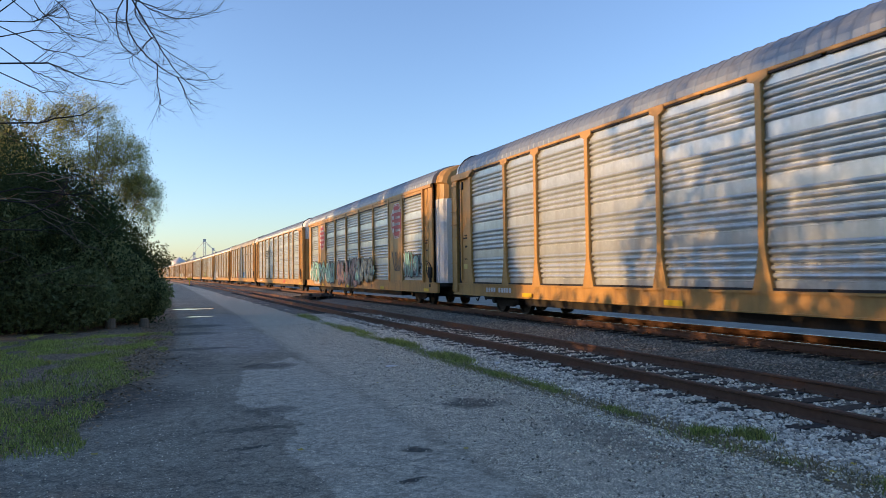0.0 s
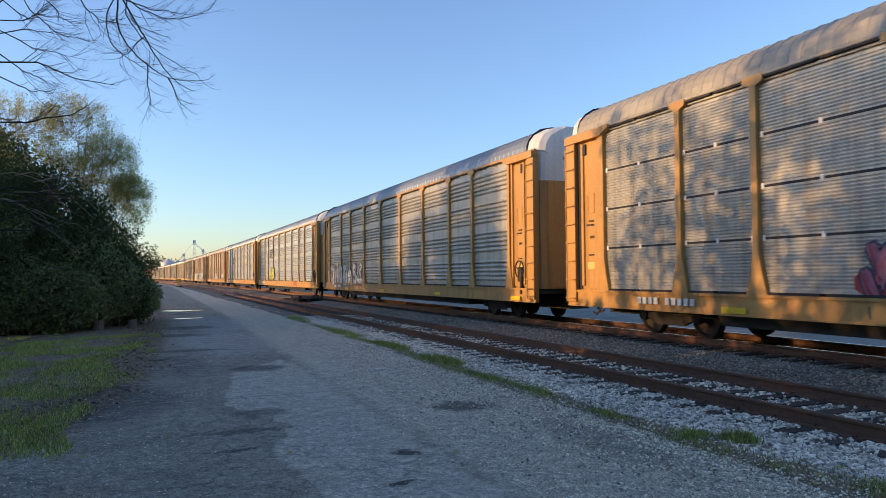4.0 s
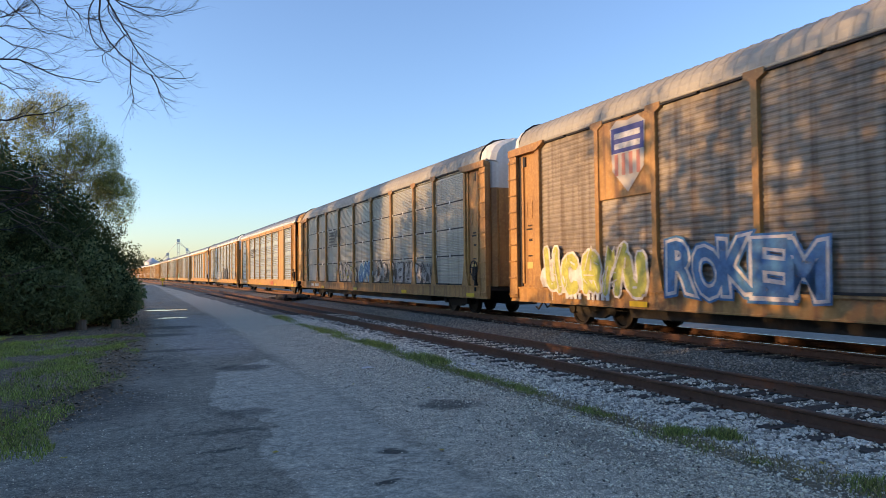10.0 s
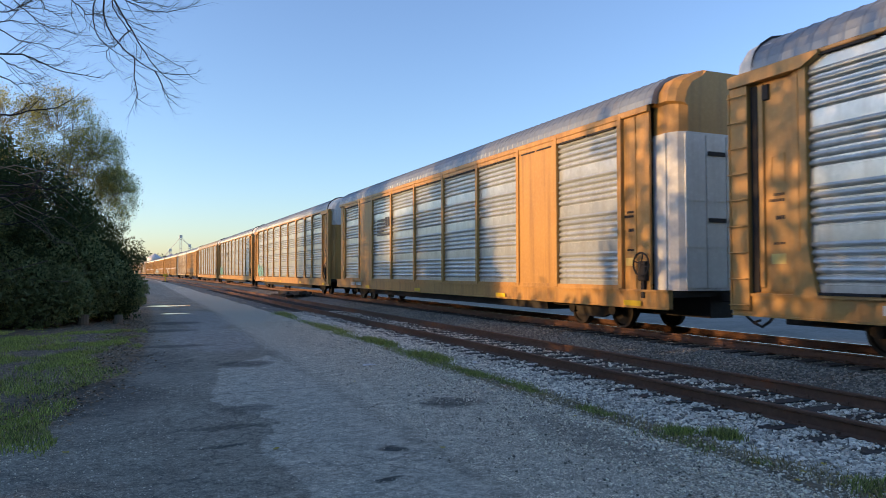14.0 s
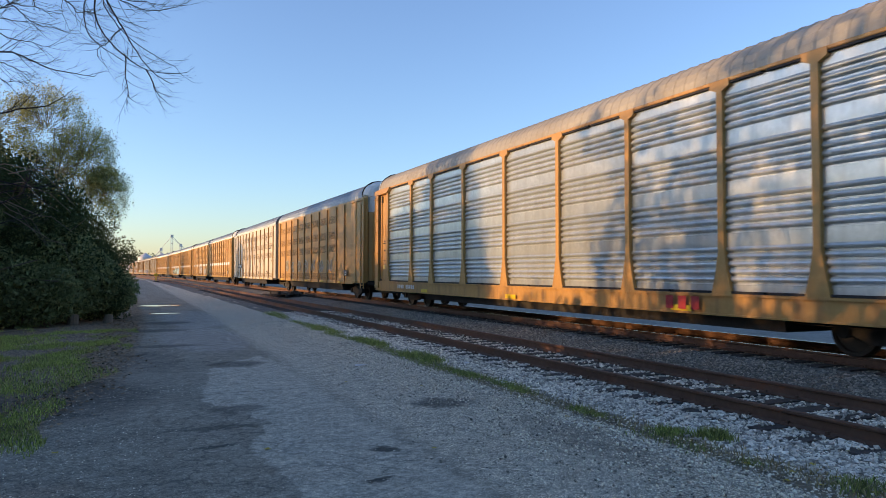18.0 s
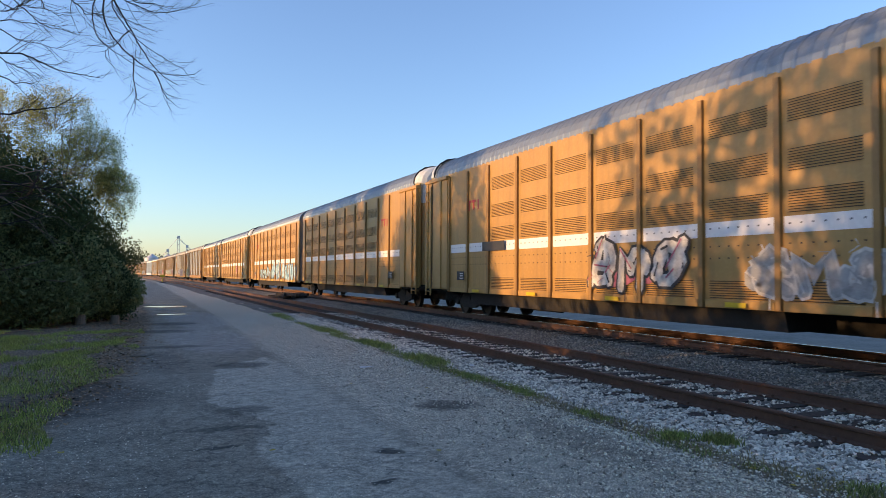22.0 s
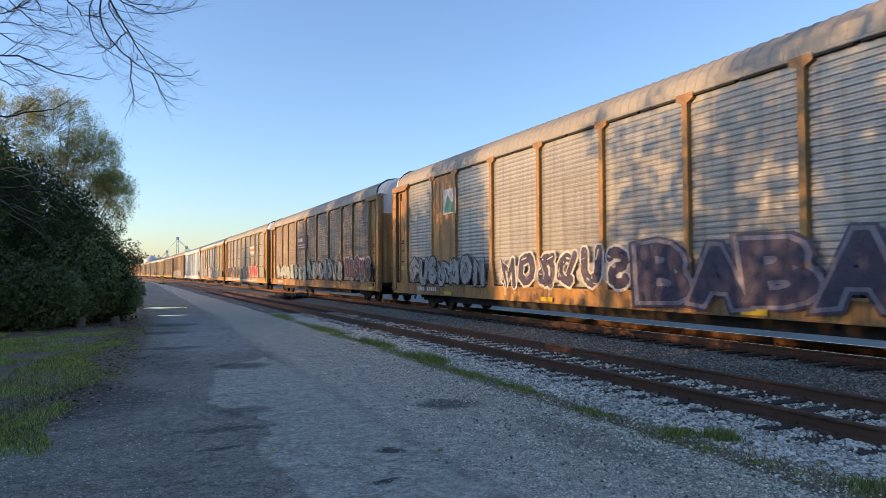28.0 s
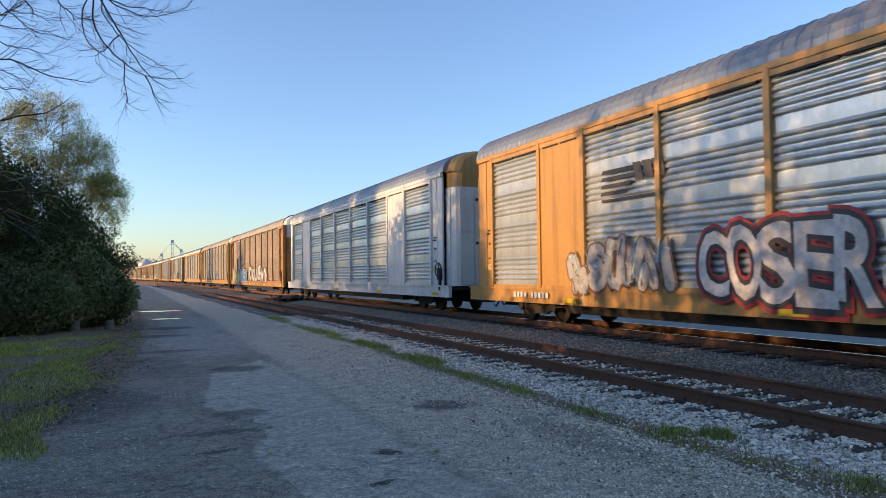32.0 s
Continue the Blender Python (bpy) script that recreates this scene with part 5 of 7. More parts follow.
    graffiti(c, -5.5, -2.0, 1.0, 2.3, 4, INK, INK, WHITE, 18, "black graffiti letters", -SIDE - 0.03)
    graffiti(c, 0.4, 4.1, 0.9, 2.0, 4, SILVER, BLUE, WHITE, 19, "white and blue graffiti letters", -SIDE - 0.03)
    CARS.append((c, g[11]))
    c = rack_car("silver ribbed car carrier with yellow solid bays and grey end", "frame", solid=(1, 7), upper="yellow", lower="white", split=4.4)
    horse_mark(c)
    CARS.append((c, g[12]))
    c = rack_car(silver + " and a yellow end door")
    graffiti(c, 8.9, 11.6, 0.9, 2.0, 3, TEAL, TEAL, INK, 20, "green graffiti letters", -SIDE - 0.03)
    CARS.append((c, g[13]))
    c = rack_car(silver + " and a bracketed black mark")
    for a, b, z0, z1 in ((6.15, 6.05, 3.15, 3.85), (6.15, 5.95, 3.78, 3.85), (6.15, 5.95, 3.15, 3.22), (4.55, 4.45, 3.15, 3.85), (4.65, 4.45, 3.78, 3.85), (4.65, 4.45, 3.15, 3.22),
                         (5.80, 5.45, 3.36, 3.66), (5.40, 5.10, 3.36, 3.66), (5.05, 4.75, 3.36, 3.66)):
        mark_bar(c, [(a, z0), (b, z0), (b, z1), (a, z1)], 0.006, INK, "bar of a black bracketed mark")
    graffiti(c, 8.9, 11.6, 1.0, 2.0, 4, TEAL, GREEN, TEAL, 21, "pale green graffiti", -SIDE - 0.03)
    CARS.append((c, g[14]))
    c = rack_car(silver + " under a brown-stained roof", roof="roof_rust")
    sill_mark(c, -6.0)
    CARS.append((c, g[15]))
    # four articulated pairs
    for k, b in enumerate((477.8, 521.6, 566.0, 610.0)):
        front = automax_unit("tan smooth-sided articulated carrier half" + (" with white stripe" if k else " with grey graffiti letters"), "tan", k > 0, -1)
        rear = automax_unit("weathered white articulated carrier half with dark streaks" if k == 0 else "tan articulated carrier half with white stripe and graffiti", "white_old" if k == 0 else "tan", k > 0, 1)
        if k == 0:
            for i in range(7):
                graffiti(front, -15.4 + 1.86 * i, -14.3 + 1.86 * i, 1.40, 2.10, 1, ("spray_sage", (0.33, 0.27, 0.15)), SILVER, SILVER, 47 + 2 * i, "small faded grey graffiti mark", -SIDE + 0.03)
            r = random.Random(5)
            grey = flat_paint("spray_dark_grey", (0.10, 0.09, 0.09))
            runs = [([(y, 1.05), (y - 0.25, 2.0), (y - 0.55, 3.2), (y - 0.85, 4.3), (y - 1.35, 4.55)], w) for y, w in ((16.0, 0.30), (14.1, 0.24), (12.25, 0.42), (10.2, 0.24))]
            for i in range(20):
                y, z = 9.4 - 0.40 * i + r.uniform(-0.3, 0.3), r.uniform(1.4, 4.4)
                dy, dz = r.uniform(-1.1, 1.1), r.uniform(-0.5, 0.9)
                runs.append(([(y, z), (y + 0.5 * dy, z + 0.2 * dz), (y + dy, z + dz)], r.uniform(0.03, 0.11)))
            for i, (pts, w) in enumerate(runs):
                s = Shape()
                brush(s, pts, w, -SIDE + 0.04 - 0.0006 * i)
                part("sprayed_streak", s.mesh("sprayed_streak", grey), rear, "dark sprayed streak")
            rect(rear, 16.6, 19.0, 1.75, 2.12, INK, "black name board with white bars", 2)
            for i in range(8):
                rect(rear, 16.8 + 0.26 * i, 16.95 + 0.26 * i, 1.82, 2.05, WHITE, "", 3)
        for u, y in ((front, -17.2), (rear, 17.3)):
            if k:
                for i in range(3):
                    a = y + 0.45 - 0.34 * i
                    mark_bar(u, [(a, 3.55), (a - 0.09, 3.55), (a - 0.09, 3.88), (a, 3.88)], -0.04, RED, "bar of a small red emblem")
                    if i < 2:
                        mark_bar(u, [(a + 0.1, 3.81), (a - 0.2, 3.81), (a - 0.2, 3.89), (a + 0.1, 3.89)], -0.036, RED)
        if k == 1:
            graffiti(rear, 7.4, 10.8, 1.0, 2.2, 3, WHITE, INK, PINK, 23, "white graffiti letters", -SIDE + 0.02)
            graffiti(rear, 2.2, 5.6, 1.0, 1.9, 4, SILVER, WHITE, SILVER, 24, "faint grey graffiti", -SIDE + 0.02)
            rect(rear, 15.1, 16.6, 2.15, 2.44, INK, "black name board", 2)
        if k == 2:
            graffiti(rear, 6.7, 10.2, 0.9, 2.3, 3, PALE, BLUE, WHITE, 25, "pale blue graffiti letters", -SIDE + 0.02)
            graffiti(rear, 10.3, 16.0, 0.95, 1.9, 5, PALE, INK, WHITE, 26, "pale blue graffiti letters", -SIDE + 0.02)
            graffiti(rear, 1.2, 6.2, 0.9, 2.1, 5, PALE, BLUE, WHITE, 27, "pale blue graffiti letters", -SIDE + 0.02)
        if k == 3:
            graffiti(front, -14.3, -13.3, 1.2, 2.3, 1, PINK, MAROON, WHITE, 28, "round red graffiti figure shape", -SIDE + 0.02)
            graffiti(front, -12.4, -11.7, 1.5, 2.2, 1, LIME, ("spray_orange", (0.5, 0.2, 0.03)), PALE, 29, "small orange graffiti", -SIDE + 0.02)
        CARS.append((front, b))
        CARS.append((rear, b))
    h = [660.5 + 28.6 * i - 13.9 for i in range(6)]
    c = rack_car("grimy grey car carrier with black and yellow graffiti", "ribbed", "grey", "yellow_old", roof="roof_rust")
    graffiti(c, 7.8, 12.8, 0.75, 2.3, 4, INK, LIME, WHITE, 30, "black and yellow graffiti letters", -SIDE - 0.05)
    CARS.append((c, h[0]))
    c = rack_car("beige-grey car carrier with purple graffiti and a green sign", "ribbed", "grey", "yellow_old", roof="roof_rust", solid=(7,))
    sprayed_word(c, "BABA", -8.8, -2.9, 0.80, 2.05, PURPLE, ("spray_grey_violet", (0.26, 0.25, 0.30)), PURPLE, 31, "dark purple sprayed letter edged in pale violet", -SIDE - 0.06, 0.05)
    graffiti(c, -2.6, 3.6, 0.95, 2.0, 6, PURPLE, WHITE, SILVER, 32, "purple and white graffiti letters", -SIDE - 0.05)
    graffiti(c, 4.6, 11.4, 0.9, 2.0, 7, SILVER, INK, TEAL, 33, "grey and teal graffiti letters", -SIDE - 0.05)
    rect(c, 6.9, 8.0, 3.5, 4.4, WHITE, "white sign with a green peak", 7)
    part("sign_peak", Shape().plate([(7.0, 3.55), (7.9, 3.55), (7.9, 3.75), (7.6, 4.2), (7.35, 3.95), (7.0, 3.85)], -SIDE - 0.042).mesh("sign_peak", flat_paint(*GREEN)), c)
    CARS.append((c, h[1]))
    c = rack_car("dark grimy car carrier with maroon sign and graffiti", "ribbed", "grime", "yellow_old", roof="roof_rust")
    rect(c, 1.1, 3.8, 2.98, 3.88, MAROON, "maroon sign with white stripes", 3)
    for k in range(2):
        rect(c, 1.5, 3.6, 3.08 + 0.16 * k, 3.15 + 0.16 * k, WHITE, "", 4)
    rect(c, 2.3, 3.6, 3.5, 3.72, WHITE, "", 4)
    graffiti(c, -12.3, -7.9, 1.05, 2.2, 5, MAROON, WHITE, WHITE, 34, "maroon and white graffiti letters", -SIDE - 0.05)
    graffiti(c, -7.4, 0.6, 1.0, 2.2, 8, SILVER, INK, TEAL, 35, "grey and teal graffiti letters", -SIDE - 0.05)
    graffiti(c, 1.0, 10.8, 1.0, 2.0, 8, ("spray_mint", (0.42, 0.52, 0.44)), SILVER, WHITE, 35, "pale green graffiti letters", -SIDE - 0.05)
    CARS.append((c, h[2]))
    c = rack_car("grey banded car carrier with black, white and red graffiti", "fine", "grey", "yellow", roof="roof_rust")
    rect(c, -7.2, -4.5, 3.2, 3.9, WHITE, "white sign with a red stripe", 2)
    rect(c, -7.2, -4.5, 3.45, 3.70, ("mark_orange_red", (0.62, 0.12, 0.04)), "", 3)
    rect(c, -8.4, 11.6, 0.70, 2.05, WHITE, "white sprayed ground behind letters", 1, "graffiti")
    graffiti(c, 4.4, 11.5, 0.75, 2.3, 6, INK, WHITE, RED, 37, "black graffiti letters edged in white and red", -SIDE - 0.02)
    graffiti(c, -4.2, 4.0, 0.75, 2.25, 7, INK, WHITE, GREEN, 38, "black graffiti letters edged in white", -SIDE - 0.02)
    graffiti(c, -8.6, -4.6, 0.75, 2.2, 4, RED, WHITE, WHITE, 39, "red graffiti letters", -SIDE - 0.02)
    CARS.append((c, h[3]))
    c = rack_car("silver car carrier with yellow bays and white graffiti", "frame", solid=(1, 7), upper="yellow", lower="yellow", split=4.5)
    horse_mark(c)
    sprayed_word(c, "COSER", -0.6, 3.15, 0.85, 2.2, WHITE, INK, RED, 40, "fat white sprayed letter edged in black and red", -SIDE - 0.06, 0.028)
    graffiti(c, 3.9, 7.6, 0.85, 2.1, 5, SILVER, ("spray_brown", (0.2, 0.1, 0.06)), PALE, 41, "faded graffiti letters", -SIDE - 0.05)
    graffiti(c, -8.8, -0.6, 0.9, 2.0, 8, SILVER, SILVER, INK, 42, "grey scribbled graffiti", -SIDE - 0.05)
    CARS.append((c, h[4]))
    c = rack_car("all-white car carrier with ribbed silver panels", "frame", "galv", "white", solid=(1, 7), upper="yellow", lower="white", split=4.5)
    CARS.append((c, h[5]))
    # the far rest of the train
    rest = [CARS[9][0], CARS[5][0], CARS[12][0], CARS[4][0], CARS[8][0], CARS[16][0], CARS[13][0]]
    for i in range(17):
        CARS.append((copy_thing(rest[(i * 3) % 7], pose(0, 0, 0)), h[5] + 28.6 * (i + 1)))


make_cars()
# each car stands a little off even spacing
SLACK = {2: 0.0, 3: -0.2, 4: -0.42, 5: -0.43, 6: -0.45, 7: -0.48, 8: -0.51, 9: -0.13, 10: -0.3, 11: -0.40, 12: -0.40, 13: -0.40, 14: -0.40, 15: -0.37, 16: -0.34, 17: -0.2, 18: -0.2, 19: 0.45, 20: 0.45, 21: -0.27, 22: -0.27,
         25: -0.28, 26: -0.27, 27: -0.05, 28: 0.16, 29: 0.19, 30: 0.2}
CARS = [(c, y + SLACK.get(i, 0.0)) for i, (c, y) in enumerate(CARS)]


# ---- plants ----


def leaf_cloud(blobs, count, size, mat, seed, name, hollow=0.55):
    """Many small bent leaves filling ragged blobs of (x, y, z, rx, ry, rz)."""
    r = np.random.RandomState(seed)
    vol = np.array([b[3] * b[4] * b[5] for b in blobs])
    pick = r.choice(len(blobs), count, p=vol / vol.sum())
    b = np.array(blobs)[pick]
    d = r.normal(size=(count, 3))
    d /= np.linalg.norm(d, axis=1)[:, None]
    # clumps: directions drawn towards a set of shoots
    shoots = r.normal(size=(60 * len(blobs), 3))
    shoots /= np.linalg.norm(shoots, axis=1)[:, None]
    near = shoots[r.randint(0, len(shoots), count)]
    d = d * 0.42 + near * r.uniform(0.5, 1.1, (count, 1))
    d /= np.linalg.norm(d, axis=1)[:, None]
    rad = hollow + (1.06 - hollow) * r.uniform(0, 1, (count, 1)) ** 0.6
    rad *= 1 + 0.10 * np.sin(near[:, :1] * 23.0 + near[:, 1:2] * 17.0)
    p = b[:, :3] + d * rad * b[:, 3:]
    p = p[p[:, 2] > 0.03]
    n = len(p)
    a = r.normal(size=(n, 3))
    a /= np.linalg.norm(a, axis=1)[:, None]
    c = np.cross(a, r.normal(size=(n, 3)))
    c /= np.linalg.norm(c, axis=1)[:, None]
    s = size * r.uniform(0.6, 1.35, (n, 1))
    mid = np.cross(a, c) * s * 0.18
    v = np.stack([p - a * s, p - c * s * 0.42 + mid, p + a * s, p + c * s * 0.42 + mid], 1).reshape(-1, 3)
    f = np.arange(4 * n).reshape(-1, 4)
    m = bpy.data.meshes.new(name)
    m.from_pydata(v.tolist(), [], np.concatenate([f[:, [0, 1, 2]], f[:, [0, 2, 3]]]).tolist())
    m.update()
    m.materials.append(mat)
    return m


def grow(shape, p, d, length, radius, depth, r, spread=0.6, lift=0.0, sides=5):
    """A limb with forks."""
    pts, rad = [tuple(p)], [radius]
    d = Vector(d).normalized()
    q = Vector(p)
    for k in range(4):
        d = (d + Vector((r.gauss(0, 0.12), r.gauss(0, 0.12), r.gauss(0, 0.10) + lift))).normalized()
        q = q + d * length / 4
        pts.append(tuple(q))
        rad.append(radius * (1 - 0.14 * (k + 1)))
    shape.tube(pts, rad, sides)
    if depth:
        for k in range(r.choice((2, 3))):
            i = r.choice((2, 3, 4))
            e = (d + Vector((r.gauss(0, spread), r.gauss(0, spread), r.gauss(0, spread)))).normalized()
            grow(shape, pts[i], e, length * r.uniform(0.55, 0.8), rad[i] * 0.62, depth - 1, r, spread, lift, max(3, sides - 1))


def leafy_tree(name, label, x, y, height, blobs, leaves, size, mat, seed, trunk=0.16):
    tree = tagged(new(name), label, "tree")
    tree.location = (x, y, 0)
    r = random.Random(seed)
    s = Shape()
    for k in range(4):
        a = k * 1.6 + r.random()
        grow(s, (0.25 * math.cos(a), 0.25 * math.sin(a), -0.05), (0.16 * math.cos(a), 0.16 * math.sin(a), 1), height * 0.5, trunk, 3, r, 0.38, 0.05, 7)
    part("trunk", s.mesh("trunk", M["bark"]), tree, "several slim grey-brown stems with limbs")
    local = [(bx - x, by - y, bz, rx, ry, rz) for bx, by, bz, rx, ry, rz in blobs]
    part("crown", leaf_cloud(local, leaves, size, mat, seed, "crown"), tree, "ragged leafy crown with gaps")
    return tree


def lumpy(blobs, each, size, seed):
    """Sets many small lumps about the surface of large blobs, so that the outline is broken."""
    r = random.Random(seed)
    out = [(x, y, z, rx * 0.86, ry * 0.86, rz * 0.86) for x, y, z, rx, ry, rz in blobs]
    for x, y, z, rx, ry, rz in blobs:
        for _ in range(each):
            d = Vector((r.gauss(0, 1), r.gauss(-0.45, 1), r.gauss(0.25, 1))).normalized()
            k, q = r.uniform(0.80, 0.98), size * r.uniform(0.6, 1.5)
            out.append((x + d.x * rx * k, y + d.y * ry * k, z + d.z * rz * k, q * 1.1, q, q * r.uniform(0.7, 1.1)))
    return [b for b in out if b[2] > 0.15]


THICKET = [(-4.9, 25.5, 2.8, 2.5, 2.3, 3.45), (-3.0, 26.3, 2.6, 1.4, 2.0, 3.2), (-2.0, 27.2, 2.0, 1.1, 1.9, 2.5), (-1.1, 28.0, 1.3, 1.1, 1.7, 1.7), (-3.6, 25.4, 1.25, 2.2, 1.2, 1.15), (-7.6, 25.5, 2.6, 2.6, 2.6, 3.4), (-1.6, 31.0, 2.0, 1.3, 2.4, 2.3)]
leafy_tree("thicket", "dense dark evergreen thicket beside the lane", -5.0, 25.5, 4.2, lumpy(THICKET, 26, 0.42, 17), 200000, 0.047, M["leaf_dark"], 11)
vines, r = Shape(), random.Random(31)
for i in range(26):
    # bare climbers that arch out over the face of the thicket
    x, z = r.uniform(-7.5, -2.0), r.uniform(1.2, 4.8)
    way = r.choice((-1, 1))
    run = [(x + way * 0.42 * k + r.gauss(0, 0.05), 23.0 + 0.30 * max(0.0, x + 5.0) + r.uniform(-0.05, 0.05), z + 0.30 * math.sin(0.6 * k + i) - 0.055 * k * k * r.uniform(0.3, 1.0)) for k in range(6)]
    vines.tube([(a + 5.0, b - 25.5, c) for a, b, c in run if c > 0.1][:6] if min(c for _, _, c in run) > 0.1 else [(run[0][0] + 5.0, -2.4, run[0][2]), (run[1][0] + 5.0, -2.4, run[1][2] + 0.1)], [0.018, 0.016, 0.013, 0.011, 0.008, 0.005] if min(c for _, _, c in run) > 0.1 else [0.014, 0.006], 4)
tagged(part("vines", vines.mesh("vines", M["bark"]), bpy.data.objects["thicket"], "thin bare grey climbers"), kind="stuff")
M["leaf_mid"] = backlit(islands(material("pale_bush_leaf", (0.22, 0.28, 0.12), 0.5, dark=(0.10, 0.135, 0.055), light=(0.36, 0.42, 0.20), coarse=0.6, fine=3, bump=0, spec=0.3), 0.65, 1.4), 0.45)


def feathery_tree(name, label, x, y, blobs, stems, twigs, leaves, size, seed):
    """Slim stems that fan out into fine twigs, each beset with small leaves; the sky shows between."""
    tree = tagged(new(name), label, "tree")
    tree.location = (x, y, 0)
    r, q = random.Random(seed), np.random.RandomState(seed)
    s, wood, p = Shape(), Shape(), []
    for bx, by, bz, rx, ry, rz in blobs:
        c = Vector((bx - x, by - y, bz))
        for k in range(stems):
            # a stem from the ground up into the blob
            foot = Vector((r.uniform(-0.8, 0.8), r.uniform(-0.6, 0.6), -0.05))
            top = c + Vector((r.uniform(-0.6, 0.6) * rx, r.uniform(-0.6, 0.6) * ry, r.uniform(0.1, 0.9) * rz))
            pts = [foot.lerp(top, t) + Vector((0.35 * math.sin(3 * t + k), 0.2 * math.sin(2 * t), 0)) * t * (1 - t) for t in (0, 0.2, 0.4, 0.6, 0.8, 1.0)]
            s.tube([tuple(v) for v in pts], [0.055, 0.048, 0.04, 0.028, 0.018, 0.008], 6)
        for k in range(twigs):
            d = Vector((r.gauss(0, 1), r.gauss(0, 1), r.gauss(0.35, 0.9))).normalized()
            start = c + Vector((d.x * rx, d.y * ry, d.z * rz)) * r.uniform(0.05, 0.5)
            end = c + Vector((d.x * rx, d.y * ry, d.z * rz)) * r.uniform(0.75, 1.12)
            bow = Vector((r.gauss(0, 0.12), r.gauss(0, 0.12), r.uniform(0.05, 0.25)))
            line = [start.lerp(end, t) + bow * (4 * t * (1 - t)) for t in (0, 0.25, 0.5, 0.75, 1.0)]
            wood.tube([tuple(v) for v in line], [0.010, 0.008, 0.006, 0.004, 0.002], 3)
            m = int(leaves * r.uniform(0.3, 1.5))
            t = q.uniform(0.25, 1.05, m) ** 0.55
            g = np.array([tuple(v) for v in line])
            at = np.stack([np.interp(t, [0, 0.25, 0.5, 0.75, 1.0], g[:, i]) for i in range(3)], 1)
            p.append(at + q.normal(0, 0.10, (m, 3)) * (0.5 + t[:, None]))
    p = np.concatenate(p)
    n = len(p)
    a = q.normal(size=(n, 3)) + np.array([0, 0, -0.5])
    a /= np.linalg.norm(a, axis=1)[:, None]
    c = np.cross(a, q.normal(size=(n, 3)))
    c /= np.linalg.norm(c, axis=1)[:, None]
    z = size * q.uniform(0.6, 1.4, (n, 1))
    v = np.stack([p - a * z, p - c * z * 0.40, p + a * z, p + c * z * 0.40], 1).reshape(-1, 3)
    me = bpy.data.meshes.new("crown")
    me.from_pydata(v.tolist(), [], np.arange(4 * n).reshape(-1, 4).tolist())
    me.update()
    me.materials.append(M["leaf_sun"])
    part("trunk", s.mesh("trunk", M["bark"]), tree, "slim upright grey stems")
    tagged(part("brushwood", wood.mesh("brushwood", M["bark"]), tree, "fine forked wood"), kind="stuff")
    part("crown", me, tree, "thin yellowing leaves with gaps")


feathery_tree("tall_tree", "tall thin-leaved tree with yellowing autumn foliage", -3.6, 35.0,
              [(-3.4, 35, 7.8, 2.0, 1.8, 2.0), (-1.9, 35, 6.6, 1.6, 1.6, 1.7), (-5.6, 35.5, 7.8, 2.2, 1.8, 2.0), (-1.0, 35, 5.1, 0.95, 1.2, 1.3), (-3.0, 35, 5.6, 2.0, 1.6, 1.8), (-8.0, 36, 7.0, 2.0, 1.6, 2.0)],
              4, 140, 90, 0.038, 12)
part("side_growth", leaf_cloud([(3.4, 1.4, 1.35, 1.2, 1.6, 1.15), (1.4, -0.6, 1.25, 1.9, 1.3, 0.95), (2.4, 0.7, 2.2, 1.4, 1.5, 1.2), (4.1, 2.5, 1.0, 1.1, 1.5, 0.85), (-1.5, -0.7, 1.1, 1.6, 1.0, 0.75), (0.6, -0.9, 3.2, 0.9, 1.0, 0.7), (0.8, -1.3, 0.9, 1.6, 0.6, 0.8), (-1.2, -1.4, 0.8, 1.5, 0.6, 0.7), (2.0, -1.1, 1.0, 1.5, 0.7, 1.0), (3.0, 0.2, 1.2, 1.0, 0.8, 1.1), (0.9, -1.2, 1.5, 1.3, 0.6, 1.1)], 46000, 0.075, M["leaf_mid"], 13, "side_growth", 0.8),
     bpy.data.objects["thicket"], "paler leaves on the low outer shoots")


# ---- far distance ----


def far_trees(name, label, places, leaves, size, seed):
    s = tagged(new(name), label, "trees", kind="stuff")
    part("crowns", leaf_cloud(places, leaves, size, M["leaf_far"], seed, "crowns", 0.3), s)


far_trees("far_trees", "far hazy line of trees behind the train", [(-14 + 9 * i, 560 + 13 * (i % 3), 4 + (i % 4), 9, 8, 7 + 2 * (i % 3)) for i in range(9)], 9000, 0.9, 21)


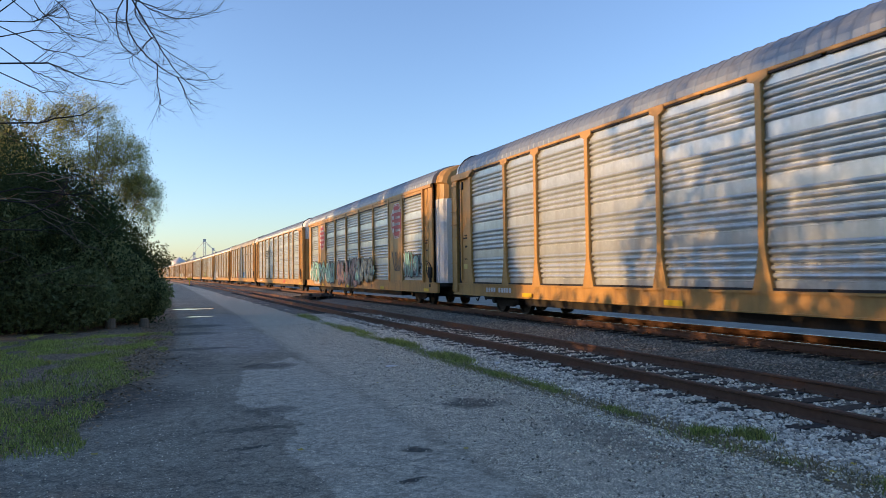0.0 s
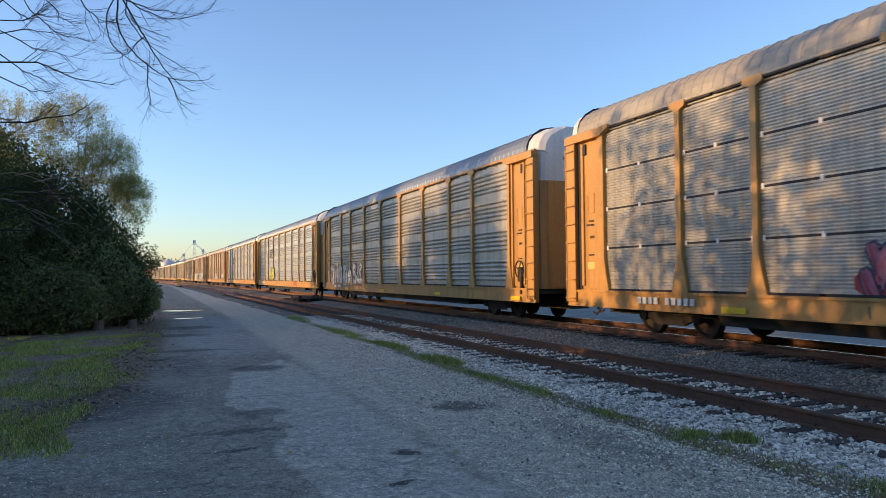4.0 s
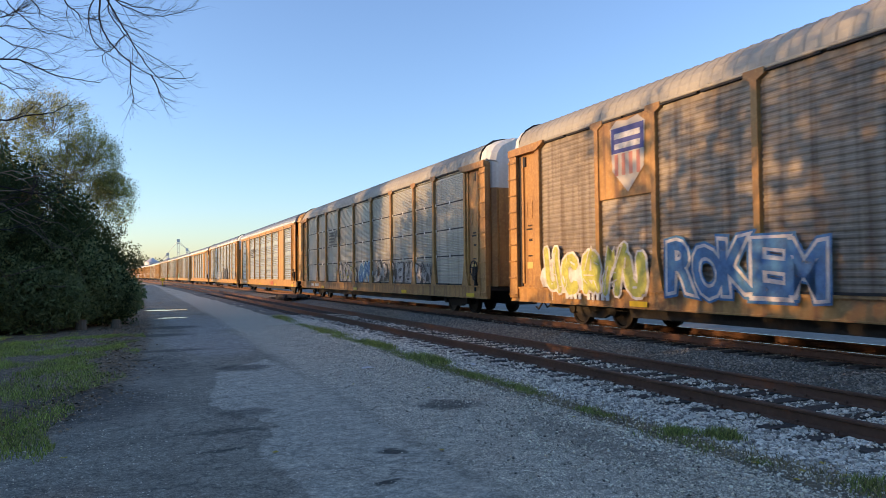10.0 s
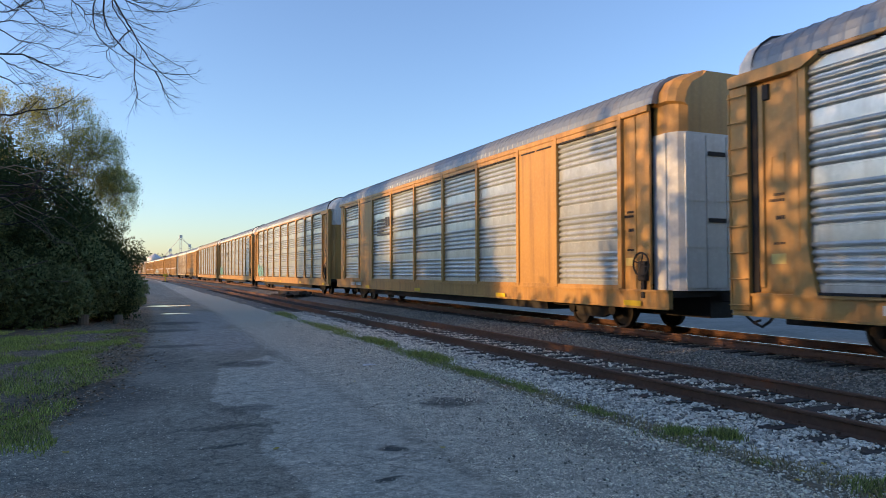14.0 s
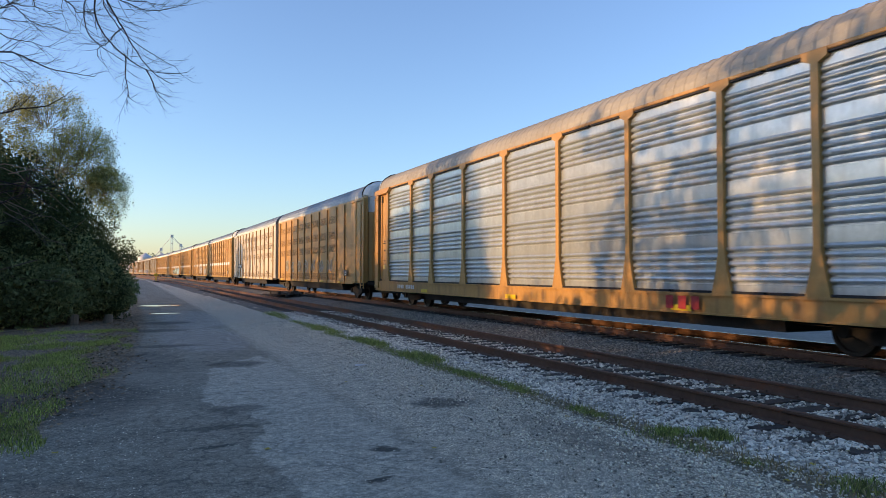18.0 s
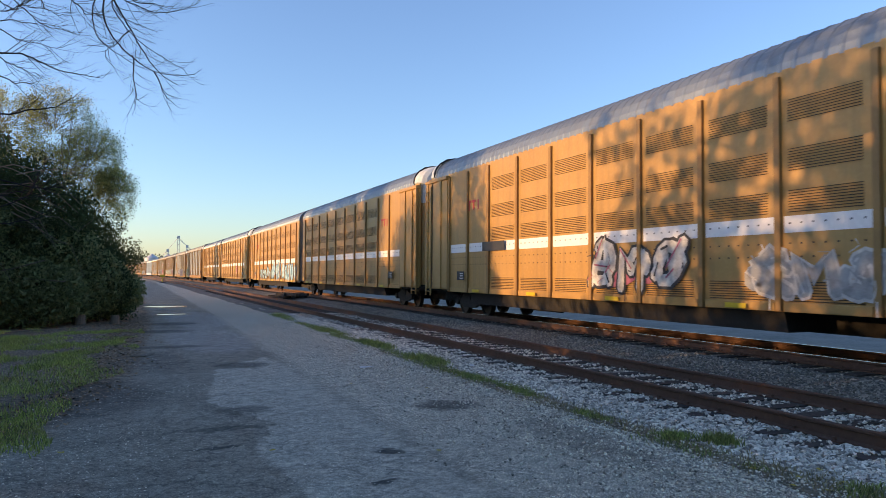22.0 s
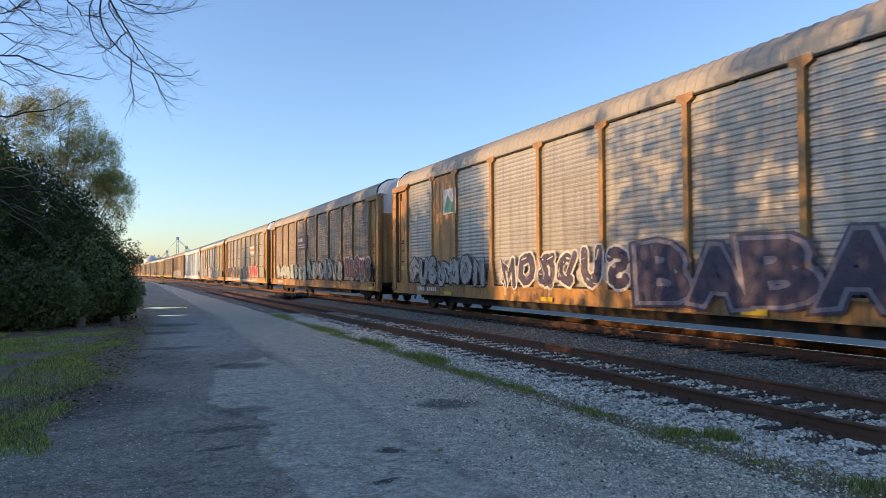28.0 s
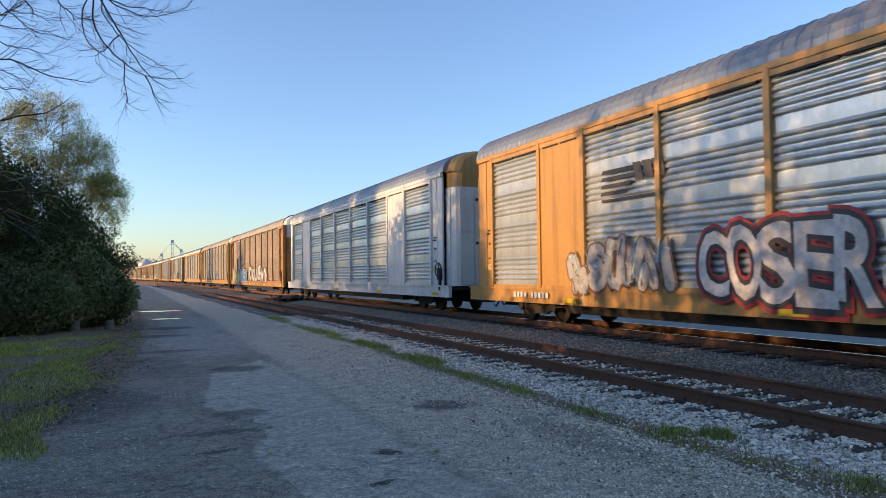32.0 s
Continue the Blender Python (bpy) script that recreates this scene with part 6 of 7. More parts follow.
def elevator():
    e = tagged(new("grain_elevator"), "distant grey steel grain elevator towers with guy cables", "grain elevator")
    e.location = (25.2, 500, 0)
    def leg(x, top, w):
        s = Shape()
        for a in (-w, w):
            for b in (-w, w):
                s.box(x + a - 0.12, x + a + 0.12, b - 0.12, b + 0.12, 0, top)
        z = 2.0
        while z < top - 2:
            s.box(x - w, x + w, -w - 0.1, -w + 0.1, z, z + 0.35)
            z += 3.0
        s.box(x - w - 0.3, x + w + 0.3, -w - 0.3, w + 0.3, top - 1.8, top)
        part("tower", s.mesh("tower", M["steel_far"]), e, "slim lattice elevator leg")
    leg(0.0, 26, 0.6)
    leg(-6.5, 17, 0.5)
    leg(5.5, 20, 0.5)
    for (a, b) in (((0, 0, 25), (-15, 0, 6)), ((0, 0, 25), (17, 0, 8)), ((5.5, 0, 19), (17, 0, 7)), ((-6.5, 0, 16), (-17, 0, 5)), ((0, 0, 24), (5.5, 0, 19))):
        part("cable", Shape().tube([a, b], [0.12, 0.12], 4).mesh("cable", M["steel_far"]), e)
    for x in (-16, -6, 6, 16):
        s = Shape()
        n = 16
        v = [(x + 4.5 * math.cos(2 * math.pi * k / n), 4.5 * math.sin(2 * math.pi * k / n), z) for z in (0, 11) for k in range(n)] + [(x, 0, 14)]
        s.add(v, [(k, (k + 1) % n, n + (k + 1) % n, n + k) for k in range(n)] + [(n + k, n + (k + 1) % n, 2 * n) for k in range(n)])
        part("bin", s.mesh("bin", M["steel_far"]), e, "round steel grain bin")


elevator()


# ---- unseen trees and hedges added along the lane's sunny side to throw the shade ----


def hedge(name, label, x, y0, y1, height, deep, leaves, seed):
    h = tagged(new(name), label, "hedge")
    h.location = (x, (y0 + y1) / 2, 0)
    r = random.Random(seed)
    n = max(2, int((y1 - y0) / 1.6))
    blobs = []
    for i in range(n):
        y = y0 + (i + 0.5) * (y1 - y0) / n
        k = height * r.uniform(0.80, 1.06)
        blobs.append((r.uniform(-0.3, 0.3), y - (y0 + y1) / 2, k * 0.46, deep * r.uniform(0.8, 1.15), 1.25, k * 0.56))
    s = Shape()
    for b in blobs:
        for k in range(2):
            grow(s, (b[0] + r.uniform(-0.3, 0.3), b[1] + r.uniform(-0.4, 0.4), -0.03), (r.gauss(0, 0.2), r.gauss(0, 0.2), 1), b[2], 0.05, 2, r, 0.4)
    part("stems", s.mesh("stems", M["bark"]), h)
    part("foliage", leaf_cloud(blobs, leaves, 0.21, M["leaf_dark"], seed, "foliage", 0.2), h)


# hedges out of view, tall enough to shade ground and rails, not the flanks
hedge("near_hedge", "unseen low dense hedge added to shade the lane and rails", -9.0, -16, 23.5, 3.55, 1.5, 30000, 41)
hedge("far_hedge", "unseen low hedge added to shade the lane further on", -6.5, 52, 150, 2.5, 1.4, 22000, 42)
# crowns out of view, placed to shape the sun patches on the train
leafy_tree("verge_tree", "unseen leafy tree on the verge that dapples the near cars", -11.0, 10.2, 9.0,
           [(-11, 10.2, 5.4, 2.4, 2.3, 4.2), (-11, 13.6, 5.2, 2.2, 2.0, 4.2), (-11, 6.4, 5.2, 2.4, 2.8, 4.2), (-11.5, 15.6, 3.6, 1.6, 1.1, 2.6), (-11.5, 2.0, 5.2, 2.4, 3.0, 4.2)], 21000, 0.18, M["leaf_dark"], 43, 0.2)
leafy_tree("sparse_tree", "unseen thin-leaved tree whose gaps let sun spots onto the cars", -12.0, 18.3, 7.5,
           [(-12, 17.6, 4.6, 1.8, 1.5, 1.9), (-12, 17.0, 7.2, 1.6, 1.3, 1.5), (-12.5, 19.6, 3.4, 1.5, 0.8, 0.9), (-12, 21.6, 3.6, 1.2, 0.7, 1.0), (-12, 18.8, 8.2, 1.2, 0.8, 0.6)], 1700, 0.17, M["leaf_dark"], 44, 0.12)
leafy_tree("back_tree", "unseen broad tree behind the thicket that shades the cars", -9.5, 36.0, 9.0,
           [(-8.5, 41, 5.0, 3.0, 3.4, 5.0), (-8.0, 46.5, 4.8, 2.8, 3.2, 4.8), (-9.5, 36, 2.6, 2.6, 3.0, 2.6), (-9.8, 31, 3.6, 3.0, 3.0, 3.6), (-10.0, 27.2, 5.0, 2.6, 2.6, 5.0), (-7.0, 50.4, 3.8, 2.2, 2.2, 3.9)], 38000, 0.16, M["leaf_dark"], 45, 0.2)
# unseen grove, added to cut the sky light on the near flanks
leafy_tree("grove_tree", "unseen dense grove added behind the lane to block sky light", -12.0, -8.0, 10.0,
           [(-12, -3, 6.0, 3.2, 3.6, 5.6), (-13, -10, 6.0, 3.4, 3.8, 5.8), (-10, -17, 6.0, 3.4, 3.8, 5.6), (-4, -21, 6.0, 3.6, 3.4, 5.6), (4, -22, 5.6, 3.8, 3.4, 5.2)], 18000, 0.24, M["leaf_dark"], 46, 0.22)
for i, (x, y, k) in enumerate(((-9.5, 76, 1.0), (-10.5, 101, 1.15), (-9.0, 140, 1.0), (-13, 175, 1.3))):
    leafy_tree("roadside_tree", "unseen separate leafy tree that shades the cars further off", x, y, 6.5 * k,
               [(x, y, 4.8 * k, 2.2 * k, 2.2 * k, 2.6 * k), (x + 0.6, y + 1.2, 3.2 * k, 1.8 * k, 2.0 * k, 1.8 * k)], 2600, 0.2, M["leaf_dark"], 50 + i, 0.15)


# ---- a bare tree whose twigs hang into view ----


def bare_tree():
    tree = tagged(new("bare_tree"), "bare leafless tree with thin drooping twigs", "tree")
    tree.location = (-6.8, 8.2, 0)
    hanging = [(-0.47, 4.64, 0.09, 3.96, -0.12, -0.26, 0.47, -0.09, 0.008), (-0.4, 4.65, 0.58, 3.93, 0.0, -0.33, 0.68, 0.13, 0.011), (-0.29, 4.67, 0.43, 3.98, -0.03, -0.23, 0.34, -0.09, 0.008), (-0.27, 4.65, 0.4, 3.85, 0.13, -0.23, 0.29, -0.11, 0.011), (-0.18, 4.69, 0.61, 4.79, 0.16, -0.12, 0.21, 0.23, 0.008), (-0.1, 4.7, 0.33, 4.74, 0.12, -0.03, 0.12, 0.0, 0.008), (-0.69, 4.61, -0.42, 4.56, 0.07, -0.12, 0.08, 0.05, 0.008), (-0.21, 3.9, -0.01, 3.56, 0.07, -0.15, 0.09, -0.04, 0.008), (-0.38, 4.52, -0.34, 4.02, -0.06, -0.14, 0.06, -0.15, 0.008), (0.0, 3.93, 0.34, 3.63, 0.07, -0.15, 0.11, -0.12, 0.008)]
    reaching = [(-1.31, 3.96, -0.38, 3.85, 0.27, 0.03, 0.38, 0.05, 0.011), (-1.31, 4.17, -0.78, 4.11, 0.18, -0.08, 0.17, 0.02, 0.007), (-1.21, 4.53, -0.64, 4.25, 0.09, -0.17, 0.28, 0.0, 0.007), (-1.01, 4.56, -0.75, 4.4, 0.08, -0.07, 0.15, 0.04, 0.007), (-1.31, 3.89, -0.96, 3.75, 0.11, -0.08, 0.12, -0.03, 0.007), (-1.31, 3.69, -1.0, 3.65, 0.09, -0.04, 0.07, 0.02, 0.007), (-1.3, 3.32, -0.66, 3.57, 0.23, 0.02, 0.17, 0.12, 0.011), (-1.32, 4.28, -0.75, 4.4, 0.18, 0.06, 0.24, 0.07, 0.007), (-1.32, 4.39, -1.03, 4.56, 0.11, 0.01, 0.07, 0.1, 0.007), (-1.32, 4.45, -1.06, 4.42, 0.11, -0.09, 0.08, 0.0, 0.007)]
    reaching += [(-1.33, 2.47, -0.97, 2.64, 0.13, -0.01, 0.1, 0.11, 0.008), (-1.18, 2.39, -0.94, 2.79, 0.09, 0.04, 0.02, 0.15, 0.008), (-1.32, 2.18, -0.91, 2.3, 0.17, 0.0, 0.09, 0.1, 0.008), (-1.0, 2.56, -0.69, 2.62, 0.09, -0.02, 0.09, 0.04, 0.008)]
    r = random.Random(77)
    trunk = Shape().tube([(0, 0, -0.05), (0.05, 0.05, 1.5), (0.2, 0.1, 3.2), (0.5, 0.15, 4.6)], [0.24, 0.19, 0.15, 0.11], 9)
    # two boughs reach out over the verge and carry the twigs
    bough = [(0.45, 0.15, 4.4), (2.2, 0.2, 5.4), (4.4, 0.25, 5.75), (6.5, 0.3, 5.05)]
    low = [(0.2, 0.1, 3.3), (2.0, 0.2, 3.7), (3.6, 0.25, 3.75), (4.75, 0.3, 3.92)]
    trunk.tube(bough, [0.10, 0.075, 0.045, 0.022], 7)
    trunk.tube(low, [0.08, 0.05, 0.03, 0.014], 6)
    lowest = [(0.08, 0.08, 1.9), (2.0, 0.15, 2.1), (3.6, 0.2, 2.2), (4.75, 0.3, 2.36)]
    trunk.tube(lowest, [0.06, 0.04, 0.025, 0.012], 6)
    for k in range(5):
        grow(trunk, (0.4, 0.1, 4.2), (r.gauss(-0.3, 0.5), r.gauss(0, 0.6), 1), 2.2, 0.07, 3, r, 0.5)
    part("trunk", trunk.mesh("trunk", M["bark"]), tree, "grey trunk with long boughs")

    def twiglet(s, p, d, length, radius, depth):
        """A thin twig that bends over and turns up at its tip."""
        q, pts, rad = Vector(p), [tuple(p)], [radius]
        steps = 5
        for k in range(steps):
            d = (d + Vector((0.10, r.gauss(0, 0.05), 0.10)) + Vector((r.gauss(0, 0.10), r.gauss(0, 0.10), r.gauss(0, 0.10)))).normalized()
            q = q + d * length / steps
            pts.append(tuple(q))
            rad.append(radius * (1 - 0.13 * (k + 1)))
            if depth and k > 0 and r.random() < 0.55:
                turn = r.choice((-1, 1)) * r.uniform(0.35, 0.8)
                e = Vector((d.x * math.cos(turn) - d.z * math.sin(turn), d.y + r.gauss(0, 0.3), d.x * math.sin(turn) + d.z * math.cos(turn)))
                twiglet(s, pts[-1], e, length * r.uniform(0.3, 0.6), rad[-1] * 0.75, depth - 1)
        s.tube(pts, rad, 3)

    kept = []
    for n, (x0, z0, x1, z1, ax, az, bx, bz, thick) in enumerate(hanging + reaching):
        # a curve that leaves along (ax, az) and arrives along (bx, bz)
        s = Shape()
        dy = r.uniform(-0.25, 0.25)
        p0, p3 = Vector((x0 + 6.8, 0.3, z0)), Vector((x1 + 6.8, 0.3 + dy, z1))
        if n in (7, 8, 9):
            p0 = kept[(1, 3, 1)[n - 7]][(9, 5, 12)[n - 7]]
        p1, p2 = p0 + Vector((ax, 0, az)), p3 - Vector((bx, 0, bz))
        pts = []
        m = 16
        for k in range(m + 1):
            t = k / m
            q = p0 * (1 - t) ** 3 + p1 * 3 * t * (1 - t) ** 2 + p2 * 3 * t * t * (1 - t) + p3 * t ** 3
            pts.append(q + Vector((0.012 * math.sin(9 * t + 2 * n), r.gauss(0, 0.003), 0.012 * math.sin(11 * t + 3 * n))) + Vector((r.gauss(0, 0.003), 0, r.gauss(0, 0.003))))
        kept.append(list(pts))
        root = None
        if n in (0, 1, 2, 3, 4, 5, 6):
            root = Vector((6.5, 0.3, 5.05))
        elif n >= len(hanging) and abs(pts[0].x - 5.49) < 0.35:
            root = Vector(low[-1]) if pts[0].z > 3.2 else Vector(lowest[-1])
        if root:
            back = pts[0] - Vector((ax, 0, az)).normalized() * 0.35
            pts = [root, root.lerp(back, 0.55) + Vector((0, 0, 0.04)), back] + pts
            m += 3
        rad = [thick * (1 - 0.68 * i / m) for i in range(m + 1)]
        s.tube([tuple(p) for p in pts], rad, 5)
        for i in range(3, m + 1):
            if r.random() < 0.75:
                d = (pts[min(i + 1, m)] - pts[i - 1]).normalized()
                turn = r.choice((-1, 1)) * r.uniform(0.35, 0.75)
                e = Vector((d.x * math.cos(turn) - d.z * math.sin(turn), d.y + r.gauss(0, 0.25), d.x * math.sin(turn) + d.z * math.cos(turn)))
                twiglet(s, pts[i], e, r.uniform(0.12, 0.42) * (1.2 - 0.5 * i / m), max(0.003, rad[i] * 0.55), 2 if i < m - 3 else 1)
        part("branch", s.mesh("branch", M["twig"]), tree, "thin dark forked twig")


bare_tree()


# ---- ground cover and litter ----


def scattered(name, label, category, places, sizes, mat, seed, flat=0.7):
    """Angular stones as one loose mass: an irregular eight-faced lump for each place."""
    r = np.random.RandomState(seed)
    n = len(places)
    p, s = np.array(places), np.array(sizes)[:, None, None]
    base = np.array([(1, 0, 0), (-1, 0, 0), (0, 1, 0), (0, -1, 0), (0, 0, 1), (0, 0, -1)], float)
    v = np.repeat(base[None], n, 0) * r.uniform(0.55, 1.2, (n, 6, 1)) + r.normal(0, 0.16, (n, 6, 3))
    q = r.normal(size=(n, 4))
    q /= np.linalg.norm(q, axis=1)[:, None]
    w, x, y, z = q.T
    rot = np.stack([1 - 2 * (y * y + z * z), 2 * (x * y - z * w), 2 * (x * z + y * w), 2 * (x * y + z * w), 1 - 2 * (x * x + z * z), 2 * (y * z - x * w),
                    2 * (x * z - y * w), 2 * (y * z + x * w), 1 - 2 * (x * x + y * y)], 1).reshape(n, 3, 3)
    v = np.einsum("nij,nkj->nki", rot, v) * s * np.array([1, 1, flat]) + p[:, None]
    f = np.array([(0, 2, 4), (2, 1, 4), (1, 3, 4), (3, 0, 4), (2, 0, 5), (1, 2, 5), (3, 1, 5), (0, 3, 5)])
    f = (f[None] + 6 * np.arange(n)[:, None, None]).reshape(-1, 3)
    m = bpy.data.meshes.new(name)
    m.from_pydata(v.reshape(-1, 3).tolist(), [], f.tolist())
    m.update()
    m.materials.append(mat)
    return tagged(part(name, m), label, category, kind="stuff")


def near_weighted(r, n, x0, x1, y0, y1, power=2.2):
    """Places that are denser near the lane's end where one stands."""
    y = y0 + (y1 - y0) * r.uniform(0, 1, n) ** power
    return r.uniform(x0, x1, n), y


rs = np.random.RandomState(9)
BED_X, BED_Z = [4.7, 5.3, 6.0, 8.9, 9.7, 10.3, 13.4], [0.006, 0.008, -0.032, -0.034, 0.03, 0.085, 0.085]
M["stone_dark"] = islands(material("dark_ballast_stone", (0.29, 0.265, 0.215), 0.9, light=(0.44, 0.40, 0.33), fine=40, bump=0.3), 0.35, 1.6)
for name, label, mat, strips in (
        ("ballast_stones", "loose pale angular ballast stones beside the siding", "stone", ((5.15, 6.68, 1.5, 30, 24000, 0.016, 0.046), (6.80, 8.16, 1.5, 30, 9000, 0.018, 0.044), (4.45, 5.2, 1.5, 20, 5200, 0.010, 0.026))),
        ("main_ballast_stones", "darker grey-brown ballast stones of the main line", "stone_dark", ((8.30, 10.3, 2.0, 36, 22000, 0.015, 0.036), (10.2, 13.3, 3.0, 34, 9000, 0.014, 0.034)))):
    px, py, pz, sz = [], [], [], []
    for x0, x1, y0, y1, n, a, b in strips:
        x, y = near_weighted(rs, n, x0, x1, y0, y1, 1.7)
        # timbers stay mostly clear of stones
        off = np.abs((y + 4.0 + 0.27) % 0.54 - 0.27)
        timber = ((np.abs(x - X_SIDE) < 1.27) | (np.abs(x - X_MAIN) < 1.27)) & (off < 0.125)
        keep = ~timber | (rs.uniform(0, 1, n) < 0.10 + 0.5 * (np.sin(y * 2.3 + x) > 0.72))
        x, y, timber = x[keep], y[keep], timber[keep]
        px += list(x - BEND * y * y)
        py += list(y)
        pz += list(np.interp(x, BED_X, BED_Z) + 0.006 + 0.022 * timber)
        sz += list(rs.uniform(a, b, len(x)))
    scattered(name, label, "ballast", list(zip(px, py, pz)), sz, M[mat], 3)
x, y = near_weighted(rs, 26000, 2.4, 5.1, 2.2, 24, 1.9)
keep = rs.uniform(0, 1, len(x)) < np.clip((x - 2.6) / 2.4, 0.06, 1)
scattered("lane_pebbles", "small loose pebbles on the gravel shoulder", "gravel", list(zip(x[keep], y[keep], 0.024 + 0 * x[keep])), rs.uniform(0.005, 0.019, keep.sum()), M["pebble"], 4)
x, y = near_weighted(rs, 11000, -1.3, 2.8, 3.2, 22, 1.7)
scattered("lane_grit", "fine grit and crumbs on the asphalt", "gravel", list(zip(x, y, 0.016 + 0 * x)), rs.uniform(0.004, 0.013, len(x)), M["pebble"], 5)
M["weed"] = islands(material("dull_weed", (0.27, 0.36, 0.09), 0.8, light=(0.38, 0.40, 0.14), dark=(0.24, 0.19, 0.09), coarse=3.0, bump=0), 0.4, 1.6)
M["dead_leaf"] = islands(material("dry_brown_leaf", (0.27, 0.16, 0.085), 0.85, bump=0), 0.4, 1.7)


def leaf_litter():
    """Dry leaves and crumbs strewn over the soil edge."""
    r = np.random.RandomState(12)
    y = 7.6 + 19.0 * r.uniform(0, 1, 5200)
    x = np.interp(y, [7.6, 8.3, 9.8, 11.2, 13.7, 18.6, 26], [-1.6, -1.1, -0.9, -0.55, -0.35, -0.15, 0.0]) + r.normal(-0.25, 0.36, 5200)
    n = len(x)
    a, s = r.uniform(0, 6.28, n), r.uniform(0.012, 0.035, n)
    u = np.stack([np.cos(a), np.sin(a), r.normal(0, 0.25, n)], 1) * s[:, None]
    w = np.stack([-np.sin(a), np.cos(a), r.normal(0, 0.35, n)], 1) * s[:, None] * 0.6
    p = np.stack([x, y, 0.030 + 0 * x], 1)
    v = np.stack([p - u, p + w, p + u, p - w], 1).reshape(-1, 3)
    f = np.arange(4 * n).reshape(-1, 4)
    m = bpy.data.meshes.new("leaf_litter")
    m.from_pydata(v.tolist(), [], f.tolist())
    m.update()
    m.materials.append(M["dead_leaf"])
    tagged(part("leaf_litter", m), "dry brown leaf litter along the lane's edge", "leaf litter", kind="stuff")


leaf_litter()


def blades(name, label, category, places, height, seed, mat, kind="stuff"):
    r = np.random.RandomState(seed)
    n = len(places)
    p = np.array(places)
    a = r.uniform(0, 2 * np.pi, n)
    h = height * r.uniform(0.4, 1.25, n)
    w = 0.003 + 0.003 * r.uniform(0, 1, n) + 0.018 * h
    lean = r.normal(0, 0.45, (n, 2)) * h[:, None]
    d = np.stack([np.cos(a), np.sin(a), 0 * a], 1) * w[:, None]
    tip = p + np.concatenate([lean, h[:, None]], 1)
    mid = p + np.concatenate([lean * 0.35, h[:, None] * 0.6], 1)
    v = np.stack([p - d, p + d, mid + d * 0.7, tip, mid - d * 0.7], 1).reshape(-1, 3)
    f = (np.arange(n) * 5)[:, None]
    faces = (f + np.array([0, 1, 2, 4])).tolist() + (f + np.array([4, 2, 3])).tolist()
    m = bpy.data.meshes.new(name)
    m.from_pydata(v.tolist(), [], faces)
    m.update()
    m.materials.append(mat)
    return tagged(part(name, m), label, category, kind=kind)


M["earth"] = material("dry_brown_earth", (0.24, 0.185, 0.12), 0.95, dark=(0.11, 0.08, 0.05), light=(0.42, 0.34, 0.23), coarse=3.0, fine=26, bump=0.9, amount=0.9)
ys = [-20.0 + 0.12 * i for i in range(293)]
edge_strip = [(5.0 - 0.20 - 0.10 * noise.noise(Vector((0.0, y * 1.7, 2.0))) - 0.25 * min(1.0, max(0.0, (4.6 - y) / 2.6)), 5.0 + 0.14 + 0.14 * noise.noise(Vector((4.0, y * 1.9, 2.0))) + 0.45 * min(1.0, max(0.0, (4.8 - y) / 2.6))) for y in ys]
s = Shape().add([(x, y, 0.020) for (a, b), y in zip(edge_strip, ys) for x in (a, (a + b) / 2, b)], [(3 * j + i, 3 * j + i + 1, 3 * j + i + 4, 3 * j + i + 3) for j in range(len(ys) - 1) for i in range(2)])
tagged(part("earth_strip", s.mesh("earth_strip", M["earth"])), "strip of dry brown earth between gravel and ballast", "earth", kind="structure")
straw = material("dry_straw", (0.42, 0.33, 0.17), 0.8, bump=0)
pl = [(5.0 + rs.normal(0, 0.16) + 0.12 * max(0.0, 5 - y), y, 0.02) for y in 2.3 + 9.0 * rs.uniform(0, 1, 2600) ** 1.6]
blades("dry_grass", "dry straw-coloured grass along the ballast edge", "grass", pl, 0.045, 88, islands(straw, 0.5, 1.4))


spots = []
while len(spots) < 80000:
    x, y = rs.uniform(-7.5, 0.6), rs.uniform(6.5, 23.8)
    edge = -1.02 + 0.105 * max(0.0, y - 9) + 0.9 * noise.noise(Vector((x * 0.5, y * 0.5, 1.0)))
    d = 1.3 * noise.noise(Vector((x * 1.3, y * 0.8, 4.0))) + 0.22 - 0.5 * max(0.0, (y - 19) / 4)
    if x < edge and rs.uniform() < 0.2 + d:
        spots.append((x, y, 0.010 if x > -3.3 else -0.012))
blades("verge_grass", "short patchy green grass on the verge", "grass", spots, 0.058, 6, M["grass"])
WEEDS = ((5.10, 15.8, 0.34, 1.3, 1500, 0.11), (5.14, 12.6, 0.32, 1.1, 1500, 0.11), (4.98, 10.5, 0.20, 0.9, 600, 0.08), (5.05, 8.85, 0.20, 0.8, 600, 0.07), (4.98, 6.95, 0.18, 0.5, 420, 0.065),
         (5.09, 5.8, 0.24, 0.26, 520, 0.08), (5.35, 5.45, 0.26, 0.24, 620, 0.10), (4.91, 4.6, 0.16, 0.2, 120, 0.05), (5.2, 3.75, 0.4, 0.3, 400, 0.08), (5.2, 20, 0.4, 2.4, 900, 0.10), (5.2, 27, 0.5, 3.0, 900, 0.10))
for i, (wx, wy, rx, ry, n, tall) in enumerate(WEEDS):
    pl = []
    for _ in range(n):
        q = rs.randint(0, 5)
        pl.append((wx + rx * (0.35 * math.sin(7.1 * q + i) + rs.normal(0, 0.22)), wy + ry * (0.45 * math.cos(4.3 * q + 2 * i) + rs.normal(0, 0.22)), 0.006))
    blades("weed_clump", "low yellowish green weeds at the edge of the ballast", "weeds", pl, tall, 60 + i, M["weed"])
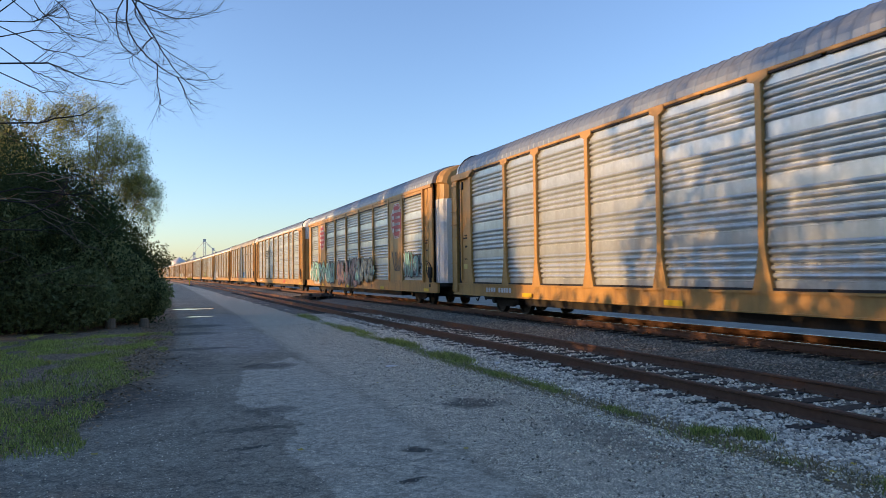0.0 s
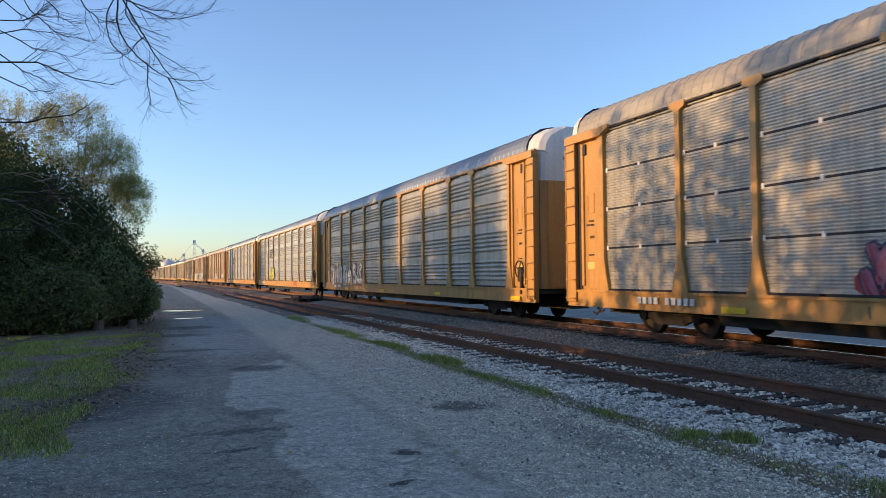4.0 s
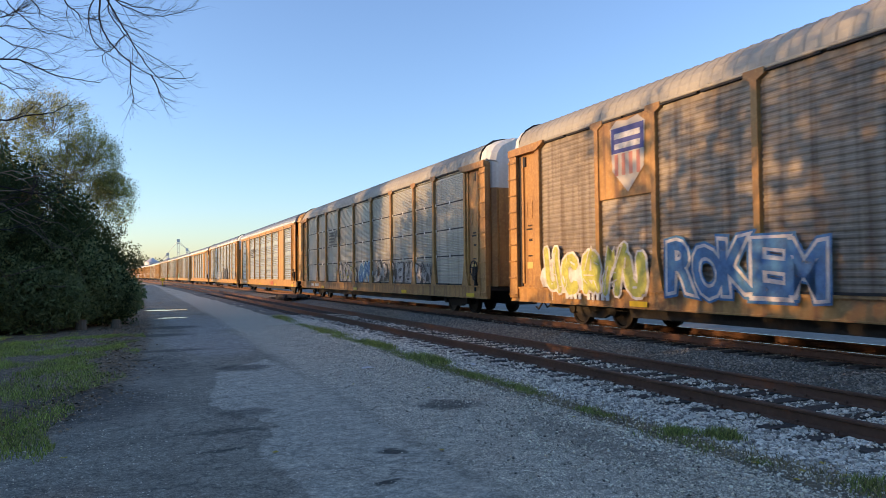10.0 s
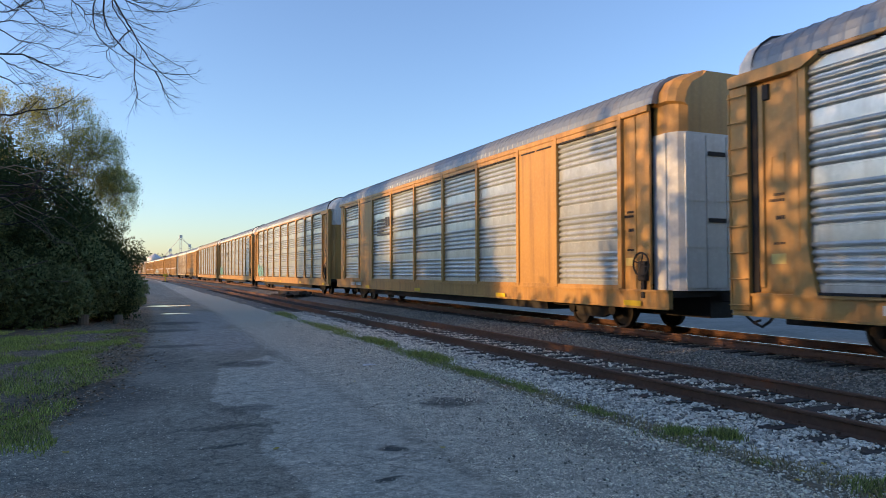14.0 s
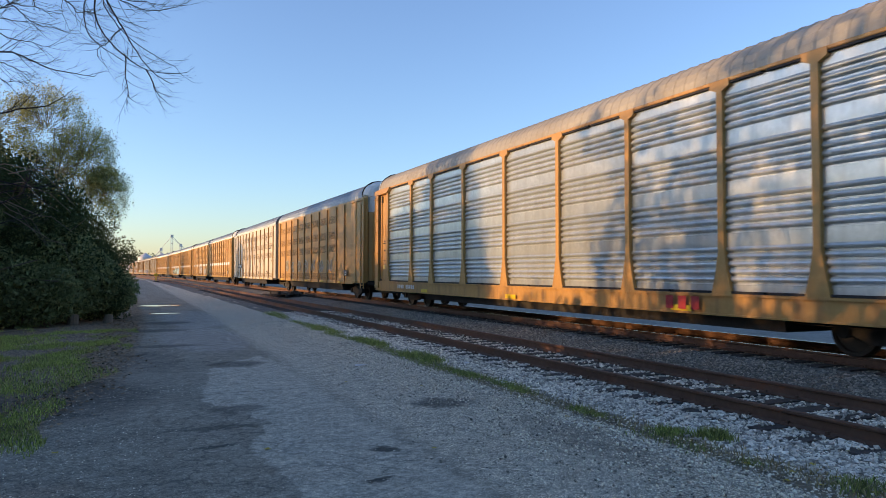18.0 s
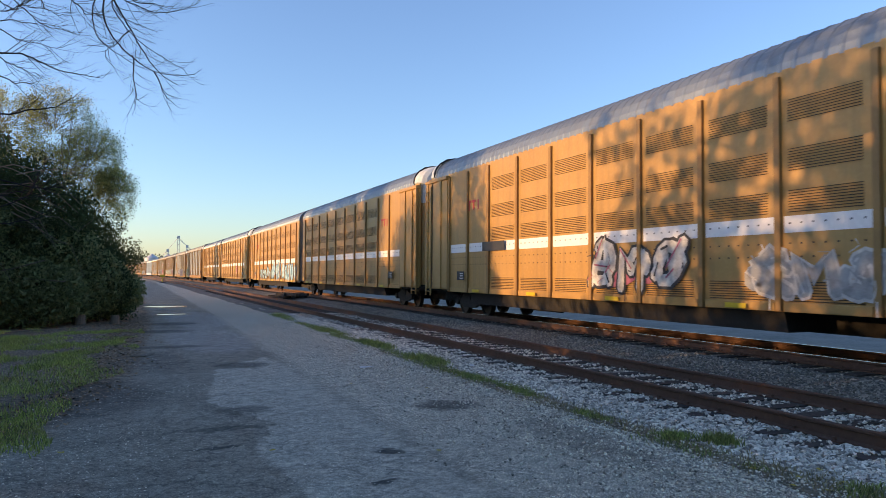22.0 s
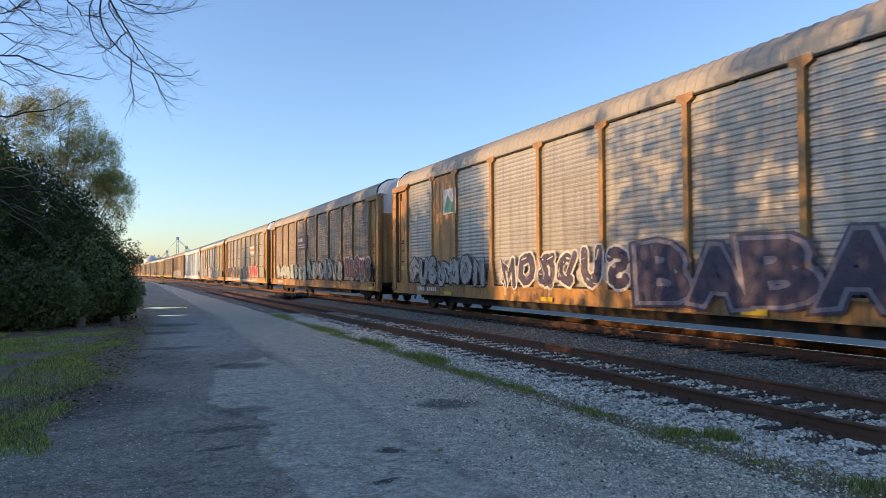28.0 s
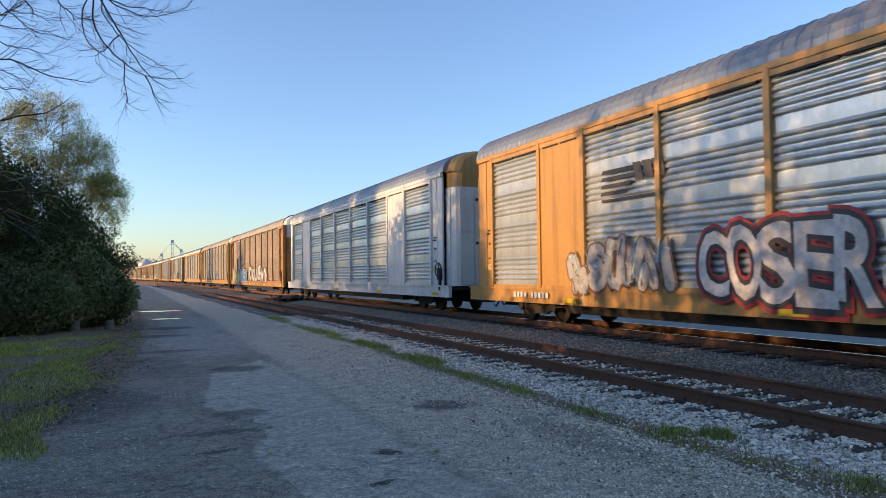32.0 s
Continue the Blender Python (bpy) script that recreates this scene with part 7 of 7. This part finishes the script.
pl = [(5.02 + 0.10 * math.sin(y * 0.9) + rs.normal(0, 0.10), y, 0.006) for y in rs.uniform(4.2, 24, 9000) if noise.noise(Vector((0.0, y * 0.8, 9.0))) > (-0.25 if y > 9 else 0.05)]
blades("weed_strip", "thin straggling weeds along the ballast edge", "weeds", pl, 0.05, 80, M["weed"])


def outline(cx, cy, rx, ry, n, seed, z):
    r = random.Random(seed)
    ph = [r.uniform(0, 6.28) for _ in range(4)]
    return [(cx + rx * math.cos(a) * k, cy + ry * math.sin(a) * k, z) for a in [2 * math.pi * i / n for i in range(n)]
            for k in [1 + 0.16 * math.sin(2 * a + ph[0]) + 0.12 * math.sin(3 * a + ph[1]) + 0.08 * math.sin(5 * a + ph[2]) + 0.05 * math.sin(9 * a + ph[3])]]


def patch(name, label, category, cx, cy, rx, ry, seed, z, mat, kind="structure"):
    pts = outline(cx, cy, rx, ry, 40, seed, z)
    s = Shape().add(pts + [(cx, cy, z + 0.002)], [(i, (i + 1) % 40, 40) for i in range(40)])
    return tagged(part(name, s.mesh(name, mat)), label, category, kind=kind)


M["puddle"] = material("still_puddle_water", (0.03, 0.033, 0.035), 0.04, bump=0.0, spec=0.6)
patch("puddle", "shallow puddle mirroring the sky", "puddle", 1.35, 37.2, 0.85, 0.75, 90, 0.024, M["puddle"])
patch("puddle", "shallow puddle mirroring the sky", "puddle", 1.3, 30.2, 0.5, 0.32, 91, 0.024, M["puddle"])
patch("puddle", "shallow puddle mirroring the sky", "puddle", -0.1, 82, 0.7, 1.6, 92, 0.024, M["puddle"])
for i, (x, y) in enumerate(((1.2, 6.77), (2.64, 6.18), (-1.05, 8.6), (3.9, 9.6), (4.9, 4.6), (5.05, 4.25), (5.25, 4.0), (4.95, 3.9), (5.4, 4.35), (5.15, 3.6), (5.3, 5.0), (4.8, 4.1), (0.1, 5.6), (3.0, 10.4), (-0.6, 7.4), (4.6, 6.9))):
    a = i * 1.3
    s = Shape()
    pts = [(0.035, 0, 0.004), (0.012, 0.022, 0.014), (-0.02, 0.02, 0.006), (-0.04, 0, 0.012), (-0.02, -0.02, 0.004), (0.012, -0.022, 0.010)]
    s.add([(u * math.cos(a) - w * math.sin(a), u * math.sin(a) + w * math.cos(a), h) for u, w, h in pts] + [(0, 0, 0.002)], [(k, (k + 1) % 6, 6) for k in range(6)])
    tagged(part("fallen_leaf", s.mesh("fallen_leaf", M["fallen"]), None, "", (x, y, 0.022)), "fallen yellow leaf lying on the lane", "leaf", "fallen leaves")
for x, y, w in ((3.75, 12.05, 0.13), (5.06, 9.3, 0.05), (2.1, 4.3, 0.02), (5.6, 11.6, 0.05)):
    s = Shape().add([(-w, -0.05, 0.0), (w * 0.9, -0.04, 0.012), (w, 0.05, 0.0), (-w * 0.8, 0.045, 0.018), (0, 0, 0.03)], [(0, 1, 4), (1, 2, 4), (2, 3, 4), (3, 0, 4), (3, 2, 1, 0)])
    tagged(part("paper_scrap", s.mesh("paper_scrap", M["paper"]), None, "", (x, y, 0.03)), "crumpled white paper scrap on the gravel", "litter", "litter")


def stump(x, y, h, r):
    s = Shape().tube([(0, 0, -0.03), (0.01, 0.0, h * 0.5), (0.02, 0.01, h)], [r * 1.2, r, r * 0.95], 12)
    t = tagged(part("tree_stump", s.mesh("tree_stump", M["bark"]), None, "", (x, y, 0)), "short cut tree stump under the thicket", "stump", "stumps")
    part("cut_face", Shape().tube([(0.02, 0.01, h), (0.02, 0.01, h + 0.006)], [r * 0.8, r * 0.8], 12).mesh("cut_face", flat_paint("cut_wood", (0.36, 0.25, 0.15), 0.8)), t, "pale sawn face")


stump(-1.62, 25.2, 0.32, 0.16)
stump(-0.62, 25.4, 0.28, 0.14)
s = Shape().tube([(-2.2, 0.3, 0.10), (-1.2, 0.05, 0.14), (-0.2, 0.18, 0.11), (0.8, -0.1, 0.13), (1.5, 0.1, 0.08)], [0.12, 0.15, 0.12, 0.11, 0.07], 10)
tagged(part("fallen_log", s.mesh("fallen_log", M["bark"]), None, "", (-3.7, 24.9, 0)), "mossy fallen log lying before the thicket", "log")

for i, (x, y, a, k) in enumerate(((-2.6, 22.4, 20, 1.3), (-0.9, 24.6, 75, 0.9), (-4.6, 23.2, -15, 1.6), (-0.2, 26.2, 40, 0.8), (-3.3, 21.6, 110, 0.7), (-0.55, 11.6, 30, 0.35), (-0.9, 9.6, 80, 0.30), (0.1, 15.2, -20, 0.4))):
    r = random.Random(300 + i)
    s = Shape()
    grow(s, (-k / 2, 0, 0.03), (1, 0.1, 0.02), k, 0.018 * min(1.0, k), 1, r, 0.3, 0.0, 5)
    tagged(part("fallen_branch", s.mesh("fallen_branch", M["bark"]), None, "", (x, y, 0.0), a), "dry fallen branch lying on bare soil", "branch", "fallen branches")
# ---- line-side things further off ----
sw = tagged(new("switch_stand"), "small yellow switch stand beside the siding", "switch stand")
sw.location = (4.0, 127, 0)
part("post", Shape().box(-0.09, 0.09, -0.09, 0.09, -0.03, 1.0).mesh("post", M["signal_yellow"]), sw)
part("target", Shape().box(-0.35, 0.35, -0.02, 0.02, 0.95, 1.35).mesh("target", M["signal_yellow"]), sw, "yellow target plate")
part("base", Shape().box(-0.5, 0.5, -0.25, 0.25, -0.03, 0.12).mesh("base", M["dark"]), sw)
pile = tagged(new("tie_pile"), "heap of old dark ties between the tracks", "tie pile")
pile.location = (9.55 + bend(47), 47, 0.05)
for i in range(11):
    part("old_tie", TIE_MESH, pile, "", (0.35 * (i % 3) - 0.35, (i % 6) * 0.42 - 1.0, 0.17 + 0.17 * (i // 6)), 60 + 23 * (i % 4))
lamp = tagged(new("street_lamp"), "tall street lamp with a curved arm far along the lane", "street lamp")
lamp.location = (-8.0, 300, 0)
part("pole", Shape().tube([(0, 0, -0.1), (0, 0, 7.5), (0.5, 0, 8.6), (1.8, 0, 9.2), (3.0, 0, 9.2)], [0.14, 0.11, 0.09, 0.07, 0.06], 6).mesh("pole", M["steel_far"]), lamp)
part("lamp_head", Shape().box(2.6, 3.6, -0.2, 0.2, 9.05, 9.25).mesh("lamp_head", M["steel_far"]), lamp)


# ---- movement ----


def motions():
    """The train runs towards the camera at a steady pace and past it."""
    for car, start in CARS:
        rows = []
        for k in range(17):
            t = 2.0 * k
            y = start - SPEED * t
            rows.append((t, pose(X_MAIN + bend(y), y, RAIL_MAIN, 0, 0, math.degrees(math.atan(2 * BEND * max(0.0, y))))))
        walk(car, rows)


motions()
